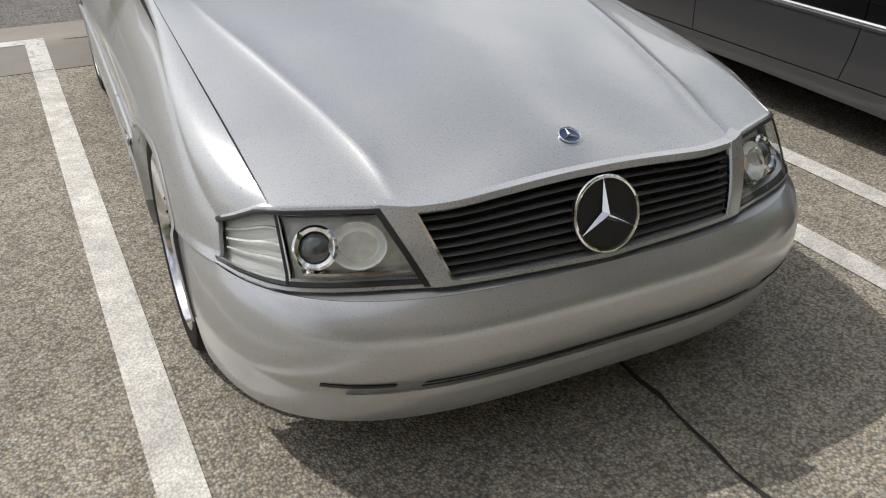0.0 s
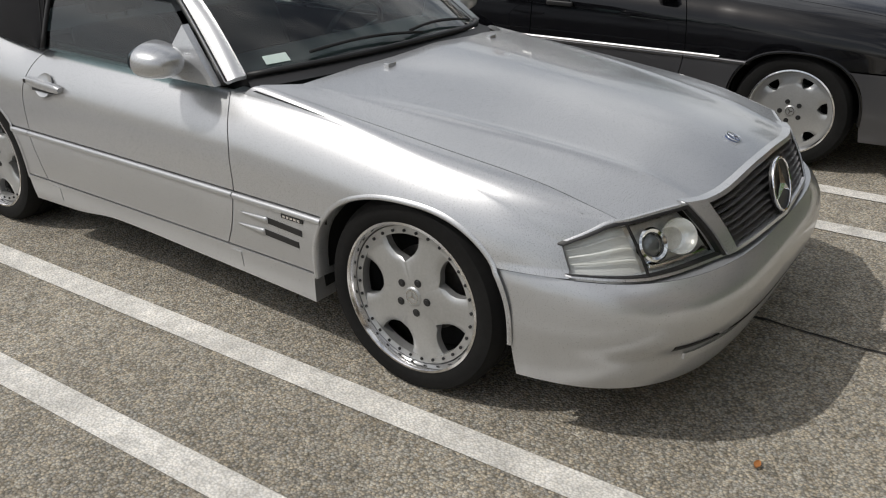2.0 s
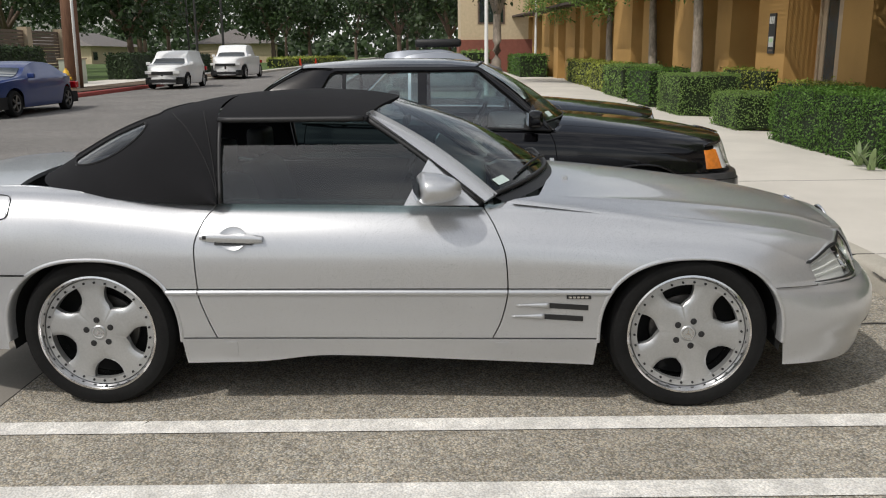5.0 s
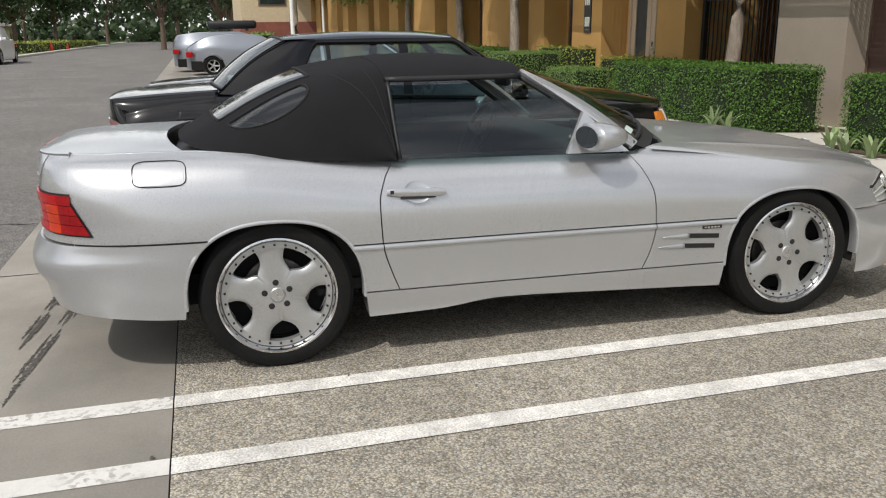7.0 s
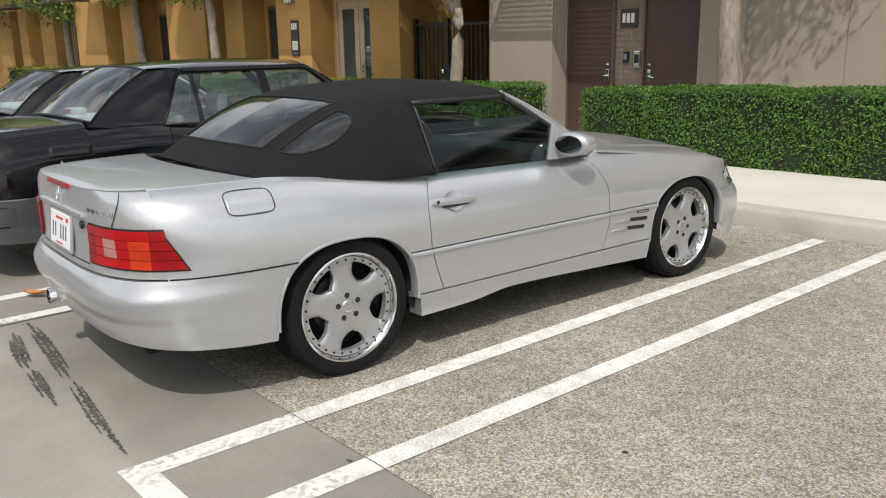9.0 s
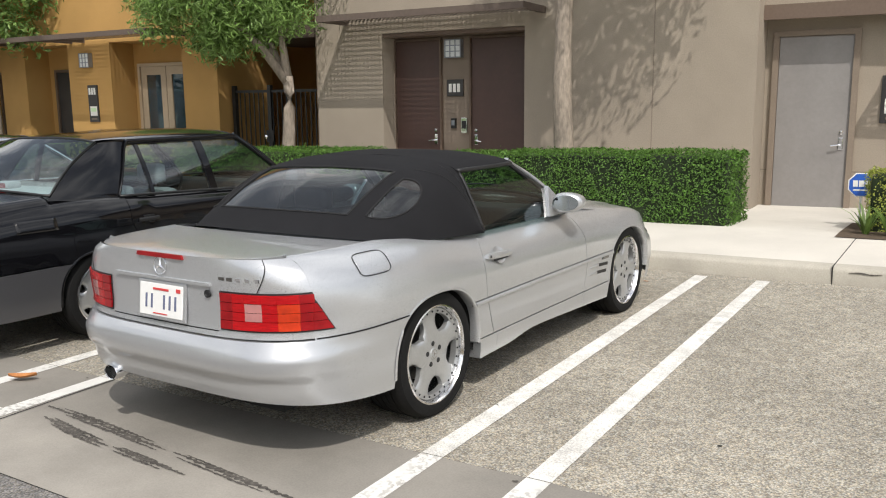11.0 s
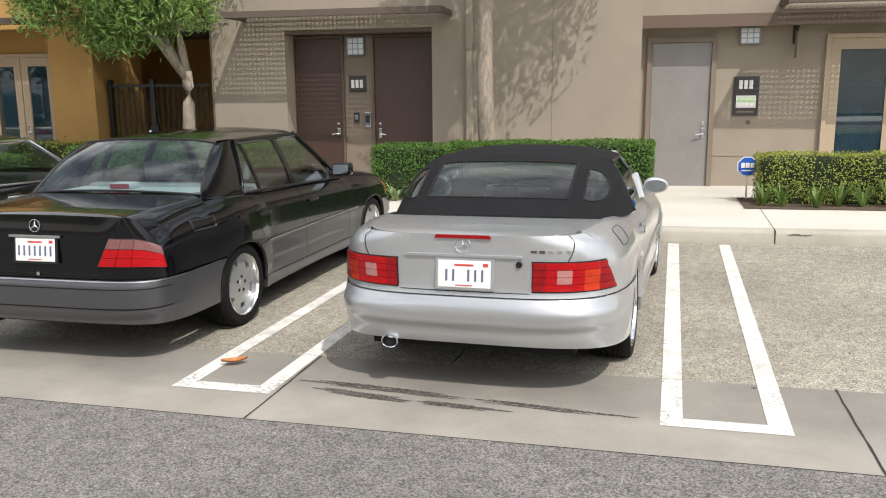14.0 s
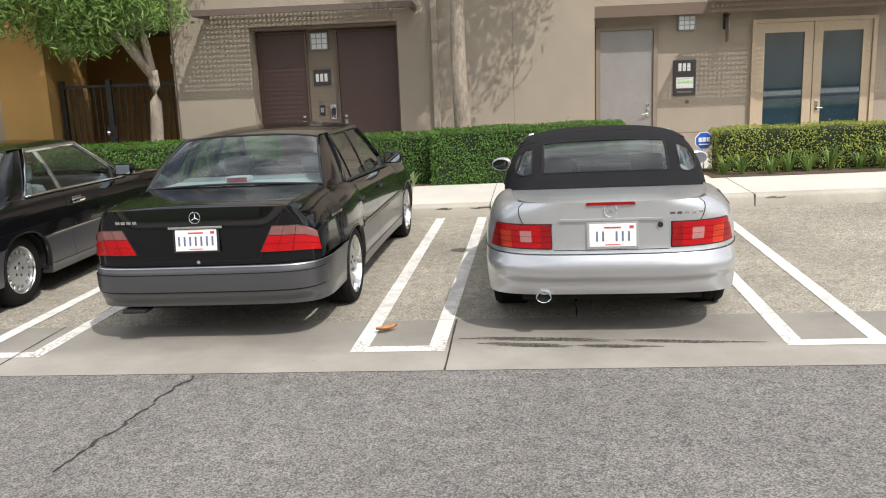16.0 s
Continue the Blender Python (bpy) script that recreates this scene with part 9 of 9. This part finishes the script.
far_car("grey_saloon", place_car(-36.5, 1.4, 0), 4.6, 1.45, 1.80, [(-2.3, 0.98), (-1.7, 1.05), (-0.9, 1.40), (0, 1.45), (0.5, 1.38), (1.2, 1.0), (2.1, 0.9), (2.3, 0.62)],
        [(-2.3, 0.92), (-0.9, 0.98), (0, 0.95), (1.2, 0.94), (2.1, 0.84), (2.3, 0.58)], GREY, "grey saloon parked in a bay far along")

# hydrant
hy = thing("fire_hydrant", Matrix.Translation((-29.6, -13.5, 0.28)), "yellow fire hydrant behind the red kerb", "hydrant")
bm = bmesh.new()
lathe(bm, [(0.17, 0.0), (0.17, 0.05), (0.11, 0.06), (0.11, 0.55), (0.15, 0.56), (0.15, 0.60), (0.12, 0.64), (0.09, 0.74), (0.04, 0.79), (0.04, 0.84), (0.001, 0.85)], 20, axis="z")
part("barrel", bm, YELLOW, hy, smooth=True, angle=40)
for a, nm in ((0, "nozzle"), (math.pi / 2, "nozzle"), (math.pi, "nozzle")):
    bm = bmesh.new()
    tube(bm, [(0, 0, 0.45), (0.2 * math.cos(a), 0.2 * math.sin(a), 0.45)], 0.06, 10)
    part(nm, bm, YELLOW, hy)
# utility pole and slim posts
up = thing("utility_pole", Matrix.Translation((-30.5, -13.6, 0.25)), "brown wooden utility pole with a pale conduit", "pole")
bm = bmesh.new()
tube(bm, [(0, 0, -0.2), (-0.35, 0.1, 9.0)], [0.34, 0.26], 14)
part("shaft", bm, POLE_WOOD, up, smooth=True)
bm = bmesh.new()
tube(bm, [(0.30, 0.28, -0.2), (0.02, 0.34, 8.0)], 0.06, 8)
part("conduit", bm, PLATE, up, smooth=True)
for i, (x, y, h, r, mt) in enumerate(((-62, -17.5, 7.0, 0.10, SIGN_DARK), (-66, -16.5, 7.5, 0.11, SIGN_DARK), (-70, -20.5, 7.0, 0.10, SIGN_DARK), (-24.5, 2.9, 5.0, 0.07, PLATE), (-40.0, 6.2, 4.0, 0.07, PLATE))):
    ps = thing("post", Matrix.Translation((x, y, 0.15 + street_rise(x, y))), "slim grey street post beside the road", "post", "street posts")
    bm = bmesh.new()
    tube(bm, [(0, 0, -0.3), (0, 0, h)], [r, r * 0.8], 10)
    part("shaft", bm, mt, ps)
    part("cap", box(-r * 1.3, r * 1.3, -r * 1.3, r * 1.3, h, h + 0.12), mt, ps)
# slatted screen wall
sw = thing("slatted_enclosure", Matrix.Translation((-40, -20.0, 0.2)), "brown slatted enclosure wall with a pale end post", "fence")
for k in range(16):
    part("slat", box(-4, 4, -0.04, 0.04, 0.05 + k * 0.17, 0.19 + k * 0.17), TRIM_BROWN, sw)
for x in (-4, 0, 4):
    part("post", box(x - 0.25, x + 0.25, -0.25, 0.25, -0.2, 2.9), TRIM_TAN, sw)
cbx = thing("utility_cabinet", Matrix.Translation((-36.5, -16.2, 0.3)), "pale green utility cabinet", "cabinet")
part("body", box(-0.6, 0.6, -0.4, 0.4, 0, 1.15, 0.03), material("pale_green_metal", (0.42, 0.45, 0.36), 0.6, grain=0.05), cbx)
part("lid", box(-0.65, 0.65, -0.45, 0.45, 1.15, 1.22, 0.02), TRIM_TAN, cbx)
part("plinth", box(-0.65, 0.65, -0.45, 0.45, -0.15, 0.0), CONCRETE, cbx)
for x, y in ((-80, -25), (-84, -22.5)):
    cb2 = thing("utility_cabinet", Matrix.Translation((x, y, 0.5)), "pale metal utility cabinet on the lawn", "cabinet")
    part("body", box(-0.9, 0.9, -0.9, 0.9, 0, 1.5, 0.03), TRIM_TAN, cb2)
    part("lid", box(-0.95, 0.95, -0.95, 0.95, 1.5, 1.6, 0.02), TRIM_TAN, cb2)
# roadworks markers
for x, y, h in ((-78, -12.3, 0.9), (-86, -12.0, 0.75)):
    mk = thing("traffic_cone", Matrix.Translation((x, y, street_rise(x, y))), "orange traffic cone by the kerb", "cone")
    bm = bmesh.new()
    lathe(bm, [(0.17, 0.04), (0.04, h), (0.001, h)], 14, axis="z")
    part("cone", bm, AMBER_RED, mk)
    part("base", box(-0.22, 0.22, -0.22, 0.22, 0, 0.04), AMBER_RED, mk)


def bungalow(x, y, yaw, w, d, h, roof_h, wall_mat, roof_mat, label):
    b = thing("bungalow", Matrix.Translation((x, y, 0.3)) @ Matrix.Rotation(radians(yaw), 4, "Z"), label, "house", "houses beyond the trees")
    part("wall", box(-w / 2, w / 2, -d / 2, d / 2, 0, h), wall_mat, b)
    bm = bmesh.new()
    e = 0.7
    v = [bm.verts.new(p) for p in ((-w / 2 - e, -d / 2 - e, h), (w / 2 + e, -d / 2 - e, h), (w / 2 + e, d / 2 + e, h), (-w / 2 - e, d / 2 + e, h), (-w / 2 + d / 3, 0, h + roof_h), (w / 2 - d / 3, 0, h + roof_h))]
    for f in ((0, 1, 5, 4), (1, 2, 5), (2, 3, 4, 5), (3, 0, 4), (3, 2, 1, 0)):
        bm.faces.new([v[i] for i in f])
    part("roof", bm, roof_mat, b)
    for k in range(4):
        for s in (1, -1):
            xx = mix(-w / 2 + 1.2, w / 2 - 1.2, k / 3)
            wn_ = part("window", box(xx - 0.8, xx + 0.8, s * (d / 2 + 0.01) - 0.03, s * (d / 2 + 0.01) + 0.03, 0.9, 2.1), TRIM_TAN, b)
            part("pane", box(xx - 0.7, xx + 0.7, s * (d / 2 + 0.05) - 0.01, s * (d / 2 + 0.05) + 0.01, 1.0, 2.0), GLASS_CAR_FAR, wn_)
    for s in (1, -1):
        wn_ = part("window", box(s * (w / 2 + 0.01) - 0.03, s * (w / 2 + 0.01) + 0.03, -1, 1, 0.9, 2.1), TRIM_TAN, b)
        part("pane", box(s * (w / 2 + 0.05) - 0.01, s * (w / 2 + 0.05) + 0.01, -0.9, 0.9, 1.0, 2.0), GLASS_CAR_FAR, wn_)
    return b


ROOF_GREY = material("grey_shingle", (0.16, 0.145, 0.135), 0.9, grain=0.25, scale=6, bump=0.4, bump_scale=12)
BRICK_RED = material("dull_red_wall", (0.24, 0.085, 0.06), 0.9, grain=0.12, scale=5, stain=0.1)
CREAM = material("cream_stucco", (0.55, 0.45, 0.30), 0.9, grain=0.08, scale=6)
bungalow(-112, -26, 8, 16, 9, 2.8, 1.9, CREAM, ROOF_GREY, "low cream bungalow with a grey hipped roof")
bungalow(-118, -50, 0, 18, 10, 2.8, 2.0, CREAM, ROOF_GREY, "low pale bungalow behind the trees")
far_b = thing("far_building", Matrix.Translation((-52, 9.5, 0.2)), "cream and dull red building closing the street", "building")
part("wall", box(-5, 5, -7, 7, 0, 6.5), CREAM, far_b)
part("plinth", box(-5.1, 5.1, -7.1, 7.1, 0, 2.1), BRICK_RED, far_b)
part("roof", box(-5.4, 5.4, -7.4, 7.4, 6.5, 6.8), ROOF_GREY, far_b)
for k in range(4):
    wn_ = part("window", box(5.0, 5.04, -6 + k * 3.2, -4.4 + k * 3.2, 3.0, 5.0), TRIM_BROWN, far_b)
    part("pane", box(5.04, 5.06, -5.9 + k * 3.2, -4.5 + k * 3.2, 3.1, 4.9), GLASS_CAR_FAR, wn_)
# shop block on the opposite side, seen only in reflections
opp = thing("opposite_building", Matrix.Translation((12, -24, 0.2)), "pale low building across the street", "building")
part("wall", box(-18, 18, -5, 5, 0, 3.4), CREAM, opp)
part("roof", box(-18.5, 18.5, -5.5, 5.5, 3.4, 3.7), ROOF_GREY, opp)

# trees beyond
far_spots = [(-44, -24, 8, 5.5), (-52, -19, 7.5, 5), (-58, -30, 9, 6), (-68, -24, 9, 6), (-75, -33, 10, 7), (-88, -28, 10, 7), (-98, -34, 11, 7), (-94, -18, 9, 6), (-108, -16, 9, 6), (-120, -34, 12, 8), (-128, -12, 11, 8), (-135, -24, 12, 9), (-70, 2, 8, 5), (-82, -3, 9, 6), (-96, 4, 9, 6), (-110, -2, 10, 7),
             (-36, -27, 8, 6), (-28, -24, 8, 6), (-18, -22, 8, 6), (-8, -21, 8, 5.5), (-62, 12, 8, 5), (-150, -40, 13, 10), (-150, -5, 12, 9)]
for i, (x, y, h, r) in enumerate(far_spots):
    tree(x, y, 0.2, 0.28, h * 0.38, 4, ((0, 0, h * 0.72), (r * 0.8, r * 0.8, h * 0.36)), LEAF_DARK, BARK_DARK, "tall dark green tree beyond the street", 60 + i, 2600, 0.34 + 0.002 * abs(x), 0.6, name="far_tree")
hedge(-58, -42, -16.8, -15.4, 0.3, 1.7, LEAF_DARK, 90, 0.16, "dark shrubs along the far pavement", 70)
hedge(-36, -30.5, -18.8, -17.2, 0.3, 2.0, LEAF_DARK, 120, 0.16, "dark shrubs behind the hydrant", 71)
hedge(-120, -70, -13.9, -12.6, 0.5, 1.3, LEAF_YELLOW, 30, 0.25, "low shrubs along the street", 72)
hedge(-66, -44, 2.5, 4.0, 0.3, 1.6, LEAF_TREE, 60, 0.2, "green shrubs at the end of the bays", 73)
woods = thing("woodland", Matrix.Translation((-175, -20, 0)), "dark band of distant woodland", "woodland", kind="stuff")
rngw = np.random.default_rng(5)
P = np.stack([rngw.normal(0, 6, 16000), rngw.uniform(-130, 130, 16000), np.abs(rngw.normal(0, 1, 16000)) * 6], 1)
P[:, 2] = np.minimum(P[:, 2] * (1 + 0.25 * np.sin(P[:, 1] * 0.35)), 17)
leaf_mesh("crowns", P, np.tile([1.0, 0, 0.4], (16000, 1)), 1.3, LEAF_DARK, woods, aspect=0.8, seed=9)
# dead leaf and small litter on the ground
lf = thing("fallen_leaf", Matrix.Translation((-1.66, -0.76, 0.012)) @ Matrix.Rotation(radians(35), 4, "Z"), "curled orange-brown dead leaf on the ground", "leaf")
bm = bmesh.new()
add_grid(bm, lambda u, v: (u * 0.085, v * 0.035 * (1 - u * u) ** 0.7, 0.010 + 0.018 * v * v + 0.012 * u * u), lin(-1, 1, 9), lin(-1, 1, 7))
part("blade", bm, LEAF_DRY, lf, smooth=True)
lf2 = thing("fallen_leaf", Matrix.Translation((0.73, 3.55, 0.006)), "tiny orange dead leaf on the ground", "leaf")
bm = bmesh.new()
add_grid(bm, lambda u, v: (u * 0.02, v * 0.010 * (1 - u * u) ** 0.7, 0.004 + 0.004 * v * v), lin(-1, 1, 7), lin(-1, 1, 5))
part("blade", bm, LEAF_DRY, lf2, smooth=True)
